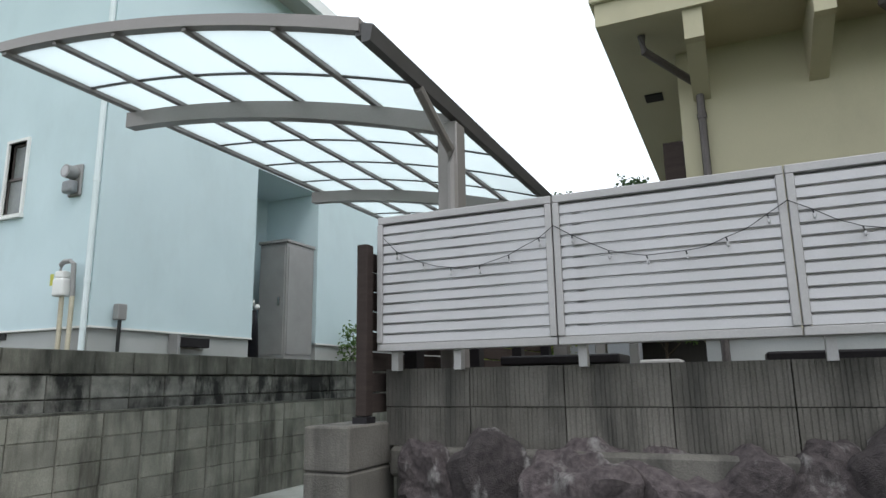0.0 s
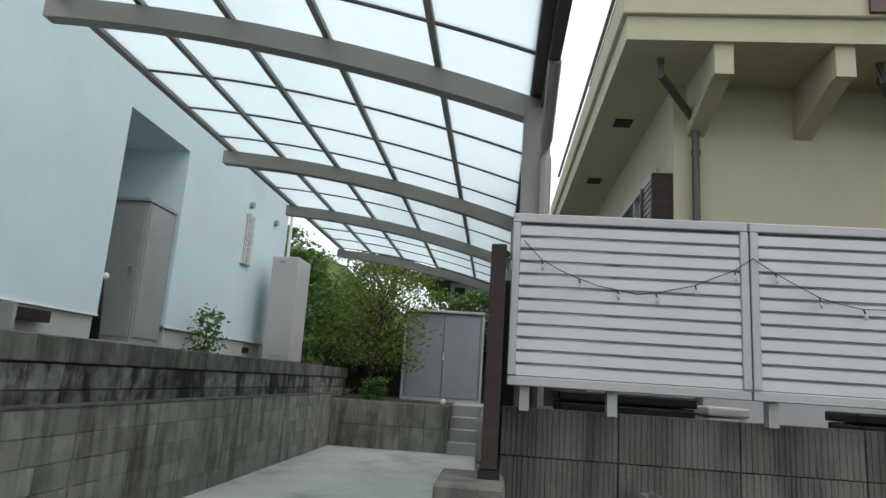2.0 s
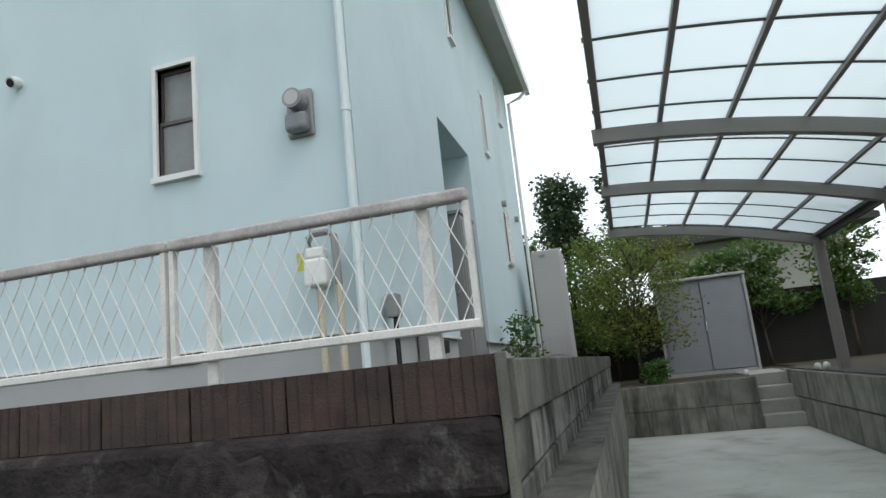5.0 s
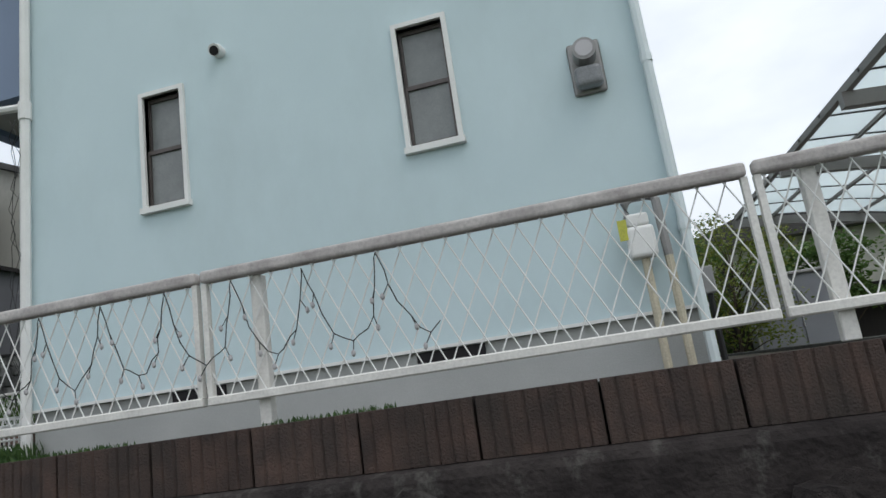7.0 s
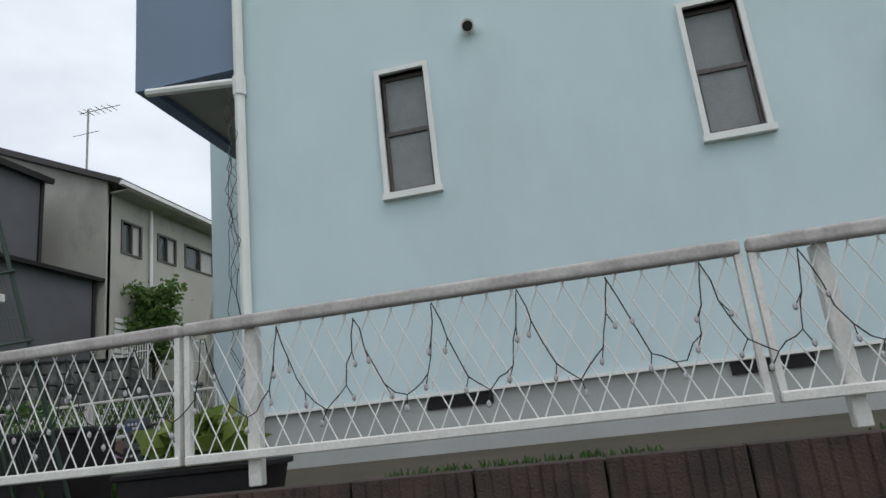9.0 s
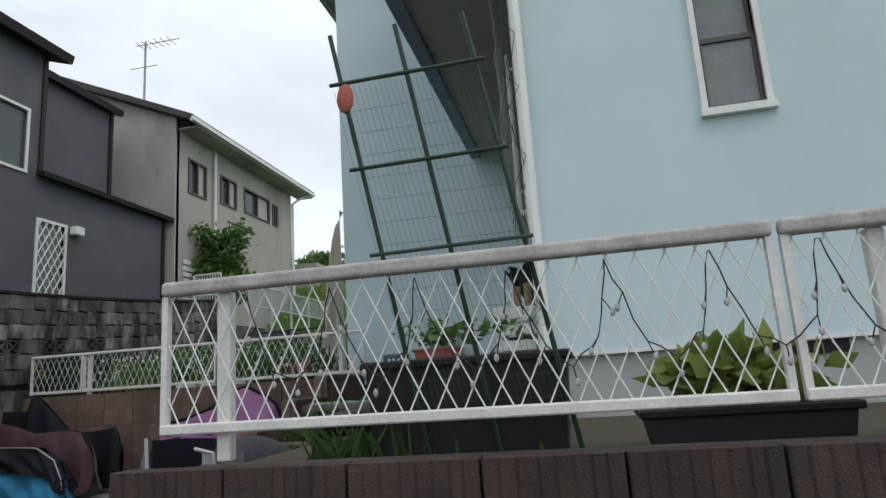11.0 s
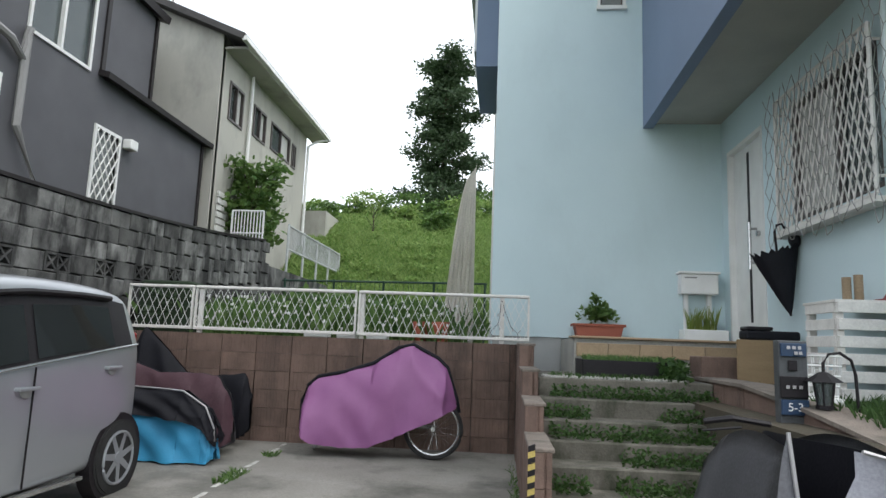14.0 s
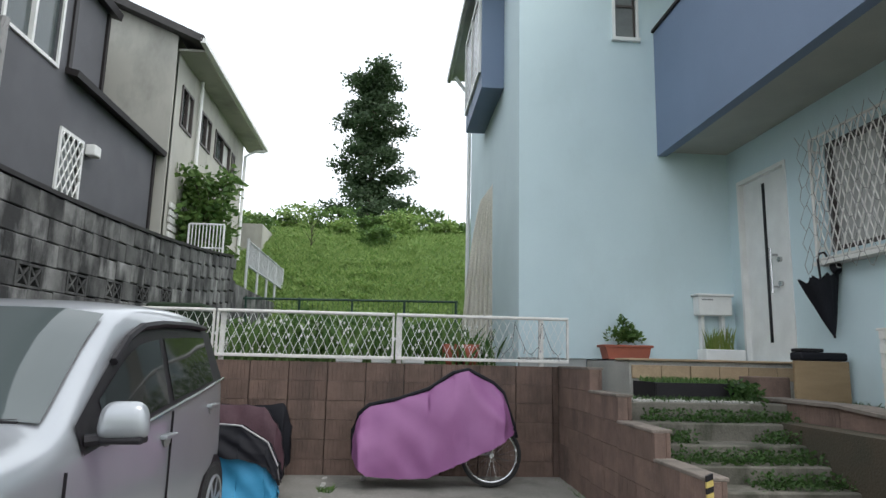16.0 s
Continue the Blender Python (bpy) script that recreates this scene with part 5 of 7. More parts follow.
part("body", bm_box(-6.79, -6.62, YF - 0.19, YF - 0.06, 2.30, 2.50, 0.025, 3), M_WHITE, gm)
part("head", bm_box(-6.77, -6.64, YF - 0.18, YF - 0.07, 2.50, 2.58, 0.015, 2), M_WHITE, gm)
part("tag", bm_box(-6.83, -6.775, YF - 0.185, YF - 0.18, 2.42, 2.55), mat("yellow_tag", (0.55, 0.55, 0.08), None, 0.6), gm, "yellow paper tag")
bm = bmesh.new()
tube(bm, [(-6.76, YF - 0.12, 2.57), (-6.76, YF - 0.12, 2.66), (-6.72, YF - 0.12, 2.69), (-6.62, YF - 0.12, 2.69), (-6.57, YF - 0.11, 2.66), (-6.56, YF - 0.1, 2.3)], 0.028, 9)
part("elbow", bm, M_GREYM, gm)
bm = bmesh.new()
tube(bm, [(-6.56, YF - 0.1, 2.3), (-6.56, YF - 0.1, YARD)], 0.026, 9)
tube(bm, [(-6.70, YF - 0.12, 2.30), (-6.70, YF - 0.11, YARD)], 0.026, 9)
part("pipe", bm, mat("beige_pipe", (0.55, 0.50, 0.38), None, 0.6), gm, "beige gas pipes")
bm = bmesh.new()
tube(bm, [(-9.555, YF, 4.55), (-9.555, YF - 0.05, 4.55), (-9.555, YF - 0.09, 4.53)], 0.05, 16)
hv = thing("wall_vent", "small hooded white wall vent", "vent", (-9.555, YF, 4.5))
part("hood", bm, M_WHITE, hv)
bm = bmesh.new()
tube(bm, [(-9.555, YF - 0.088, 4.525), (-9.555, YF - 0.093, 4.523)], 0.038, 14)
part("mouth", bm, M_BLACKM, hv)
for a, b in ((-10.16, -9.72), (-8.27, -7.80)):
    part("floor_vent", bm_box(a, b, YF + 0.015, YF + 0.029, 1.88, 1.955), M_BLACKM, house, "dark plinth vent")
bm = bmesh.new()
rng = random.Random(12)
for s in range(3):
    z = 4.4
    pts = []
    while z > 2.0:
        pts.append((XW - 0.02 + rng.uniform(-0.07, 0.05), YF - 0.09 + rng.uniform(-0.02, 0.02), z))
        z -= rng.uniform(0.08, 0.2)
    tube(bm, pts, 0.0026, 5)
solid("tangled_cable", bm, M_WIRE, "loose black light cable hanging along the downpipe", "cable")

# front yard: grass, planters, trellis
bm = bmesh.new()
blades(bm, 260, -9.8, -8.9, 2.80, 2.93, 1.645, 0.022, 0.005, random.Random(2))
blades(bm, 160, -8.3, -7.8, 2.80, 2.93, 1.645, 0.022, 0.005, random.Random(3))
blades(bm, 5200, -12.15, -11.3, 3.0, 6.8, YARD, 0.13, 0.007, random.Random(4))
solid("yard_grass", bm, L_LAWN, "short green grass in the yard strip", "grass", "stuff")
for a, b, zt in ((-11.92, -11.22, 1.95), (-11.0, -10.38, 1.74)):
    p = thing("planter_trough", "long black plastic planter trough behind the fence", "planter", ((a + b) / 2, 3.15, YARD))
    bm = bmesh.new()
    prism(bm, [(a + 0.03, YARD), (b - 0.03, YARD), (b, zt), (a, zt)], "y", 3.02, 3.30)
    part("trough", bm, M_BLACKM, p)
    part("rim", bm_box(a - 0.015, b + 0.015, 3.005, 3.315, zt - 0.03, zt - 0.002, 0.006), M_BLACKM, p)
    lv = bmesh.new()
    leaves(lv, 260 if a > -11.5 else 90, ((a + b) / 2, 3.16, zt + 0.09), ((b - a) * 0.5, 0.16, 0.13 if a > -11.5 else 0.07), 0.11 if a > -11.5 else 0.05, 0.2, 0.5, 0.3, random.Random(int(-a * 10)))
    part("plants", lv, L_LETT if a > -11.5 else L_WEED, p, "leafy seedlings", kind="stuff")
tr = thing("garden_trellis", "dark green garden pole trellis tied with crossbars", "trellis", (-11.5, 2.95, 1.66))
gp = mat("green_pole", (0.02, 0.045, 0.03), None, 0.5)
for xb, xt in ((-11.70, -11.90), (-11.46, -11.67), (-11.20, -11.44)):
    bm = bmesh.new()
    tube(bm, [(xb, 3.02, 1.62), (xt, 2.74, 3.05)], 0.009, 6)
    part("pole", bm, gp, tr)
for z, y, k in ((2.88, 2.765, 0.0), (2.59, 2.82, 0.0), (2.30, 2.875, 0.0)):
    f = (z - 1.62) / 1.43
    bm = bmesh.new()
    tube(bm, [(-11.74 - 0.2 * f, y, z), (-11.17 - 0.24 * f, y, z + 0.01)], 0.007, 6)
    part("crossbar", bm, gp, tr)
bm = bmesh.new()
bmesh.ops.create_icosphere(bm, subdivisions=2, radius=0.04, matrix=Matrix.Translation((-11.855, 2.745, 2.815)) @ Matrix.Diagonal((0.75, 0.3, 1.35, 1)))
part("tag", bm, mat("faded_red_cloth", (0.38, 0.10, 0.07), None, 0.8), tr, "faded red cloth tied to a pole", smooth=True)
bm = bmesh.new()
for i in range(26):
    tube(bm, [(-11.9 + 0.018 * i, 2.76, 2.86), (-11.72 + 0.02 * i, 2.99, 1.75)], 0.0006, 4)
for i in range(14):
    z = 1.8 + 0.076 * i
    f = (z - 1.62) / 1.43
    tube(bm, [(-11.72 - 0.18 * f, 3.02 - 0.28 * f, z), (-11.2 - 0.24 * f, 3.02 - 0.28 * f, z)], 0.0006, 4)
part("net", bm, mat("green_net", (0.04, 0.10, 0.05), None, 0.7), tr, "thin green plant net", kind="stuff")

# ---- west: neighbour houses ----
dh = thing("dark_house", "dark grey sided two-storey house with black trim", "house", (-23, 9, 3.05))
WD = [(10.27, 10.95, 3.5, 5.12), (7.6, 8.28, 4.2, 5.1), (8.7, 9.95, 5.95, 7.05)]
bm = bmesh.new()
wall_with_holes(bm, "x", -20.55, -20.4, 2.5, 10.3, 3.05, 8.3, [WD[1], WD[2]])
wall_with_holes(bm, "x", -20.55, -20.4, 10.3, 13.9, 3.05, 6.0, [(10.32, 10.93, 3.5, 5.12)])
part("wall", bm, M_DARKH, dh)
part("upper_wall", bm_box(-27, -21.15, 10.3, 12.98, 6.0, 8.36), M_DARKH, dh)
bm = bmesh.new()
box(bm, -27, -20.56, 13.75, 13.9, 3.05, 6.0)
box(bm, -27, -20.56, 2.5, 2.65, 3.05, 8.3)
box(bm, -27, -20.56, 10.15, 10.3, 6.0, 8.3)
part("end_wall", bm, M_DARKH, dh)
bm = bmesh.new()
prism(bm, [(-20.22, 5.90), (-21.15, 6.12), (-21.15, 6.21), (-20.20, 5.99)], "y", 10.22, 14.15)
part("lower_roof", bm, M_DARKT, dh, "black pent roof edge")
bm = bmesh.new()
prism(bm, [(-20.98, 8.28), (-24, 9.28), (-24, 9.45), (-20.95, 8.42)], "y", 10.305, 13.13)
part("upper_roof", bm, M_DARKT, dh)
bm = bmesh.new()
prism(bm, [(-20.1, 8.2), (-24, 9.4), (-24, 9.6), (-20.05, 8.36)], "y", 2.2, 10.6)
part("main_roof", bm, M_DARKT, dh)
for y, z0, z1, x in ((10.28, 6.0, 8.2, -20.38), (13.84, 3.1, 5.95, -20.38), (12.94, 6.2, 8.3, -21.12)):
    part("corner_trim", bm_box(x - 0.04, x + 0.015, y - 0.04, y + 0.05, z0, z1), M_DARKT, dh)


def guard_window(parent, x, y0, y1, z0, z1, lattice, pane):
    f = 0.05
    bm = bmesh.new()
    box(bm, x - 0.05, x + 0.03, y0 - f, y0, z0 - f, z1 + f)
    box(bm, x - 0.05, x + 0.03, y1, y1 + f, z0 - f, z1 + f)
    box(bm, x - 0.05, x + 0.03, y0, y1, z1, z1 + f)
    box(bm, x - 0.05, x + 0.03, y0, y1, z0 - f, z0)
    if not lattice:
        box(bm, x - 0.05, x + 0.02, (y0 + y1) / 2 - 0.025, (y0 + y1) / 2 + 0.025, z0, z1)
    w = part("window", bm, M_WHITE, parent, "white framed window")
    part("pane", bm_box(x - 0.045, x - 0.04, y0, y1, z0, z1), pane, w)
    if lattice:
        n = max(3, int((y1 - y0) / 0.125))
        p = (y1 - y0) / n
        h = p * 1.7
        k = int((z1 - z0) / h) + 1
        for i in range(n):
            for j in range(k):
                za, zb = z0 + j * h, min(z0 + (j + 1) * h, z1)
                for s in (0, 1):
                    y_a, y_b = y0 + (i + s) * p, y0 + (i + 1 - s) * p
                    q = (zb - za) / h
                    bm = bmesh.new()
                    tube(bm, [(x + 0.035, y_a, za), (x + 0.035, y_a + (y_b - y_a) * q, zb)], 0.012, 4)
                    part("guard_bar", bm, M_WHITE, w)
    return w


guard_window(dh, -20.4, 10.32, 10.93, 3.5, 5.12, True, M_FROST)
guard_window(dh, -20.4, 7.6, 8.28, 4.2, 5.1, True, M_FROST)
guard_window(dh, -20.4, 8.7, 9.95, 5.95, 7.05, False, M_GLASS)
# shade of the unlit rooms painted as near-black slabs behind the panes
part("dark_room", bm_box(-20.75, -20.6, 7.5, 10.14, 3.4, 7.2), M_ROOMSHADE, dh)
part("dark_room", bm_box(-20.75, -20.6, 10.31, 11.1, 3.4, 5.5), M_ROOMSHADE, dh)
bm = bmesh.new()
tube(bm, [(-20.32, 7.6, 5.75), (-20.3, 8.3, 5.62), (-20.32, 8.55, 5.45), (-20.32, 8.62, 5.9)], 0.055, 8)
tube(bm, [(-20.32, 8.60, 5.75), (-20.32, 8.60, 4.55), (-20.32, 9.25, 3.6)], 0.055, 8)
part("downpipe", bm, M_GREYM, dh, "grey rain downpipe")
part("lamp_box", bm_box(-20.4, -20.24, 11.05, 11.27, 5.0, 5.17, 0.02, 2), M_WHITE, dh, "white wall lamp")

gh = thing("grey_house", "grey rendered two-storey house with deep eaves", "house", (-23, 18, 3.05))
WG = [(14.5, 15.3, 6.75, 7.65), (15.95, 16.8, 6.85, 7.65), (17.2, 18.75, 6.9, 7.65), (18.95, 19.3, 6.9, 7.6)]
bm = bmesh.new()
wall_with_holes(bm, "x", -20.35, -20.2, 14.05, 20.3, 3.05, 8.5, WG)
part("east_wall", bm, M_GREYH, gh)
bm = bmesh.new()
prism(bm, [(-20.2, 3.05), (-20.2, 8.5), (-24.5, 10.3), (-28.5, 8.5), (-28.5, 3.05)], "y", 14.0, 14.15)
part("gable_wall", bm, M_GREYH, gh)
bm = bmesh.new()
prism(bm, [(-20.36, 3.05), (-20.36, 8.5), (-24.5, 10.3), (-28.5, 8.5), (-28.5, 3.05)], "y", 20.1, 20.25)
part("gable_wall", bm, M_GREYH, gh)
bm = bmesh.new()
prism(bm, [(-19.65, 8.28), (-24.5, 10.33), (-24.5, 10.5), (-19.62, 8.42)], "y", 13.75, 20.9)
part("roof", bm, M_ROOF, gh)
part("soffit", bm_box(-20.2, -19.68, 14.1, 20.9, 8.22, 8.27), M_GREYH, gh)
part("gutter", bm_box(-19.68, -19.58, 13.75, 20.9, 8.26, 8.36), M_WHITE, gh, "white gutter")
for h in WG:
    bm = bmesh.new()
    y0, y1, z0, z1 = h
    for a, b, c, d in ((y0, y1, z0, z0 + 0.05), (y0, y1, z1 - 0.05, z1), (y0, y0 + 0.05, z0 + 0.05, z1 - 0.05), (y1 - 0.05, y1, z0 + 0.05, z1 - 0.05), ((y0 + y1) / 2 - 0.025, (y0 + y1) / 2 + 0.025, z0 + 0.05, z1 - 0.05)):
        box(bm, -20.24, -20.17, a, b, c, d)
    w = part("window", bm, M_BRONZE, gh, "dark framed window")
    part("pane", bm_box(-20.26, -20.25, y0, (y0 + y1) / 2, z0, z1), M_GLASS, w)
    part("pane", bm_box(-20.26, -20.25, (y0 + y1) / 2, y1, z0, z1), M_CURT, w, "pane with a pale curtain")
# near-black slab paints the room shade behind the upper windows
part("dark_room", bm_box(-20.7, -20.5, 14.2, 19.8, 6.5, 7.8), M_ROOMSHADE, gh)
bm = bmesh.new()
tube(bm, [(-19.63, 20.7, 8.26), (-19.9, 20.4, 8.1), (-20.12, 20.25, 7.9), (-20.12, 20.25, 3.1)], 0.045, 8)
part("downpipe", bm, M_WHITE, gh)
bm = bmesh.new()
tube(bm, [(-20.12, 15.6, 8.2), (-20.12, 15.6, 3.1)], 0.04, 8)
part("downpipe", bm, M_WHITE, gh)
bm = bmesh.new()
tube(bm, [(-22.6, 16, 9.4), (-22.6, 16, 12.0)], 0.03, 6)
for k in range(6):
    tube(bm, [(-22.6 + 0.2 * k - 0.2, 15.8, 11.9), (-22.6 + 0.2 * k - 0.2, 16.25, 11.9)], 0.012, 4)
tube(bm, [(-22.9, 16, 11.9), (-21.5, 16, 11.9)], 0.014, 4)
tube(bm, [(-23.1, 16, 11.2), (-22.2, 16, 11.2)], 0.012, 4)
part("antenna", bm, M_GREYM, gh, "rooftop television antenna")
bm = bmesh.new()
for k in range(10):
    z = 3.6 + 0.15 * k
    box(bm, -20.18, -20.14, 14.3, 14.75, z, z + 0.11)
part("shutter", bm, M_WHITE, gh, "white slatted shutter")
part("annex", bm_box(-22, -19.6, 20.9, 24.5, 3.0, 6.0), M_GREYH, gh)

tree("garden_tree", "round green garden tree before the grey house", -19.72, 15.2, 3.0, 3.0, (0.95, 0.85, 0.95), 30, L_SHRUB, 0.15, 2500, 51, 0.06)
con = thing("tall_conifer", "tall dark evergreen with tiered branches on the hill", "tree", (-16.7, 29.0, 6.6))
tk, cr = bmesh.new(), bmesh.new()
tube(tk, [(-16.7, 29, 6.4), (-16.65, 29, 10), (-16.75, 29, 14.7)], 0.2, 8, 0.04)
rng = random.Random(52)
for k in range(46):
    f = k / 45
    z = 7.7 + 7.1 * f
    r = (2.6 - 1.35 * f) * (0.72 + 0.38 * math.sin(f * 21)) * rng.uniform(0.6, 1.05)
    a = 2.4 * k
    c = Vector((-16.7 + math.cos(a) * r * 0.72, 29 + math.sin(a) * r * 0.72, z))
    tube(tk, [(-16.7, 29, z - 0.25), c], 0.05, 5, 0.015)
    leaves(cr, 620, c, (0.5 + r * 0.36, 0.5 + r * 0.36, 0.55), 0.17, 0.15, 0.5, 0.2, rng)
part("trunk", tk, M_BARK, con)
part("crown", cr, L_DARK, con, kind="stuff")
tree("bare_shrub", "sparse twiggy shrub on the hillside", -18.2, 21.5, 5.0, 1.6, (0.6, 0.5, 0.6), 9, L_WEED, 0.05, 160, 53, 0.03, "shrub")
rng = random.Random(77)
for k in range(17):
    x = -21 + 0.62 * k + rng.uniform(-0.3, 0.3)
    y = 24.0 + rng.uniform(-2.0, 3.0)
    s = rng.uniform(0.7, 1.25)
    tree("hill_bush", "bright green bush on the hillside", x, y, ground_z(x, y) - 0.1, 0.95 * s, (1.1 * s, 0.9 * s, 0.5 * s), 12, L_SHRUB if k % 3 else L_GRASS, 0.13, 1300, 100 + k, 0.03, "bush")
bm = bmesh.new()
blades(bm, 90000, -20.5, -11.5, 14.5, 27.0, ground_z, 0.14, 0.009, random.Random(8), 0.6)
blades(bm, 14000, -10, -5.5, 15.5, 24, ground_z, 0.32, 0.012, random.Random(9), 0.5)
rng = random.Random(81)
for _ in range(150):
    x, y = rng.uniform(-20, -11.8), 15.5 + 11 * rng.random()
    w = rng.uniform(0.25, 0.7)
    leaves(bm, 170, (x, y, ground_z(x, y) + 0.05), (w, w, w * 0.42), 0.085, 0.3, 0.6, 0.3, rng)
solid("hill_grass", bm, L_GRASS, "tall bright green grass on the hill", "grass", "stuff")
bm = bmesh.new()
leaves(bm, 9500, (-16.2, 10.4, 2.25), (2.3, 1.9, 0.42), 0.11, 0.1, 0.6, 0.4, random.Random(15))
blades(bm, 5000, -18.4, -14.4, 8.6, 13.8, 1.93, 0.46, 0.012, random.Random(16), 0.3)
solid("flower_bed_leaves", bm, L_WEED, "dense leafy flower bed behind the fence", "plants", "stuff")
bm = bmesh.new()
rng = random.Random(17)
for _ in range(230):
    x, y = rng.uniform(-18.0, -14.5), rng.uniform(8.45, 9.3)
    bmesh.ops.create_icosphere(bm, subdivisions=1, radius=rng.uniform(0.008, 0.017), matrix=Matrix.Translation((x, y, 2.05 + rng.uniform(0, 0.42))) @ Matrix.Diagonal((1, 1, 1.5, 1)))
solid("white_flowers", bm, M_WHITE, "small white flowers in the bed", "flowers", "stuff")
bm = bmesh.new()
tube(bm, [(-18.6, 14.2, 3.15), (-14.3, 14.2, 3.2)], 0.025, 6)
tube(bm, [(-18.6, 14.2, 2.1), (-14.3, 14.2, 2.1)], 0.02, 6)
for k in range(5):
    tube(bm, [(-18.5 + 1.04 * k, 14.2, 1.8), (-18.5 + 1.04 * k, 14.2, 3.2)], 0.025, 6)
for k in range(43):
    tube(bm, [(-18.5 + 0.1 * k, 14.2, 2.1), (-18.5 + 0.1 * k, 14.2, 3.17)], 0.005, 4)
solid("green_mesh_fence", bm, mat("green_fence", (0.02, 0.06, 0.04), None, 0.5), "dark green mesh fence along the hill", "fence")
bm = bmesh.new()
leaves(bm, 5200, (-18.05, 8.75, 2.3), (0.42, 0.35, 0.36), 0.06, 0.55, 0.8, 0, random.Random(19))
hb = thing("clipped_hedge", "dark clipped hedge against the block wall", "hedge", (-18.05, 8.75, 1.93))
part("foliage", bm, L_DARK, hb, kind="stuff")
part("core", bm_box(-18.38, -17.72, 8.5, 9.0, 1.93, 2.6, 0.06, 2), mat("hedge_core", (0.015, 0.03, 0.012), None, 0.95, 20, 60, 0.8), hb)
wf = thing("white_bar_fence", "white upright bar fence on the raised lot", "fence", (-19.3, 13.9, 3.05))
for k in range(11):
    x = -19.62 + 0.067 * k
    bm = bmesh.new()
    tube(bm, [(x, 13.9, 3.05), (x, 13.9, 4.55)], 0.012 if k % 10 else 0.022, 5)
    part("bar", bm, M_WHITE, wf)
for z in (4.55, 4.08):
    bm = bmesh.new()
    tube(bm, [(-19.62, 13.9, z), (-18.95, 13.9, z)], 0.018, 5)
    part("rail", bm, M_WHITE, wf)
mf = thing("mesh_panel_fence", "pale mesh panel fence on the retaining wall", "fence", (-18.6, 16.8, 3.35))
M_MESH = mat("pale_mesh", (0.55, 0.57, 0.57), None, 0.6)
for k in range(5):
    y = 14.5 + 1.12 * k
    bm = bmesh.new()
    tube(bm, [(-18.6, y, 3.34), (-18.6, y, 4.40)], 0.03, 6)
    part("post", bm, M_MESH, mf)
for z in (3.85, 4.36):
    bm = bmesh.new()
    tube(bm, [(-18.6, 14.5, z), (-18.6, 18.98, z)], 0.022, 5)
    part("rail", bm, M_MESH, mf)
bm = bmesh.new()
for k in range(75):
    tube(bm, [(-18.6, 14.53 + 0.06 * k, 3.87), (-18.6, 14.53 + 0.06 * k, 4.34)], 0.008, 4)
part("mesh", bm, M_MESH, mf, "upright mesh wires", kind="stuff")


# ---- entrance of the blue house ----
dr = part("entrance_door", bm_box(XW + 0.05, XW + 0.12, 7.662, 8.578, 2.096, 4.248, 0.004), M_WHITE, house, "white entrance door with a dark slit window")
part("slit_window", bm_box(XW + 0.045, XW + 0.06, 8.12, 8.175, 2.31, 4.16), M_BLACKM, dr)
bm = bmesh.new()
tube(bm, [(XW - 0.03, 7.955, 2.85), (XW - 0.03, 7.955, 3.35)], 0.016, 8)
tube(bm, [(XW + 0.06, 7.955, 2.92), (XW - 0.03, 7.955, 2.92)], 0.014, 8)
tube(bm, [(XW + 0.06, 7.955, 3.28), (XW - 0.03, 7.955, 3.28)], 0.014, 8)
tube(bm, [(XW + 0.06, 7.89, 2.95), (XW + 0.02, 7.89, 2.95)], 0.03, 10)
tube(bm, [(XW + 0.06, 7.89, 3.22), (XW + 0.02, 7.89, 3.22)], 0.03, 10)
part("pull_handle", bm, M_CHROME, dr, "brushed metal pull handle")
bm = bmesh.new()
for a, b, c, d in ((7.62, 7.665, 2.097, 4.29), (8.575, 8.62, 2.097, 4.29), (7.665, 8.575, 4.244, 4.29)):
    box(bm, XW - 0.012, XW + 0.12, a, b, c, d)
part("door_frame", bm, M_WHITE, house, "white door frame")
# window with a white lattice guard
bm = bmesh.new()
for a, b, c, d in ((5.58, 7.0, 3.15, 3.2), (5.58, 7.0, 4.2, 4.25), (5.58, 5.63, 3.2, 4.2), (6.95, 7.0, 3.2, 4.2), (6.2, 6.25, 3.2, 4.2)):
    box(bm, XW + 0.02, XW + 0.10, a, b, c, d)
lw = part("window", bm, M_BRONZE, house, "dark framed sliding window behind a lattice")
part("pane", bm_box(XW + 0.06, XW + 0.066, 5.63, 6.2, 3.2, 4.2), M_GLASS, lw, "dark clear pane")
part("pane", bm_box(XW + 0.075, XW + 0.081, 6.25, 6.95, 3.2, 4.2), M_CURT, lw, "pane with a pale blind")
# thin near-black slab, room shade painted behind the sliding window
part("room_dark", bm_box(XW + 0.2, XW + 0.22, 5.4, 7.1, 3.0, 4.4), M_ROOMSHADE, house)
bm = bmesh.new()
GX, GY0, GY1, GZ0, GZ1 = XW - 0.10, 5.50, 7.06, 3.08, 4.30
for z in (GZ0, GZ1):
    tube(bm, [(GX, GY0, z), (GX, GY1, z)], 0.014, 5)
for y in (GY0, GY1):
    tube(bm, [(GX, y, GZ0), (GX, y, GZ1)], 0.017, 5)
    for z in (GZ0 + 0.12, GZ1 - 0.12):
        tube(bm, [(GX, y, z), (XW, y, z)], 0.012, 5)
box(bm, XW - 0.13, XW, GY0 - 0.02, GY1 + 0.02, GZ0 - 0.06, GZ0 - 0.02)
wg = part("window_guard", bm, M_WHITEF, house, "white diamond lattice guard")
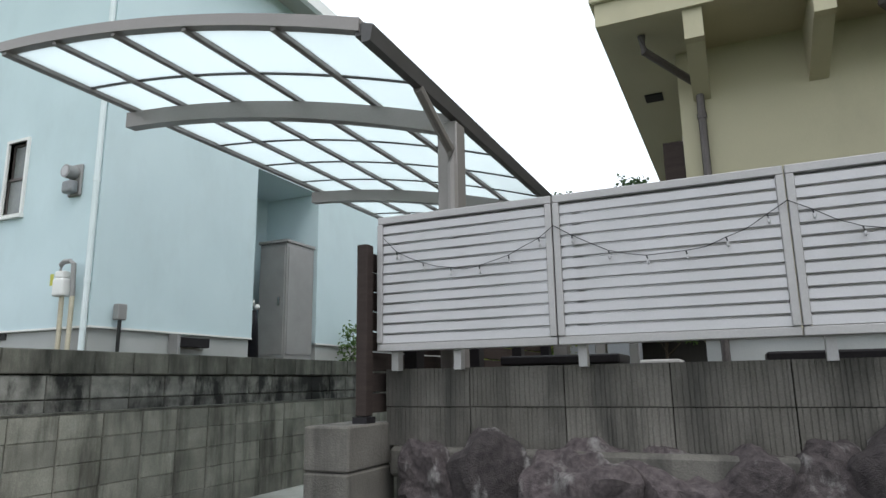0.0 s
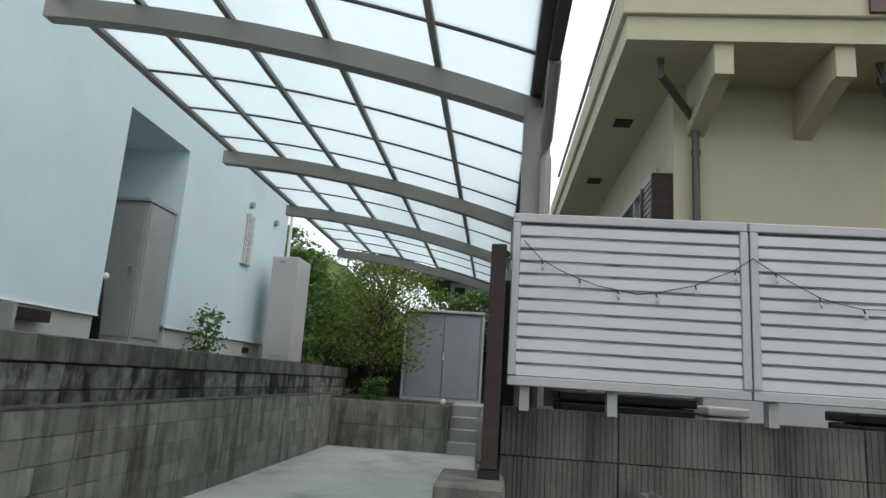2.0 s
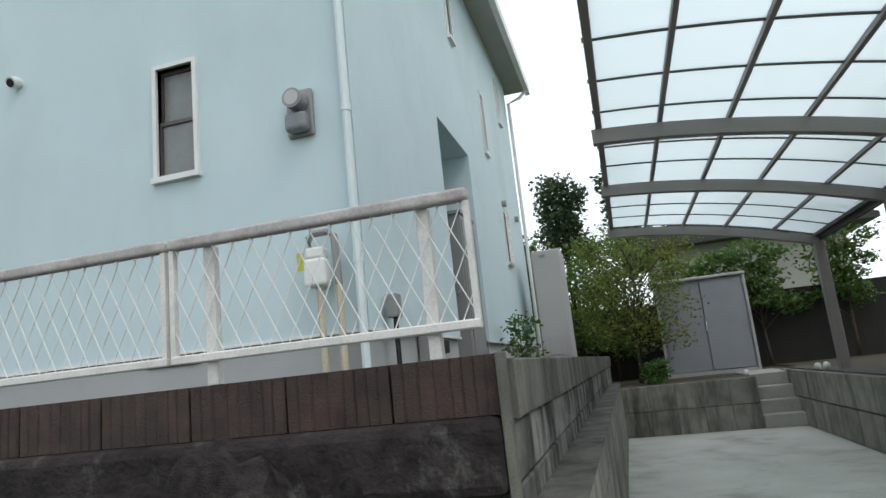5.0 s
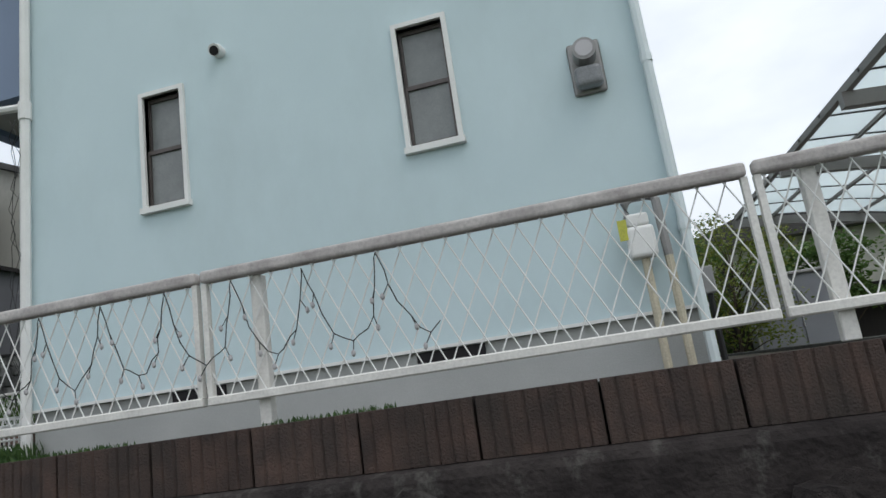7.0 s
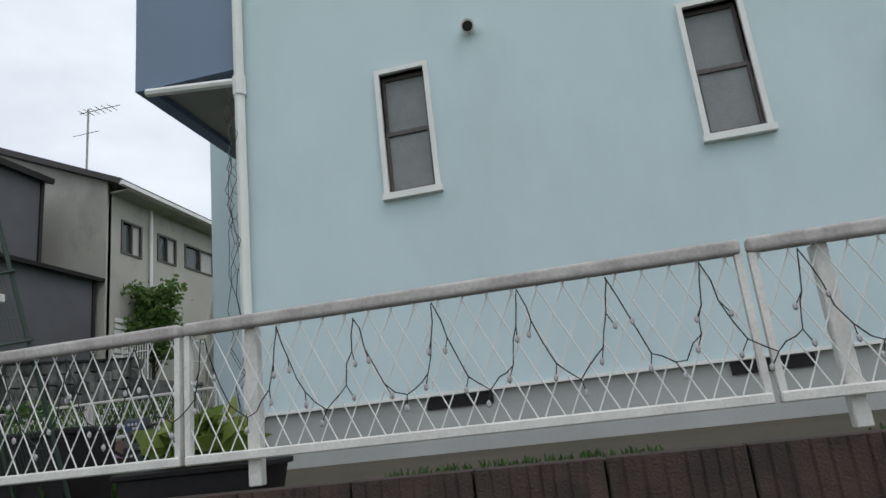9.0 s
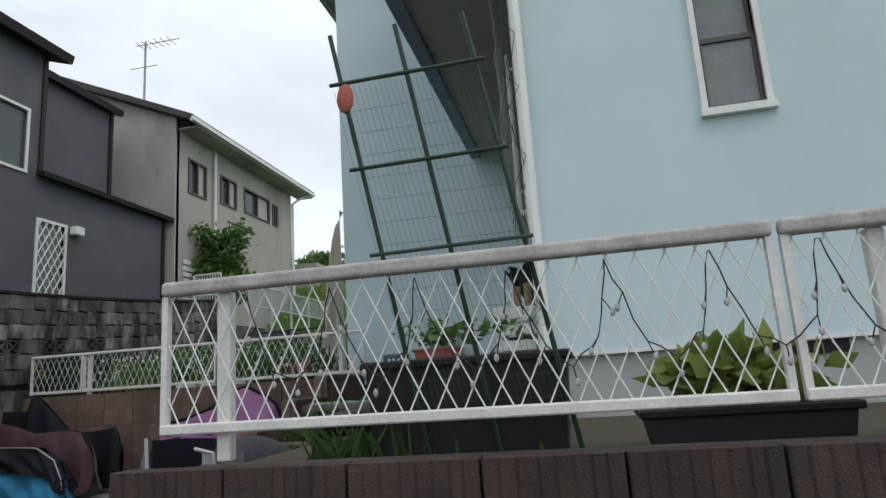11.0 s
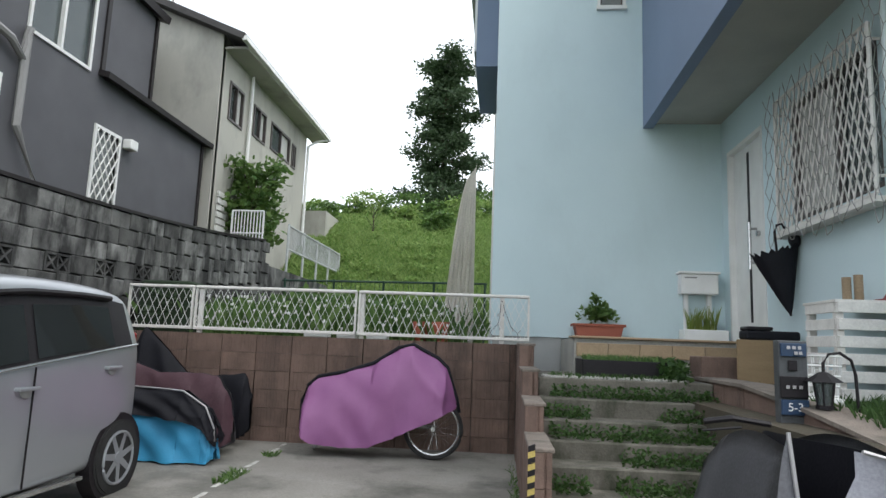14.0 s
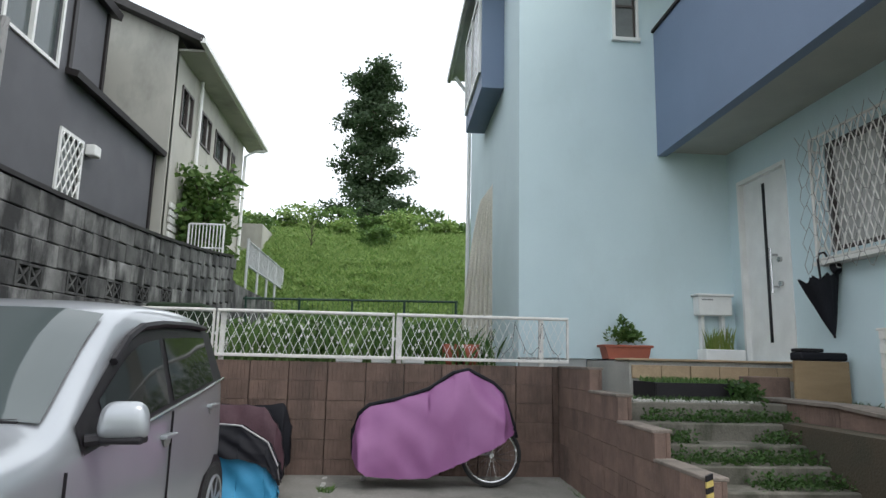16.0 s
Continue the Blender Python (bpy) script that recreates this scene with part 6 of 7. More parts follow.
for s_ in (1, -1):
    for k in range(-5, 18):
        y0 = GY0 + k * 0.092
        ya, yb = (y0, y0 + 0.46) if s_ > 0 else (y0 + 0.46, y0)
        pts = [(GX + 0.007 * s_, ya + (yb - ya) * i / 24, GZ0 + (GZ1 - GZ0) * i / 24) for i in range(25)]
        pts = [q for q in pts if GY0 <= q[1] <= GY1]
        if len(pts) > 1:
            bm = bmesh.new()
            tube(bm, [pts[0], pts[-1]], 0.0075, 4)
            part("lattice_bar", bm, M_WHITEF, wg)
bm = bmesh.new()
tube(bm, [(XW - 0.03, 5.43, 4.7), (XW - 0.03, 5.43, 1.7)], 0.022, 8)
part("conduit", bm, M_PIPE, house, "pale conduit pipe on the entrance wall")
M_NET = mat("net_wire", (0.27, 0.27, 0.255), None, 0.6)
nt = thing("bird_net", "loose hexagonal wire net hanging on the entrance wall", "net", (GX, 6.0, 4.5))
rng = random.Random(41)


def net(y0, y1, z0, z1, x, w=0.095, h=0.105):
    bm = bmesh.new()
    nodes = {}
    cols, rows_ = int((y1 - y0) / w), int((z1 - z0) / h)
    for i in range(cols + 1):
        for j in range(rows_ + 1):
            u = 0.26 * w * (1 if (i + j) % 2 else -1)
            drop = 0.10 * noise.noise((i * 0.35, 0.4, x)) * (1 - j / rows_)
            nodes[i, j] = Vector((x + rng.uniform(-0.012, 0.012), y0 + i * w + u + rng.uniform(-0.012, 0.012), z0 + j * h + drop + rng.uniform(-0.012, 0.012)))
    for i in range(cols + 1):
        for j in range(rows_):
            tube(bm, [nodes[i, j], nodes[i, j + 1]], 0.0032, 4)
            if i < cols and (i + j) % 2:
                tube(bm, [nodes[i, j], nodes[i + 1, j]], 0.0032, 4)
    part("net_panel", bm, M_NET, nt, "thin grey net wires", kind="stuff")


net(4.92, 5.5, 2.92, 4.68, GX - 0.03)
net(5.5, 7.2, 2.95, 4.45, GX - 0.04, 0.105, 0.11)

pl = thing("flower_planter", "terracotta plastic planter with leafy herbs", "planter", (-12.9, 8.6, 2.09))
bm = bmesh.new()
prism(bm, [(-13.14, 2.09), (-12.67, 2.09), (-12.63, 2.25), (-13.18, 2.25)], "y", 8.50, 8.74)
part("pot", bm, M_TERRA, pl)
part("rim", bm_box(-13.20, -12.61, 8.48, 8.76, 2.225, 2.255, 0.006), M_TERRA, pl)
bm = bmesh.new()
leaves(bm, 420, (-12.9, 8.62, 2.37), (0.27, 0.14, 0.14), 0.065, 0.1, 0.6, 0.4, random.Random(42))
leaves(bm, 60, (-12.93, 8.62, 2.52), (0.09, 0.08, 0.10), 0.06, 0.1, 0.6, 0.4, random.Random(43))
part("foliage", bm, L_SHRUB, pl, "green herbs", kind="stuff")
mb = thing("mailbox", "white wall mailbox with a slanted lid", "mailbox", (-11.75, 8.8, 2.75))
part("box", bm_box(-11.96, -11.54, 8.66, 8.82, 2.64, 2.87, 0.012, 2), M_WHITE, mb)
part("lid", bm_box(-11.98, -11.52, 8.64, 8.826, 2.872, 2.90, 0.006), M_WHITE, mb)
part("slot", bm_box(-11.92, -11.78, 8.655, 8.659, 2.82, 2.835), M_GREYM, mb)
part("leg", bm_box(-11.90, -11.86, 8.74, 8.82, 2.10, 2.64), M_WHITE, mb)
part("leg", bm_box(-11.64, -11.60, 8.74, 8.82, 2.10, 2.64), M_WHITE, mb)
tp = thing("trough_planter", "white trough planter with thin grassy plants", "planter", (-11.75, 8.6, 2.09))
part("trough", bm_box(-11.98, -11.50, 8.48, 8.72, 2.09, 2.23, 0.012, 2), M_WHITE, tp)
bm = bmesh.new()
blades(bm, 130, -11.90, -11.60, 8.54, 8.68, 2.22, 0.24, 0.008, random.Random(44), 0.15)
part("grass_tuft", bm, L_LETT, tp, kind="stuff")

um = thing("umbrella", "loosely closed black umbrella hanging tip down", "umbrella", (-11.55, 6.9, 2.32))
bm = bmesh.new()
tip, top = Vector((-11.50, 6.92, 2.32)), Vector((-11.60, 6.92, 2.86))
rings = []
for i in range(10):
    t = i / 9
    c = tip.lerp(top, t)
    row = []
    for k in range(24):
        a = 2 * math.pi * k / 24
        rib = 0.5 + 0.5 * math.cos(8 * a)
        rr = 0.004 + 0.235 * t ** 0.9 * (0.72 + 0.28 * rib)
        row.append(bm.verts.new(c + Vector((rr * math.cos(a) * (1.0 if math.cos(a) < 0 else 0.78), 0.5 * rr * math.sin(a), 0.06 * t * rib + 0.06 * t * math.cos(a) + 0.02 * t * noise.noise((k * 0.6, t * 3, 2.0))))))
    rings.append(row)
for p0, p1 in zip(rings, rings[1:]):
    for k in range(24):
        bm.faces.new((p0[k], p0[(k + 1) % 24], p1[(k + 1) % 24], p1[k]))
bm.faces.new(rings[0][::-1])
part("canopy", bm, M_BLACKC, um, smooth=True)
bm = bmesh.new()
tube(bm, [(-11.50, 6.92, 2.32), (-11.60, 6.92, 2.86), (-11.615, 6.92, 3.06), (-11.60, 6.91, 3.12), (-11.56, 6.90, 3.13), (-11.535, 6.90, 3.09)], 0.011, 7)
part("handle", bm, M_BLACKM, um)
bg = thing("folded_bag", "small black pouch hanging beside the umbrella", "pouch", (-11.47, 6.9, 2.95))
bm = bmesh.new()
bmesh.ops.create_icosphere(bm, subdivisions=3, radius=0.08, matrix=Matrix.Translation((-11.47, 6.88, 3.0)) @ Matrix.Diagonal((0.55, 0.7, 1.15, 1)))
for v in bm.verts:
    v.co += 0.015 * noise.noise_vector(v.co * 11)
part("pouch", bm, M_BLACKC, bg, smooth=True)

sb2 = thing("soil_box", "low dark planter box filled with moss", "planter", (-12.9, 6.95, 1.73))
part("front_board", bm_box(-13.3, -12.45, 6.80, 6.84, 1.73, 1.88, 0.006), M_BLACKM, sb2)
part("side_board", bm_box(-13.3, -13.26, 6.842, 7.35, 1.73, 1.88), M_BLACKM, sb2)
part("side_board", bm_box(-12.49, -12.45, 6.842, 7.35, 1.73, 1.88), M_BLACKM, sb2)
part("soil", bm_box(-13.258, -12.492, 6.842, 7.4, 1.73, 1.86), M_SOIL, sb2)
bm = bmesh.new()
blades(bm, 900, -13.25, -12.5, 6.85, 7.35, 1.86, 0.06, 0.007, random.Random(45))
part("moss", bm, L_WEED, sb2, kind="stuff")
bm = bmesh.new()
rng = random.Random(46)
for (y, z), (y2, z2) in zip(NOS, NOS[1:]):
    for _ in range(1500):
        x = rng.uniform(-13.68, -12.36)
        if noise.noise((x * 1.6, y * 3, 3.0)) + 0.3 * (x + 13.0) < -0.25:
            continue
        p = Vector((x, y2 - rng.uniform(0.0, 0.24), z + rng.uniform(0, 0.04) + 0.05 * (rng.random() < 0.3)))
        a = Vector((rng.gauss(0, 1), rng.gauss(-0.6, 0.6), rng.gauss(0.3, 0.6))).normalized()
        b = a.cross(Vector((rng.gauss(0, 1), rng.gauss(0, 1), rng.gauss(0, 1)))).normalized()
        s = rng.uniform(0.015, 0.04)
        bm.faces.new([bm.verts.new(p), bm.verts.new(p + a * s * 0.5 + b * s * 0.35), bm.verts.new(p + a * s), bm.verts.new(p + a * s * 0.5 - b * s * 0.35)])
leaves(bm, 420, (-12.55, 6.7, 1.80), (0.14, 0.35, 0.14), 0.06, 0.1, 0.6, 0.2, random.Random(47))
blades(bm, 600, -13.6, -12.5, 6.5, 6.8, 1.73, 0.04, 0.006, random.Random(48))
solid("stair_weeds", bm, L_LAWN, "green weeds growing over the stair treads", "weeds", "stuff")
bm = bmesh.new()
rng = random.Random(49)
for _ in range(420):
    x, y = rng.uniform(-13.65, -12.5), rng.uniform(6.46, 6.78)
    bmesh.ops.create_icosphere(bm, subdivisions=1, radius=rng.uniform(0.006, 0.016), matrix=Matrix.Translation((x, y, 1.735)))
solid("gravel", bm, M_CONC, "pale gravel scattered on the landing", "gravel", "stuff")

# board, sign post, lantern, rack and clutter on the stair wall side
bd = solid("plywood_board", bm_box(-12.0, -11.47, 6.80, 6.83, 1.60, 2.10, 0.004), mat("plywood", (0.30, 0.21, 0.12), (0.24, 0.165, 0.09), 0.8, 3, 60, 0.1, stretch=(1, 1, 5)), "tan plywood board leaning behind the wall", "board")
ct = thing("black_toolbox", "black plastic case lying on the board", "case", (-11.7, 6.9, 2.10))
part("body", bm_box(-11.93, -11.48, 6.79, 6.98, 2.102, 2.18, 0.02, 2), M_BLACKC, ct)
part("lid", bm_box(-11.92, -11.70, 6.80, 6.97, 2.182, 2.215, 0.012, 2), M_BLACKM, ct)
bp_ = thing("brick_pier", "short brown block pier at the top of the stairs", "pier", (-12.1, 7.1, 1.7))
for k in range(6):
    part("brick", bm_box(-12.26, -11.95, 6.95, 7.3, 0.77 + 0.197 * k, 0.96 + 0.197 * k, 0.008), M_RIBP, bp_)

sg = thing("sign_post", "dark blue sign post with white numbers", "sign", (-12.35, 4.9, 1.2))
navy = mat("navy_plate", (0.02, 0.05, 0.11), None, 0.5)
part("post", bm_box(-12.44, -12.28, 4.90, 4.97, 1.30, 2.06, 0.006), mat("sign_grey", (0.07, 0.075, 0.08), None, 0.6), sg)
part("plate", bm_box(-12.43, -12.29, 4.885, 4.898, 1.97, 2.045, 0.003), navy, sg)
part("plate", bm_box(-12.435, -12.285, 4.885, 4.898, 1.645, 1.73, 0.003), navy, sg)
part("plate", bm_box(-12.44, -12.29, 4.88, 4.898, 1.74, 1.86, 0.003), M_BLACKM, sg)
part("keyhole_plate", bm_box(-12.39, -12.34, 4.888, 4.898, 1.89, 1.95, 0.003), M_BLACKM, sg)
for z, xs2 in ((2.02, (-12.40, -12.37, -12.34)), (1.99, (-12.36, -12.335)), (1.80, (-12.41, -12.375, -12.34))):
    for x in xs2:
        part("lettering_bar", bm_box(x, x + 0.018, 4.876, 4.879, z - 0.009, z + 0.009), M_LOUVER, sg)


def text_on(parent, words, size, m, material, name="lettering"):
    cu = bpy.data.curves.new(name, "FONT")
    cu.body, cu.size, cu.align_x, cu.align_y, cu.extrude = words, size, "CENTER", "CENTER", 0.001
    tmp = bpy.data.objects.new(name, cu)
    me = bpy.data.meshes.new_from_object(tmp)
    bpy.data.objects.remove(tmp)
    me.materials.clear()
    me.materials.append(material)
    ob = new(name, me)
    ob.parent = parent
    ob.matrix_local = Matrix.Translation(parent.location).inverted() @ m
    return ob


text_on(sg, "5-3", 0.065, pose(-12.36, 4.882, 1.687, 90, 0, 0), M_WHITE)

ln = thing("garden_lantern", "black metal lantern on a hooked stake", "lantern", (-12.22, 4.85, 1.6))
bm = bmesh.new()
bmesh.ops.create_cone(bm, cap_ends=True, segments=6, radius1=0.10, radius2=0.02, depth=0.055, matrix=Matrix.Translation((-12.23, 4.83, 1.865)))
part("roof", bm, M_BLACKM, ln)
bm = bmesh.new()
for k in range(6):
    a = math.pi / 3 * k
    tube(bm, [(-12.23 + 0.058 * math.cos(a), 4.83 + 0.058 * math.sin(a), 1.84), (-12.23 + 0.04 * math.cos(a), 4.83 + 0.04 * math.sin(a), 1.71)], 0.005, 4)
bmesh.ops.create_cone(bm, cap_ends=True, segments=6, radius1=0.045, radius2=0.045, depth=0.02, matrix=Matrix.Translation((-12.23, 4.83, 1.70)))
part("cage", bm, M_BLACKM, ln)
bm = bmesh.new()
bmesh.ops.create_cone(bm, cap_ends=False, segments=6, radius1=0.036, radius2=0.052, depth=0.12, matrix=Matrix.Translation((-12.23, 4.83, 1.775)))
part("glass", bm, M_GLASS, ln)
bm = bmesh.new()
tube(bm, [(-12.23, 4.83, 1.89), (-12.23, 4.83, 1.94), (-12.20, 4.83, 1.99), (-12.14, 4.83, 2.0), (-12.08, 4.83, 1.96), (-12.06, 4.83, 1.88), (-12.05, 4.83, 1.58)], 0.009, 6)
part("hook", bm, M_BLACKM, ln)

rk = thing("slatted_rack", "white slatted garden rack with clutter on top", "rack", (-11.6, 5.85, 1.6))
for x in (-11.96, -11.10):
    for y in (5.6, 5.98):
        part("post", bm_box(x - 0.025, x + 0.025, y - 0.025, y + 0.025, YARD, 2.34, 0.003), M_WHITEF, rk)
for k in range(6):
    z = 1.70 + 0.115 * k
    part("slat", bm_box(-11.985, -11.075, 5.545, 5.573, z, z + 0.075, 0.003), M_WHITEF, rk)
    part("side_slat", bm_box(-11.995, -11.987, 5.58, 6.0, z, z + 0.075, 0.002), M_WHITEF, rk)
part("top_board", bm_box(-12.0, -11.06, 5.55, 6.02, 2.342, 2.362, 0.003), M_WHITEF, rk)
part("shelf", bm_box(-11.93, -11.13, 5.58, 5.96, 1.95, 1.97), M_WHITEF, rk)
tanm = mat("cardboard_tube", (0.30, 0.22, 0.14), None, 0.8)
for x, h in ((-11.62, 0.17), (-11.54, 0.19)):
    bm = bmesh.new()
    tube(bm, [(x, 5.75, 2.362), (x, 5.75, 2.362 + h)], 0.03, 12)
    solid("cardboard_tube", bm, tanm, "short brown cardboard tube standing on the rack", "tube", group="tubes on the rack")
rk.location.x += 0.2
rd = thing("red_crate", "faded red plastic crate on the rack", "crate", (-11.3, 5.75, 2.362))
part("base", bm_box(-11.46, -11.14, 5.62, 5.88, 2.364, 2.38), mat("faded_red", (0.30, 0.08, 0.08), None, 0.6), rd)
bm = bmesh.new()
for x in (-11.44, -11.36, -11.28, -11.20):
    tube(bm, [(x, 5.63, 2.38), (x + 0.09, 5.63, 2.50)], 0.012, 5)
part("slats", bm, bpy.data.materials["faded_red"], rd)
bk = thing("white_basket", "white plastic laundry basket by the wall", "basket", (-12.05, 5.3, YARD))
bm = bmesh.new()
bmesh.ops.create_cone(bm, cap_ends=False, segments=20, radius1=0.11, radius2=0.14, depth=0.26, matrix=Matrix.Translation((-12.05, 5.3, 1.86)))
bmesh.ops.wireframe(bm, faces=bm.faces[:], thickness=0.012, use_replace=True)
part("basket", bm, M_WHITE, bk)
bm = bmesh.new()
for z in (1.74, 1.80, 1.86, 1.92, 1.98):
    r = 0.11 + 0.03 * (z - 1.73) / 0.26
    tube(bm, [(-12.05 + r * math.cos(2 * math.pi * k / 20), 5.3 + r * math.sin(2 * math.pi * k / 20), z) for k in range(21)], 0.007, 5)
part("hoops", bm, M_WHITE, bk)
bmx = bm_box(-12.17, -11.93, 5.18, 5.42, YARD, 1.73, 0.02, 2)
part("foot", bmx, M_WHITE, bk)
bm = bmesh.new()
tube(bm, [(-12.25, 3.35, YARD), (-12.25, 3.35, 1.66), (-12.2, 3.35, 1.72), (-12.05, 3.35, 1.74), (-11.9, 3.35, 1.72), (-11.85, 3.35, 1.66), (-11.85, 3.35, YARD)], 0.05, 8)
solid("black_hose_arch", bm, M_BLACKM, "black plastic hoop in the grass behind the fence", "hoop")

# hazard tape on the stair pier
tpz = thing("hazard_tape", "yellow and black warning tape on the pier edge", "tape", (-13.84, 4.84, 0.9))
ye = mat("yellow_tape", (0.55, 0.42, 0.12), None, 0.6)
for k in range(9):
    z = 0.80 + 0.068 * k
    for s, mm in ((0.0, ye), (0.034, M_BLACKM)):
        bm = bmesh.new()
        prism(bm, [(-13.845, z + s), (-13.805, z + s + 0.015), (-13.805, z + s + 0.048), (-13.845, z + s + 0.033)], "y", 4.825, 4.842)
        part("stripe", bm, mm, tpz)

# leaning pale sheet at the wing corner
bm = bmesh.new()
n = 22
grid = []
for i in range(n + 1):
    g, col = i / n, []
    for j in range(13):
        v = j / 12
        col.append(bm.verts.new((-14.36 - 0.02 * v - 0.42 * g * (1 - v) ** 0.45 + 0.015 * math.sin(i * 1.7) * (1 - v), 9.35 + 0.16 * g + 0.05 * math.sin(i * 1.9 + v) * (1 - v), 1.95 + 2.40 * v)))
    grid.append(col)
for i in range(n):
    for j in range(12):
        bm.faces.new((grid[i][j], grid[i + 1][j], grid[i + 1][j + 1], grid[i][j + 1]))
bmesh.ops.solidify(bm, geom=bm.faces[:], thickness=0.012)
solid("folded_tarp", bm, mat("beige_tarp", (0.74, 0.71, 0.64), (0.66, 0.63, 0.55), 0.8, 3, 60, 0.2), "beige tarp draped from the house corner", "tarp", smooth=True)
for x, w in ((-16.1, 0.28), (-15.75, 0.22), (-15.4, 0.24)):
    p = thing("white_tray", "white plastic tray on the garden wall", "tray", (x, 8.36, 1.985), "trays on the wall")
    part("tray", bm_box(x - w / 2, x + w / 2, 8.30, 8.46, 1.986, 2.04, 0.012, 2), M_WHITE, p)
for x in (-14.95, -14.72):
    bm = bmesh.new()
    tube(bm, [(x, 8.75, 1.94), (x, 8.75, 2.22)], 0.08, 14, 0.11)
    p = thing("clay_pot", "brown clay pot by the fence", "pot", (x, 8.75, 1.93), "clay pots")
    part("pot", bm, M_TERRA, p, smooth=True)

# painted line and weeds on the parking floor
bm = bmesh.new()
rng = random.Random(61)
y = 5.4
while y < 8.05:
    l = rng.uniform(0.12, 0.35)
    if rng.random() < 0.75:
        x = -16.17 - 0.035 * (y - 5.2)
        w = rng.uniform(0.018, 0.036)
        zz = park_z(y) + 0.004
        z2 = park_z(y + l) + 0.004
        bm.faces.new([bm.verts.new((x - w, y, zz)), bm.verts.new((x + w * rng.uniform(0.6, 1), y + 0.02, zz)), bm.verts.new((x + w, y + l * 0.5, (zz + z2) / 2)), bm.verts.new((x + w * rng.uniform(0.5, 1), y + l, z2)), bm.verts.new((x - w * rng.uniform(0.5, 1), y + l, z2))])
    y += l + rng.uniform(0.02, 0.2)
v = [bm.verts.new(p) for p in ((-17.6, 4.86, park_z(4.86) + 0.004), (-16.3, 4.98, park_z(4.98) + 0.004), (-16.3, 5.05, park_z(5.05) + 0.004), (-17.6, 4.93, park_z(4.93) + 0.004))]
bm.faces.new(v)
solid("painted_line", bm, mat("worn_white_line", (0.62, 0.61, 0.57), (0.35, 0.34, 0.31), 0.8, 14, 80, 0.1), "worn white line painted on the parking floor", "line", "structure")
bm = bmesh.new()
for yy in (5.15, 5.3, 6.2, 6.35, 6.5, 7.3):
    blades(bm, 70, -16.27, -16.14, yy, yy + 0.15, park_z(yy), 0.05, 0.006, random.Random(int(yy * 100)), 0.6)
blades(bm, 260, -13.9, -13.84, 5.0, 8.0, park_z(6.5), 0.04, 0.006, random.Random(63), 0.6)
solid("crack_weeds", bm, L_WEED, "tufts of weeds in the concrete joint", "weeds", "stuff")


# ---- covered bicycles ----
def cover(prof, y, half, zb, seed):
    """A draped cover along x: prof is (x, ridge height, hem height); returns near side and far side meshes."""
    near, far_ = bmesh.new(), bmesh.new()
    n, k = 64, 20

    def at(t):
        t = max(0.0, min(0.9999, t)) * (len(prof) - 1)
        i = int(t)
        f = t - i
        f = f * f * (3 - 2 * f)
        return [a + (b - a) * f for a, b in zip(prof[i], prof[i + 1])]
    for bm, s in ((near, -1), (far_, 1)):
        rows = []
        for i in range(n + 1):
            x, zr, zh = at(i / n)
            endw = min(1.0, 0.25 + 5.5 * min(i / n, 1 - i / n))
            row = []
            for j in range(k + 1):
                f = j / k
                fold = 0.10 * f * noise.noise((x * 2.6 + 0.9 * f, f * 0.8, seed * 1.3)) + 0.045 * noise.noise((x * 5 - 2.5 * f, f * 1.6, seed)) + 0.012 * abs(noise.noise((x * 8 + 5 * f, f * 3, seed + 2)))
                w = half * endw * (0.10 + 0.9 * math.sin(f * math.pi / 2) ** 0.8) + fold * endw
                row.append(bm.verts.new((x + 0.02 * noise.noise((f * 3, i * 0.3, seed)), y + s * w, zr + (zh - zr) * f ** 1.15 + 0.012 * noise.noise((x * 9, f, seed + 4)))))
            rows.append(row)
        for i in range(n):
            for j in range(k):
                bm.faces.new((rows[i][j], rows[i + 1][j], rows[i + 1][j + 1], rows[i][j + 1]))
        bmesh.ops.recalc_face_normals(bm, faces=bm.faces[:])
    return near, far_


def wheel_at(parent, x, y, z, r):
    bm = bmesh.new()
    tube(bm, [(x + r * math.cos(2 * math.pi * k / 36), y, z + r * math.sin(2 * math.pi * k / 36)) for k in range(37)], 0.018, 8)
    w = part("wheel", bm, M_RUBBER, parent, "bicycle wheel")
    bm = bmesh.new()
    tube(bm, [(x + (r - 0.03) * math.cos(2 * math.pi * k / 36), y, z + (r - 0.03) * math.sin(2 * math.pi * k / 36)) for k in range(37)], 0.011, 6)
    part("rim", bm, M_CHROME, w)
    bm = bmesh.new()
    for k in range(28):
        a = 2 * math.pi * k / 28
        tube(bm, [(x + 0.02 * math.cos(a + 0.8 * (-1) ** k), y + 0.02 * (-1) ** k, z + 0.02 * math.sin(a + 0.8 * (-1) ** k)), (x + (r - 0.03) * math.cos(a), y, z + (r - 0.03) * math.sin(a))], 0.0018, 4)
    tube(bm, [(x, y - 0.04, z), (x, y + 0.04, z)], 0.022, 8)
    part("spokes", bm, M_CHROME, w)


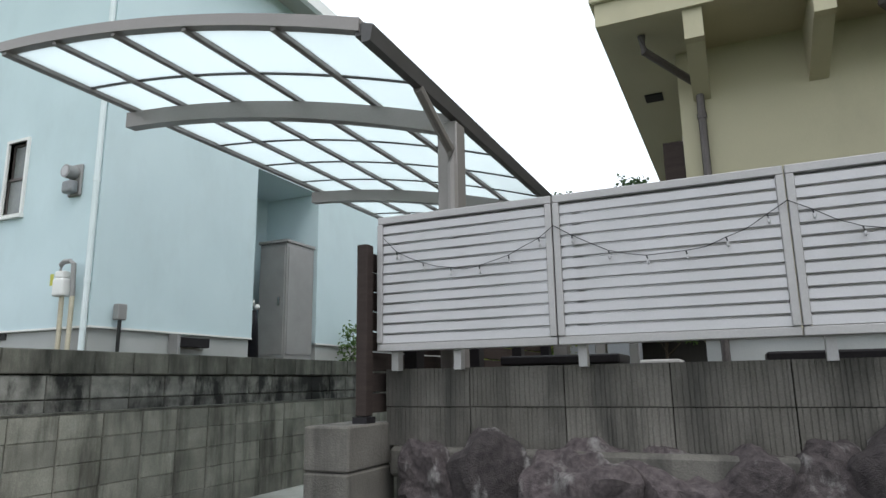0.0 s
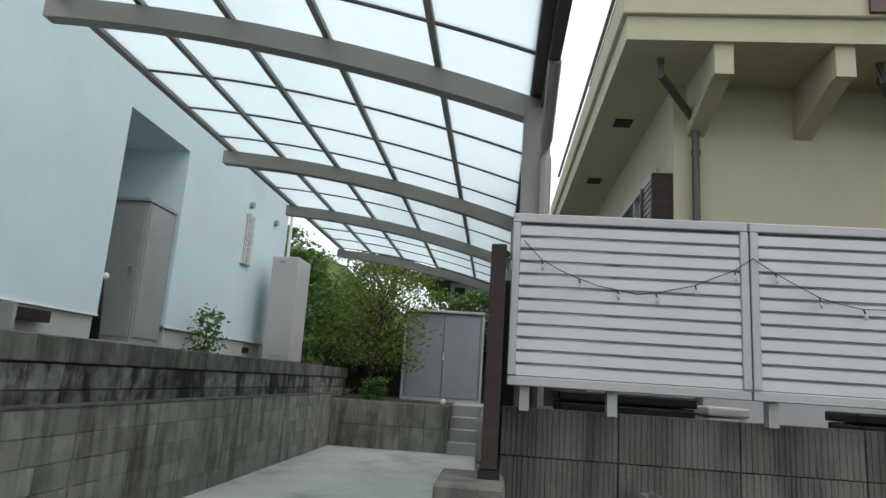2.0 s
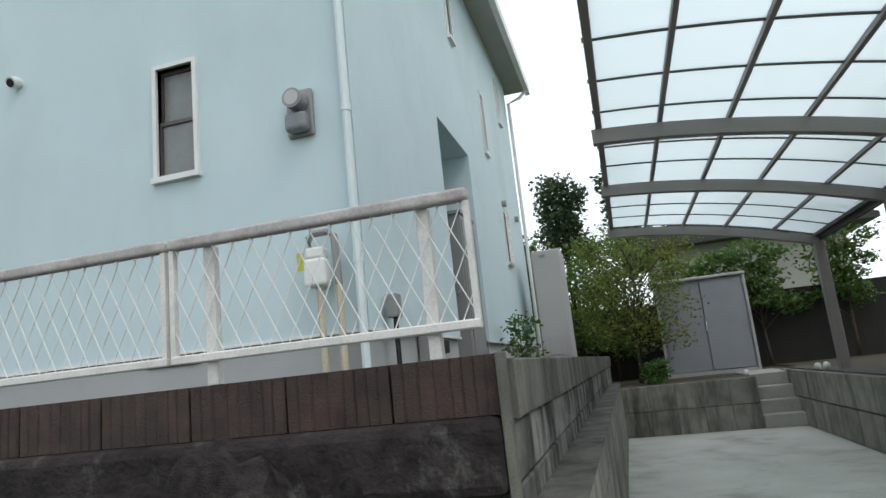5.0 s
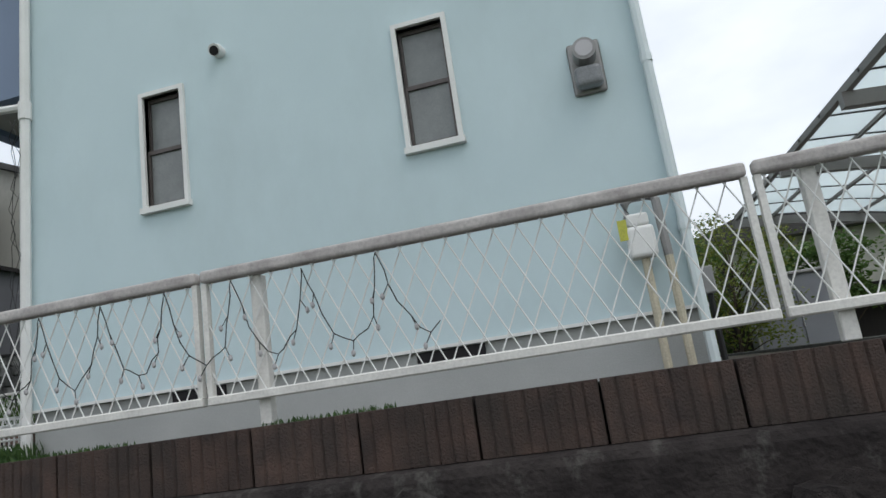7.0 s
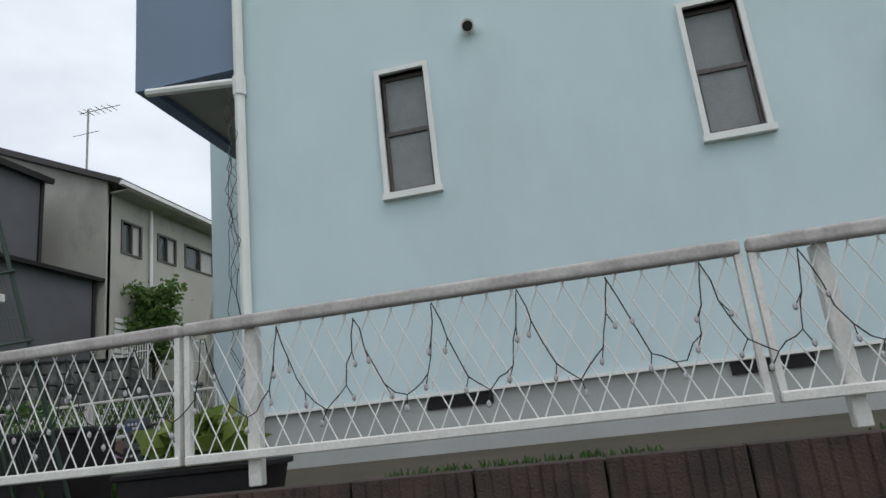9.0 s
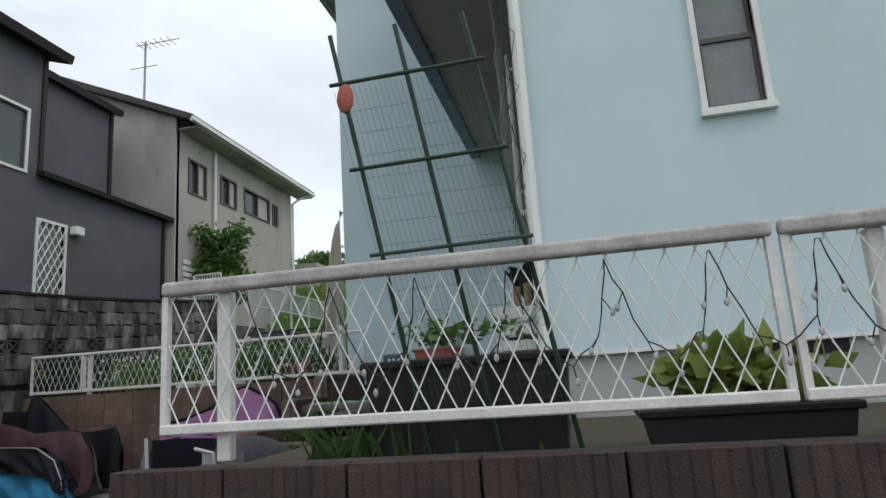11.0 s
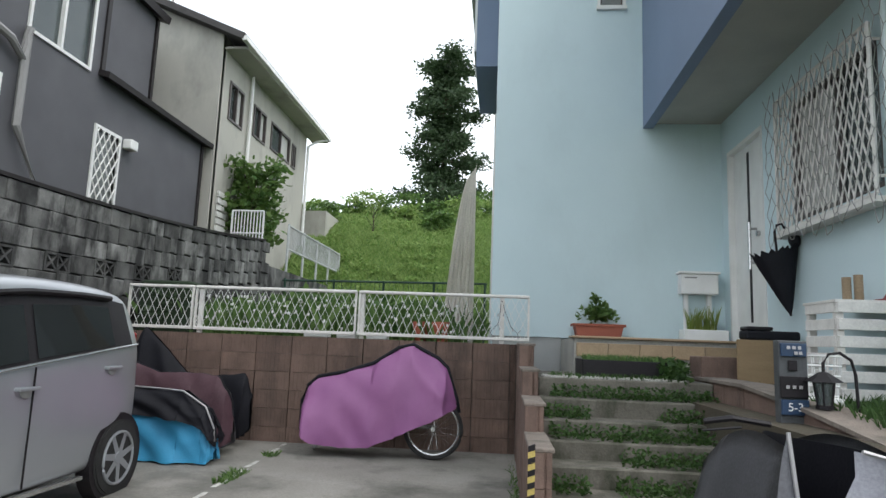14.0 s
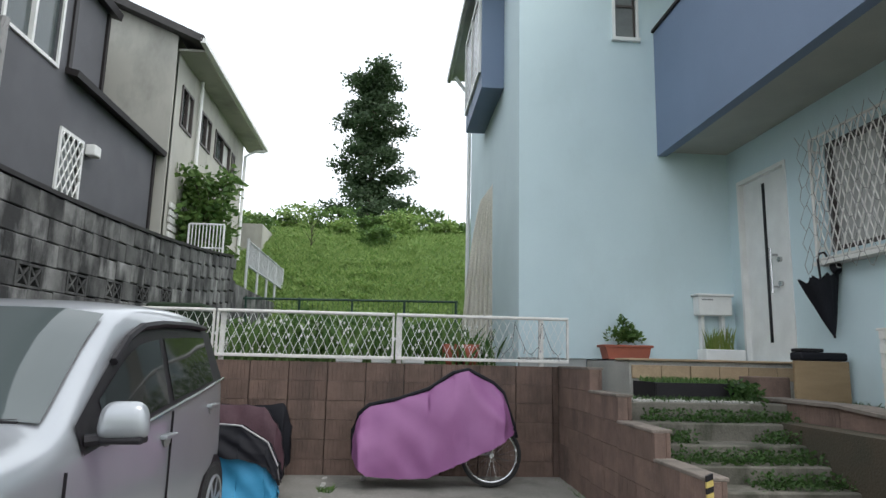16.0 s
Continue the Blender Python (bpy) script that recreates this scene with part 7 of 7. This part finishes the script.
pb = thing("covered_bicycle", "bicycle under a purple and black nylon cover", "bicycle", (-15.5, 7.7, park_z(7.7)), "covered bicycles")
PURPLE_TOP = [(-15.99, 1.34, 1.12), (-15.94, 1.49, 1.03), (-15.84, 1.58, 0.96), (-15.56, 1.64, 0.925), (-15.27, 1.74, 0.945), (-15.03, 1.90, 1.04), (-14.88, 1.935, 1.12), (-14.63, 1.81, 1.23), (-14.53, 1.72, 1.29), (-14.43, 1.42, 1.34)]
near, far_ = cover(PURPLE_TOP, 7.62, 0.22, 0.9, 3)
part("near_side", near, M_PURPLE, pb, "purple nylon side", smooth=True)
part("far_side", far_, M_BLACKC, pb, "black nylon side", smooth=True)
bm = bmesh.new()
tube(bm, [(-15.90, 7.55, 0.97), (-15.98, 7.56, 1.14)] + [(x, 7.60, z + 0.012) for x, z, h in PURPLE_TOP] + [(-14.40, 7.58, 1.3)], 0.02, 7)
part("piping", bm, M_BLACKC, pb, "black edge piping", smooth=True)
wheel_at(pb, -14.65, 7.58, park_z(7.58) + 0.298, 0.28)
bm = bmesh.new()
tube(bm, [(-15.90, 7.78, park_z(7.78) + 0.02), (-15.80, 7.78, 0.95)], 0.02, 6)
tube(bm, [(-15.70, 7.62, park_z(7.62) + 0.31), (-14.65, 7.62, park_z(7.6) + 0.31)], 0.018, 6)
part("frame", bm, M_GREYM, pb)

bc = thing("covered_bicycle", "bicycle under a bright blue and black cover", "bicycle", (-17.2, 7.3, park_z(7.3)), "covered bicycles")
near, far_ = cover([(-18.18, 1.45, 0.83), (-17.72, 1.45, 0.83), (-17.32, 1.42, 0.83), (-16.89, 1.39, 0.83), (-16.66, 1.27, 0.83), (-16.59, 1.09, 0.83), (-16.57, 0.97, 0.86)], 6.92, 0.14, 0.8, 9)
part("near_side", near, M_BLUEC, bc, "blue nylon skirt", smooth=True)
part("far_side", far_, M_BLUEC, bc, smooth=True)
near, far_ = cover([(-18.2, 1.48, 1.24), (-17.72, 1.48, 1.24), (-17.32, 1.47, 1.23), (-16.89, 1.45, 1.2), (-16.66, 1.32, 1.13), (-16.57, 1.15, 1.04), (-16.55, 1.04, 0.97)], 6.92, 0.155, 0.8, 9)
part("hood", near, M_BLACKC, bc, "black upper cover", smooth=True)
part("hood_back", far_, M_BLACKC, bc, smooth=True)
bm = bmesh.new()
tube(bm, [(-17.72, 6.88, 1.49), (-17.32, 6.88, 1.47), (-17.05, 6.87, 1.46), (-16.89, 6.86, 1.45), (-16.66, 6.85, 1.32), (-16.57, 6.85, 1.14), (-16.55, 6.85, 1.02)], 0.008, 6)
part("piping", bm, M_LOUVER, bc, "pale reflective piping", smooth=True)
bc = thing("covered_bicycle", "bicycle under a dull maroon and grey cover", "bicycle", (-17.2, 7.3, park_z(7.3)), "covered bicycles")
near, far_ = cover([(-18.43, 1.75, 0.84), (-17.89, 1.72, 0.84), (-17.65, 1.67, 0.84), (-17.39, 1.58, 0.84), (-17.02, 1.59, 0.84), (-16.79, 1.57, 0.84), (-16.66, 1.41, 0.9), (-16.59, 1.14, 0.96)], 7.36, 0.17, 0.8, 14)
part("near_side", near, M_MAROON, bc, "maroon nylon side", smooth=True)
part("far_side", far_, M_GREYC, bc, smooth=True)
bc = thing("covered_bicycle", "bicycle under a plain black cover", "bicycle", (-17.2, 7.8, park_z(7.8)), "covered bicycles")
near, far_ = cover([(-18.29, 1.84, 0.85), (-17.93, 1.83, 0.85), (-17.82, 2.03, 0.85), (-17.55, 1.79, 0.85), (-17.33, 1.57, 0.85), (-17.05, 1.54, 0.85), (-16.68, 1.58, 0.92), (-16.6, 1.37, 1.01)], 7.80, 0.14, 0.8, 21)
part("near_side", near, M_BLACKC, bc, smooth=True)
part("far_side", far_, M_BLACKC, bc, smooth=True)

# open grey cover over a bicycle at the foot of the stairs
gb = thing("covered_bicycle", "bicycle half under a grey and black cover by the stairs", "bicycle", (-12.88, 3.6, 0.62), "covered bicycles")


def skin(bm, rings):
    prev = None
    for r in rings:
        row = [bm.verts.new(p) for p in r]
        if prev:
            for a in range(len(row) - 1):
                bm.faces.new((prev[a], prev[a + 1], row[a + 1], row[a]))
        prev = row


def side_skin(x0, x1, bulge, seed):
    rings = []
    for i in range(15):
        f = i / 14
        ring = []
        for j in range(11):
            g = j / 10
            yy = 3.38 + 1.0 * g
            zt = 1.66 + 0.05 * math.sin(g * 3.1) - 0.22 * g * g
            x = x0 + (x1 - x0) * g * 0.3 + bulge * math.sin(f * math.pi * 0.55) + 0.025 * noise.noise((g * 4, f * 4, seed))
            ring.append((x, yy, zt - (zt - 0.72) * f))
        rings.append(ring)
    return rings


M_LINING = mat("pale_lining", (0.36, 0.36, 0.40), (0.30, 0.30, 0.34), 0.55, 3, 90, 0.12)
bm = bmesh.new()
skin(bm, side_skin(-13.035, -12.98, -0.13, 1))
bmesh.ops.solidify(bm, geom=bm.faces[:], thickness=0.006)
part("left_side", bm, M_GREYC, gb, "grey nylon flap", smooth=True)
bm = bmesh.new()
skin(bm, side_skin(-12.715, -12.78, 0.12, 2))
bmesh.ops.solidify(bm, geom=bm.faces[:], thickness=0.006)
part("right_side", bm, M_GREYC, gb, "grey nylon flap", smooth=True)
bm = bmesh.new()
skin(bm, [[(-13.035 - 0.14 * f ** 0.8 * (1 - g / 4) + 0.09 * f * g / 4 + 0.01 * noise.noise((f * 4, g, 1)), 3.375 - 0.02 * math.sin(math.pi * g / 4) * f, 1.71 - 0.98 * f) for g in range(5)] for f in [i / 12 for i in range(13)]])
part("left_panel", bm, M_GREYC, gb, "grey front panel", smooth=True)
bm = bmesh.new()
skin(bm, [[(-13.03 + 0.31 * g / 12 + 0.04 * f, 3.40 + 0.5 * math.sin(math.pi * g / 12) ** 0.6 * (1 - 0.35 * f) + 0.03 * noise.noise((g * 0.5, f * 4, 5)), 1.70 - 0.05 * g / 12 - 0.03 * math.sin(math.pi * g / 12) - 0.9 * f) for g in range(13)] for f in [i / 12 for i in range(13)]])
part("inner_fold", bm, M_BLACKC, gb, "sagging black lining", smooth=True)
bm = bmesh.new()
inner = [(-12.80, 1.655), (-12.80, 1.57), (-12.855, 1.46), (-12.96, 1.33), (-13.0, 1.2), (-13.0, 0.8)]
outer = [(-12.715, 1.64), (-12.695, 1.52), (-12.80, 1.36), (-12.92, 1.2), (-12.95, 1.0), (-12.95, 0.75)]
skin(bm, [[(a0 + (b0 - a0) * g / 4, 3.42 - 0.045 * math.sin(math.pi * g / 8), a1 + (b1 - a1) * g / 4) for g in range(5)] for (a0, a1), (b0, b1) in zip(inner, outer)])
part("folded_lip", bm, M_LINING, gb, "pale folded lining", smooth=True)
bm = bmesh.new()
skin(bm, [[(b0 + (-12.60 + 0.02 * noise.noise((g, b1 * 5, 3)) - b0) * g / 5, 3.375 + 0.02 * math.sin(g * 1.9 + b1 * 9) + 0.01 * g, b1) for g in range(6)] for b0, b1 in outer])
part("right_panel", bm, M_GREYC, gb, "crumpled grey front panel", smooth=True)
bm = bmesh.new()
tube(bm, [(-13.035, 3.37, 1.712), (-13.02, 3.365, 1.55), (-13.0, 3.36, 1.36), (-12.96, 3.36, 1.0), (-12.95, 3.36, 0.75)], 0.008, 5)
tube(bm, [(x, 3.365, z) for x, z in [(-12.80, 1.66)] + outer], 0.009, 5)
part("reflective_edge", bm, M_LOUVER, gb, "pale reflective edging")
bm = bmesh.new()
tube(bm, [(-13.2, 3.75, 1.70), (-13.1, 3.72, 1.72), (-12.95, 3.74, 1.70)], 0.013, 6)
tube(bm, [(-13.22, 3.70, 1.67), (-13.08, 3.68, 1.69)], 0.005, 5)
part("handlebar", bm, M_BLACKM, gb)
wheel_at(gb, -12.9, 3.8, 0.98, 0.26)

# ---- silver compact car, parked nose to the lane ----
car = thing("compact_car", "silver tall compact car parked nose to the lane", "car", (-17.57, 4.4, park_z(4.4)))
GZ = 0.765
CX = -17.57
# stations from the rear: y, sill, waist, belt, roof edge, roof top, half widths at sill, waist, belt, roof
ST = [(6.06, 0.42, 0.70, 1.10, 1.30, 1.36, 0.58, 0.62, 0.60, 0.50), (6.03, 0.30, 0.70, 1.115, 1.40, 1.47, 0.67, 0.70, 0.685, 0.555), (5.92, 0.24, 0.70, 1.105, 1.46, 1.51, 0.705, 0.735, 0.715, 0.58), (5.65, 0.22, 0.68, 1.08, 1.49, 1.545, 0.715, 0.74, 0.725, 0.59),
      (5.30, 0.21, 0.66, 1.04, 1.50, 1.56, 0.715, 0.74, 0.73, 0.60), (4.80, 0.20, 0.64, 0.985, 1.49, 1.552, 0.715, 0.74, 0.73, 0.60), (4.50, 0.20, 0.63, 0.95, 1.46, 1.525, 0.715, 0.74, 0.73, 0.60), (4.32, 0.20, 0.62, 0.93, 1.39, 1.46, 0.715, 0.74, 0.728, 0.605),
      (4.15, 0.20, 0.62, 0.91, 1.27, 1.345, 0.715, 0.74, 0.725, 0.62), (3.98, 0.20, 0.62, 0.89, 1.14, 1.21, 0.715, 0.74, 0.722, 0.64), (3.82, 0.20, 0.62, 0.87, 1.01, 1.07, 0.715, 0.74, 0.72, 0.66), (3.70, 0.20, 0.62, 0.855, 0.93, 0.98, 0.715, 0.74, 0.72, 0.675)]
ST += [(3.55, 0.20, 0.62, 0.84, 0.90, 0.955, 0.715, 0.74, 0.715, 0.68), (3.20, 0.20, 0.61, 0.81, 0.87, 0.925, 0.71, 0.735, 0.70, 0.65), (2.85, 0.21, 0.57, 0.76, 0.82, 0.865, 0.69, 0.715, 0.67, 0.58), (2.70, 0.24, 0.53, 0.70, 0.74, 0.77, 0.63, 0.66, 0.61, 0.50), (2.64, 0.30, 0.50, 0.62, 0.65, 0.67, 0.55, 0.58, 0.54, 0.42)]


def ring(s):
    y, sill, waist, belt, re, rt, ws, ww, wb, wr = s
    half = [(ws * 0.55, sill - 0.02), (ws, sill), (ws + 0.012, sill + 0.10), (ww, waist - 0.12), (ww, waist), (wb + 0.006, belt - 0.10), (wb, belt), (wb * 0.45 + wr * 0.55, belt * 0.45 + re * 0.55), (wr, re), (wr * 0.88, re * 0.35 + rt * 0.65), (wr * 0.55, rt - 0.008)]
    return [(CX + u, y, GZ + z) for u, z in half] + [(CX, y, GZ + rt)] + [(CX - u, y, GZ + z) for u, z in half[::-1]]


bm = bmesh.new()
rows = [[bm.verts.new(p) for p in ring(s)] for s in ST]
for a, b in zip(rows, rows[1:]):
    for k in range(len(a) - 1):
        bm.faces.new((a[k], a[k + 1], b[k + 1], b[k]))
    bm.faces.new((a[-1], a[0], b[0], b[-1]))
bm.faces.new(rows[0][::-1])
bm.faces.new(rows[-1])
bmesh.ops.recalc_face_normals(bm, faces=bm.faces[:])
body = part("body", bm, M_CAR, car, smooth=True)
sub = body.modifiers.new("smooth", "SUBSURF")
sub.levels = sub.render_levels = 2


def side_at(y, f, side):
    """A point on the car's glass side: f runs from the belt (0) to the roof edge (1)."""
    for a, b in zip(ST, ST[1:]):
        if b[0] <= y <= a[0]:
            t = (a[0] - y) / (a[0] - b[0])
            q = [u + (v - u) * t for u, v in zip(a, b)]
            w = q[8] + (q[9] - q[8]) * f
            return Vector((CX + side * (w + 0.012), y, GZ + q[3] + (q[4] - q[3]) * f))


def side_glass(y0, y1, f0, f1, side, slope=0.0, n=8):
    bm = bmesh.new()
    prev = None
    for i in range(n + 1):
        t = i / n
        y = y0 + (y1 - y0) * t
        top = f1 - slope * max(0, t - 0.35) / 0.65
        row = [bm.verts.new(side_at(y, f0 + (top - f0) * g / 4, side)) for g in range(5)]
        if prev:
            for g in range(4):
                bm.faces.new((prev[g], prev[g + 1], row[g + 1], row[g]))
        prev = row
    return bm


for side, nm in ((1, "near"), (-1, "far")):
    gf = part("window_surround", side_glass(5.86, 3.80, 0.02, 0.86, side, 0.0, 22), M_BLACKM, body, "black window surround", smooth=True)
    for y0, y1 in ((5.62, 4.82), (4.74, 4.0)):
        bm = side_glass(y0, y1, 0.06, 0.72, side, 0.0 if y0 > 5 else 0.05)
        bmesh.ops.translate(bm, vec=(side * 0.005, 0, 0), verts=bm.verts)
        part("side_window", bm, M_CARGL, body, "dark tinted side window", smooth=True)
    bm = bmesh.new()
    tube(bm, [side_at(y, 0.0, side) for y in (5.93, 5.65, 5.3, 4.8, 4.5, 4.32, 4.15, 3.98)], 0.010, 6)
    part("belt_trim", bm, M_CHROME, body, "bright belt-line trim")
    bm = bmesh.new()
    tube(bm, [side_at(y, 0.88, side) + Vector((side * 0.02, 0, 0)) for y in (5.65, 5.3, 4.8, 4.5, 4.32, 4.15)], 0.020, 6)
    part("rain_visor", bm, M_BLACKM, body, "smoked window visor")
    for y in (5.61, 4.74):
        p = side_at(y, 0.0, side)
        h = bm_box(p.x - 0.012, p.x + 0.03, y - 0.09, y + 0.09, p.z - 0.15, p.z - 0.125, 0.008, 2)
        hd = part("door_handle", h, M_CAR, body, "silver door handle")
        bm = bmesh.new()
        bmesh.ops.create_uvsphere(bm, u_segments=12, v_segments=8, radius=0.05, matrix=Matrix.Translation((p.x + side * 0.002, y, p.z - 0.16)) @ Matrix.Diagonal((0.2, 1, 0.7, 1)))
        part("handle_cup", bm, M_GREYM, hd)
    for y in (4.80, 3.66):
        bm = bmesh.new()
        p = side_at(y, 0.0, side)
        box(bm, p.x - 0.004, p.x + 0.008, y - 0.0018, y + 0.0018, GZ + 0.25, p.z - 0.02)
        part("door_gap", bm, M_BLACKM, body)
    mp = side_at(3.85, 0.0, side)
    bm = bm_box(-0.095, 0.095, -0.055, 0.055, -0.075, 0.075, 0.05, 4)
    for v in bm.verts:
        v.co.x *= 1.0 + 0.12 * v.co.z / 0.075 * (-1)
        v.co.y *= 1.0 - 0.25 * (v.co.x * side) / 0.095
    bmesh.ops.translate(bm, vec=(mp.x + side * 0.115, 3.86, GZ + 1.0), verts=bm.verts)
    mi = part("door_mirror", bm, M_CAR, body, "silver door mirror", smooth=True)
    bm = bm_box(mp.x + side * 0.115 - 0.085, mp.x + side * 0.115 + 0.085, 3.82, 3.905, GZ + 0.91, GZ + 0.94, 0.012, 2)
    tube(bm, [(mp.x - side * 0.02, 3.83, GZ + 0.92), (mp.x + side * 0.06, 3.86, GZ + 0.93)], 0.026, 8)
    part("mirror_stalk", bm, M_BLACKM, mi)
    for wy in (5.78, 3.26):
        wx = CX + side * 0.730
        bm = bmesh.new()
        tube(bm, [(wx - side * 0.1, wy, GZ + 0.285), (wx + side * 0.006, wy, GZ + 0.285)], 0.318, 32)
        part("wheel_arch", bm, M_BLACKM, body, "dark wheel arch")
        bm = bmesh.new()
        tube(bm, [(wx - side * 0.12, wy, GZ + 0.278), (wx + side * 0.012, wy, GZ + 0.278)], 0.272, 32)
        tube(bm, [(wx + side * 0.012, wy, GZ + 0.278), (wx + side * 0.02, wy, GZ + 0.278)], 0.255, 32)
        wh = part("wheel", bm, M_RUBBER, car, "black tyre")
        bm = bmesh.new()
        tube(bm, [(wx + side * 0.024 + 0.0 * k, wy + 0.185 * math.cos(2 * math.pi * k / 32), GZ + 0.278 + 0.185 * math.sin(2 * math.pi * k / 32)) for k in range(33)], 0.012, 6)
        for k in range(7):
            a = 2 * math.pi * k / 7 + 0.3
            d = Vector((0, math.cos(a), math.sin(a)))
            e = Vector((0, -math.sin(a), math.cos(a)))
            c = Vector((wx + side * 0.026, wy, GZ + 0.278))
            v = [bm.verts.new(c + d * 0.03 + e * 0.026), bm.verts.new(c + d * 0.03 - e * 0.026), bm.verts.new(c + d * 0.18 - e * 0.02), bm.verts.new(c + d * 0.18 + e * 0.02)]
            bm.faces.new(v)
        tube(bm, [(wx + side * 0.018, wy, GZ + 0.278), (wx + side * 0.032, wy, GZ + 0.278)], 0.045, 14)
        part("rim", bm, M_CAR, wh, "silver alloy rim")
bm = bmesh.new()
prev = None
for i in range(13):
    y = 3.735 + 0.60 * i / 12
    for s0, s1 in zip(ST, ST[1:]):
        if s1[0] <= y <= s0[0]:
            k = (s0[0] - y) / (s0[0] - s1[0])
            q = [u + (v - u) * k for u, v in zip(s0, s1)]
    row = []
    for g in range(13):
        u = (-1 + g / 6) * 0.87
        e = max(0.0, (abs(u) - 0.55) / 0.33)
        row.append(bm.verts.new((CX + u * q[9], y - 0.008, GZ + q[5] - 0.004 - e * 0.35 * (q[5] - q[4]) + 0.012)))
    if prev:
        for g in range(12):
            bm.faces.new((prev[g], prev[g + 1], row[g + 1], row[g]))
    prev = row
part("windshield", bm, M_SCREEN, body, "sloping windscreen", smooth=True)
bm = bmesh.new()
tube(bm, [(CX - 0.3, 3.71, GZ + 1.005), (CX + 0.1, 3.71, GZ + 1.01), (CX + 0.5, 3.74, GZ + 1.0)], 0.012, 6)
part("wiper", bm, M_BLACKM, body)
part("sill_trim", bm_box(CX + 0.70, CX + 0.735, 3.65, 5.4, GZ + 0.19, GZ + 0.215), M_CHROME, body, "bright sill strip")
part("tail_lamp", bm_box(CX + 0.58, CX + 0.655, 6.0, 6.05, GZ + 0.95, GZ + 1.2, 0.02, 2), mat("red_lamp", (0.25, 0.01, 0.01), None, 0.2), body, "red tail lamp")
part("tail_lamp", bm_box(CX - 0.655, CX - 0.58, 6.0, 6.05, GZ + 0.95, GZ + 1.2, 0.02, 2), bpy.data.materials["red_lamp"], body, "red tail lamp")
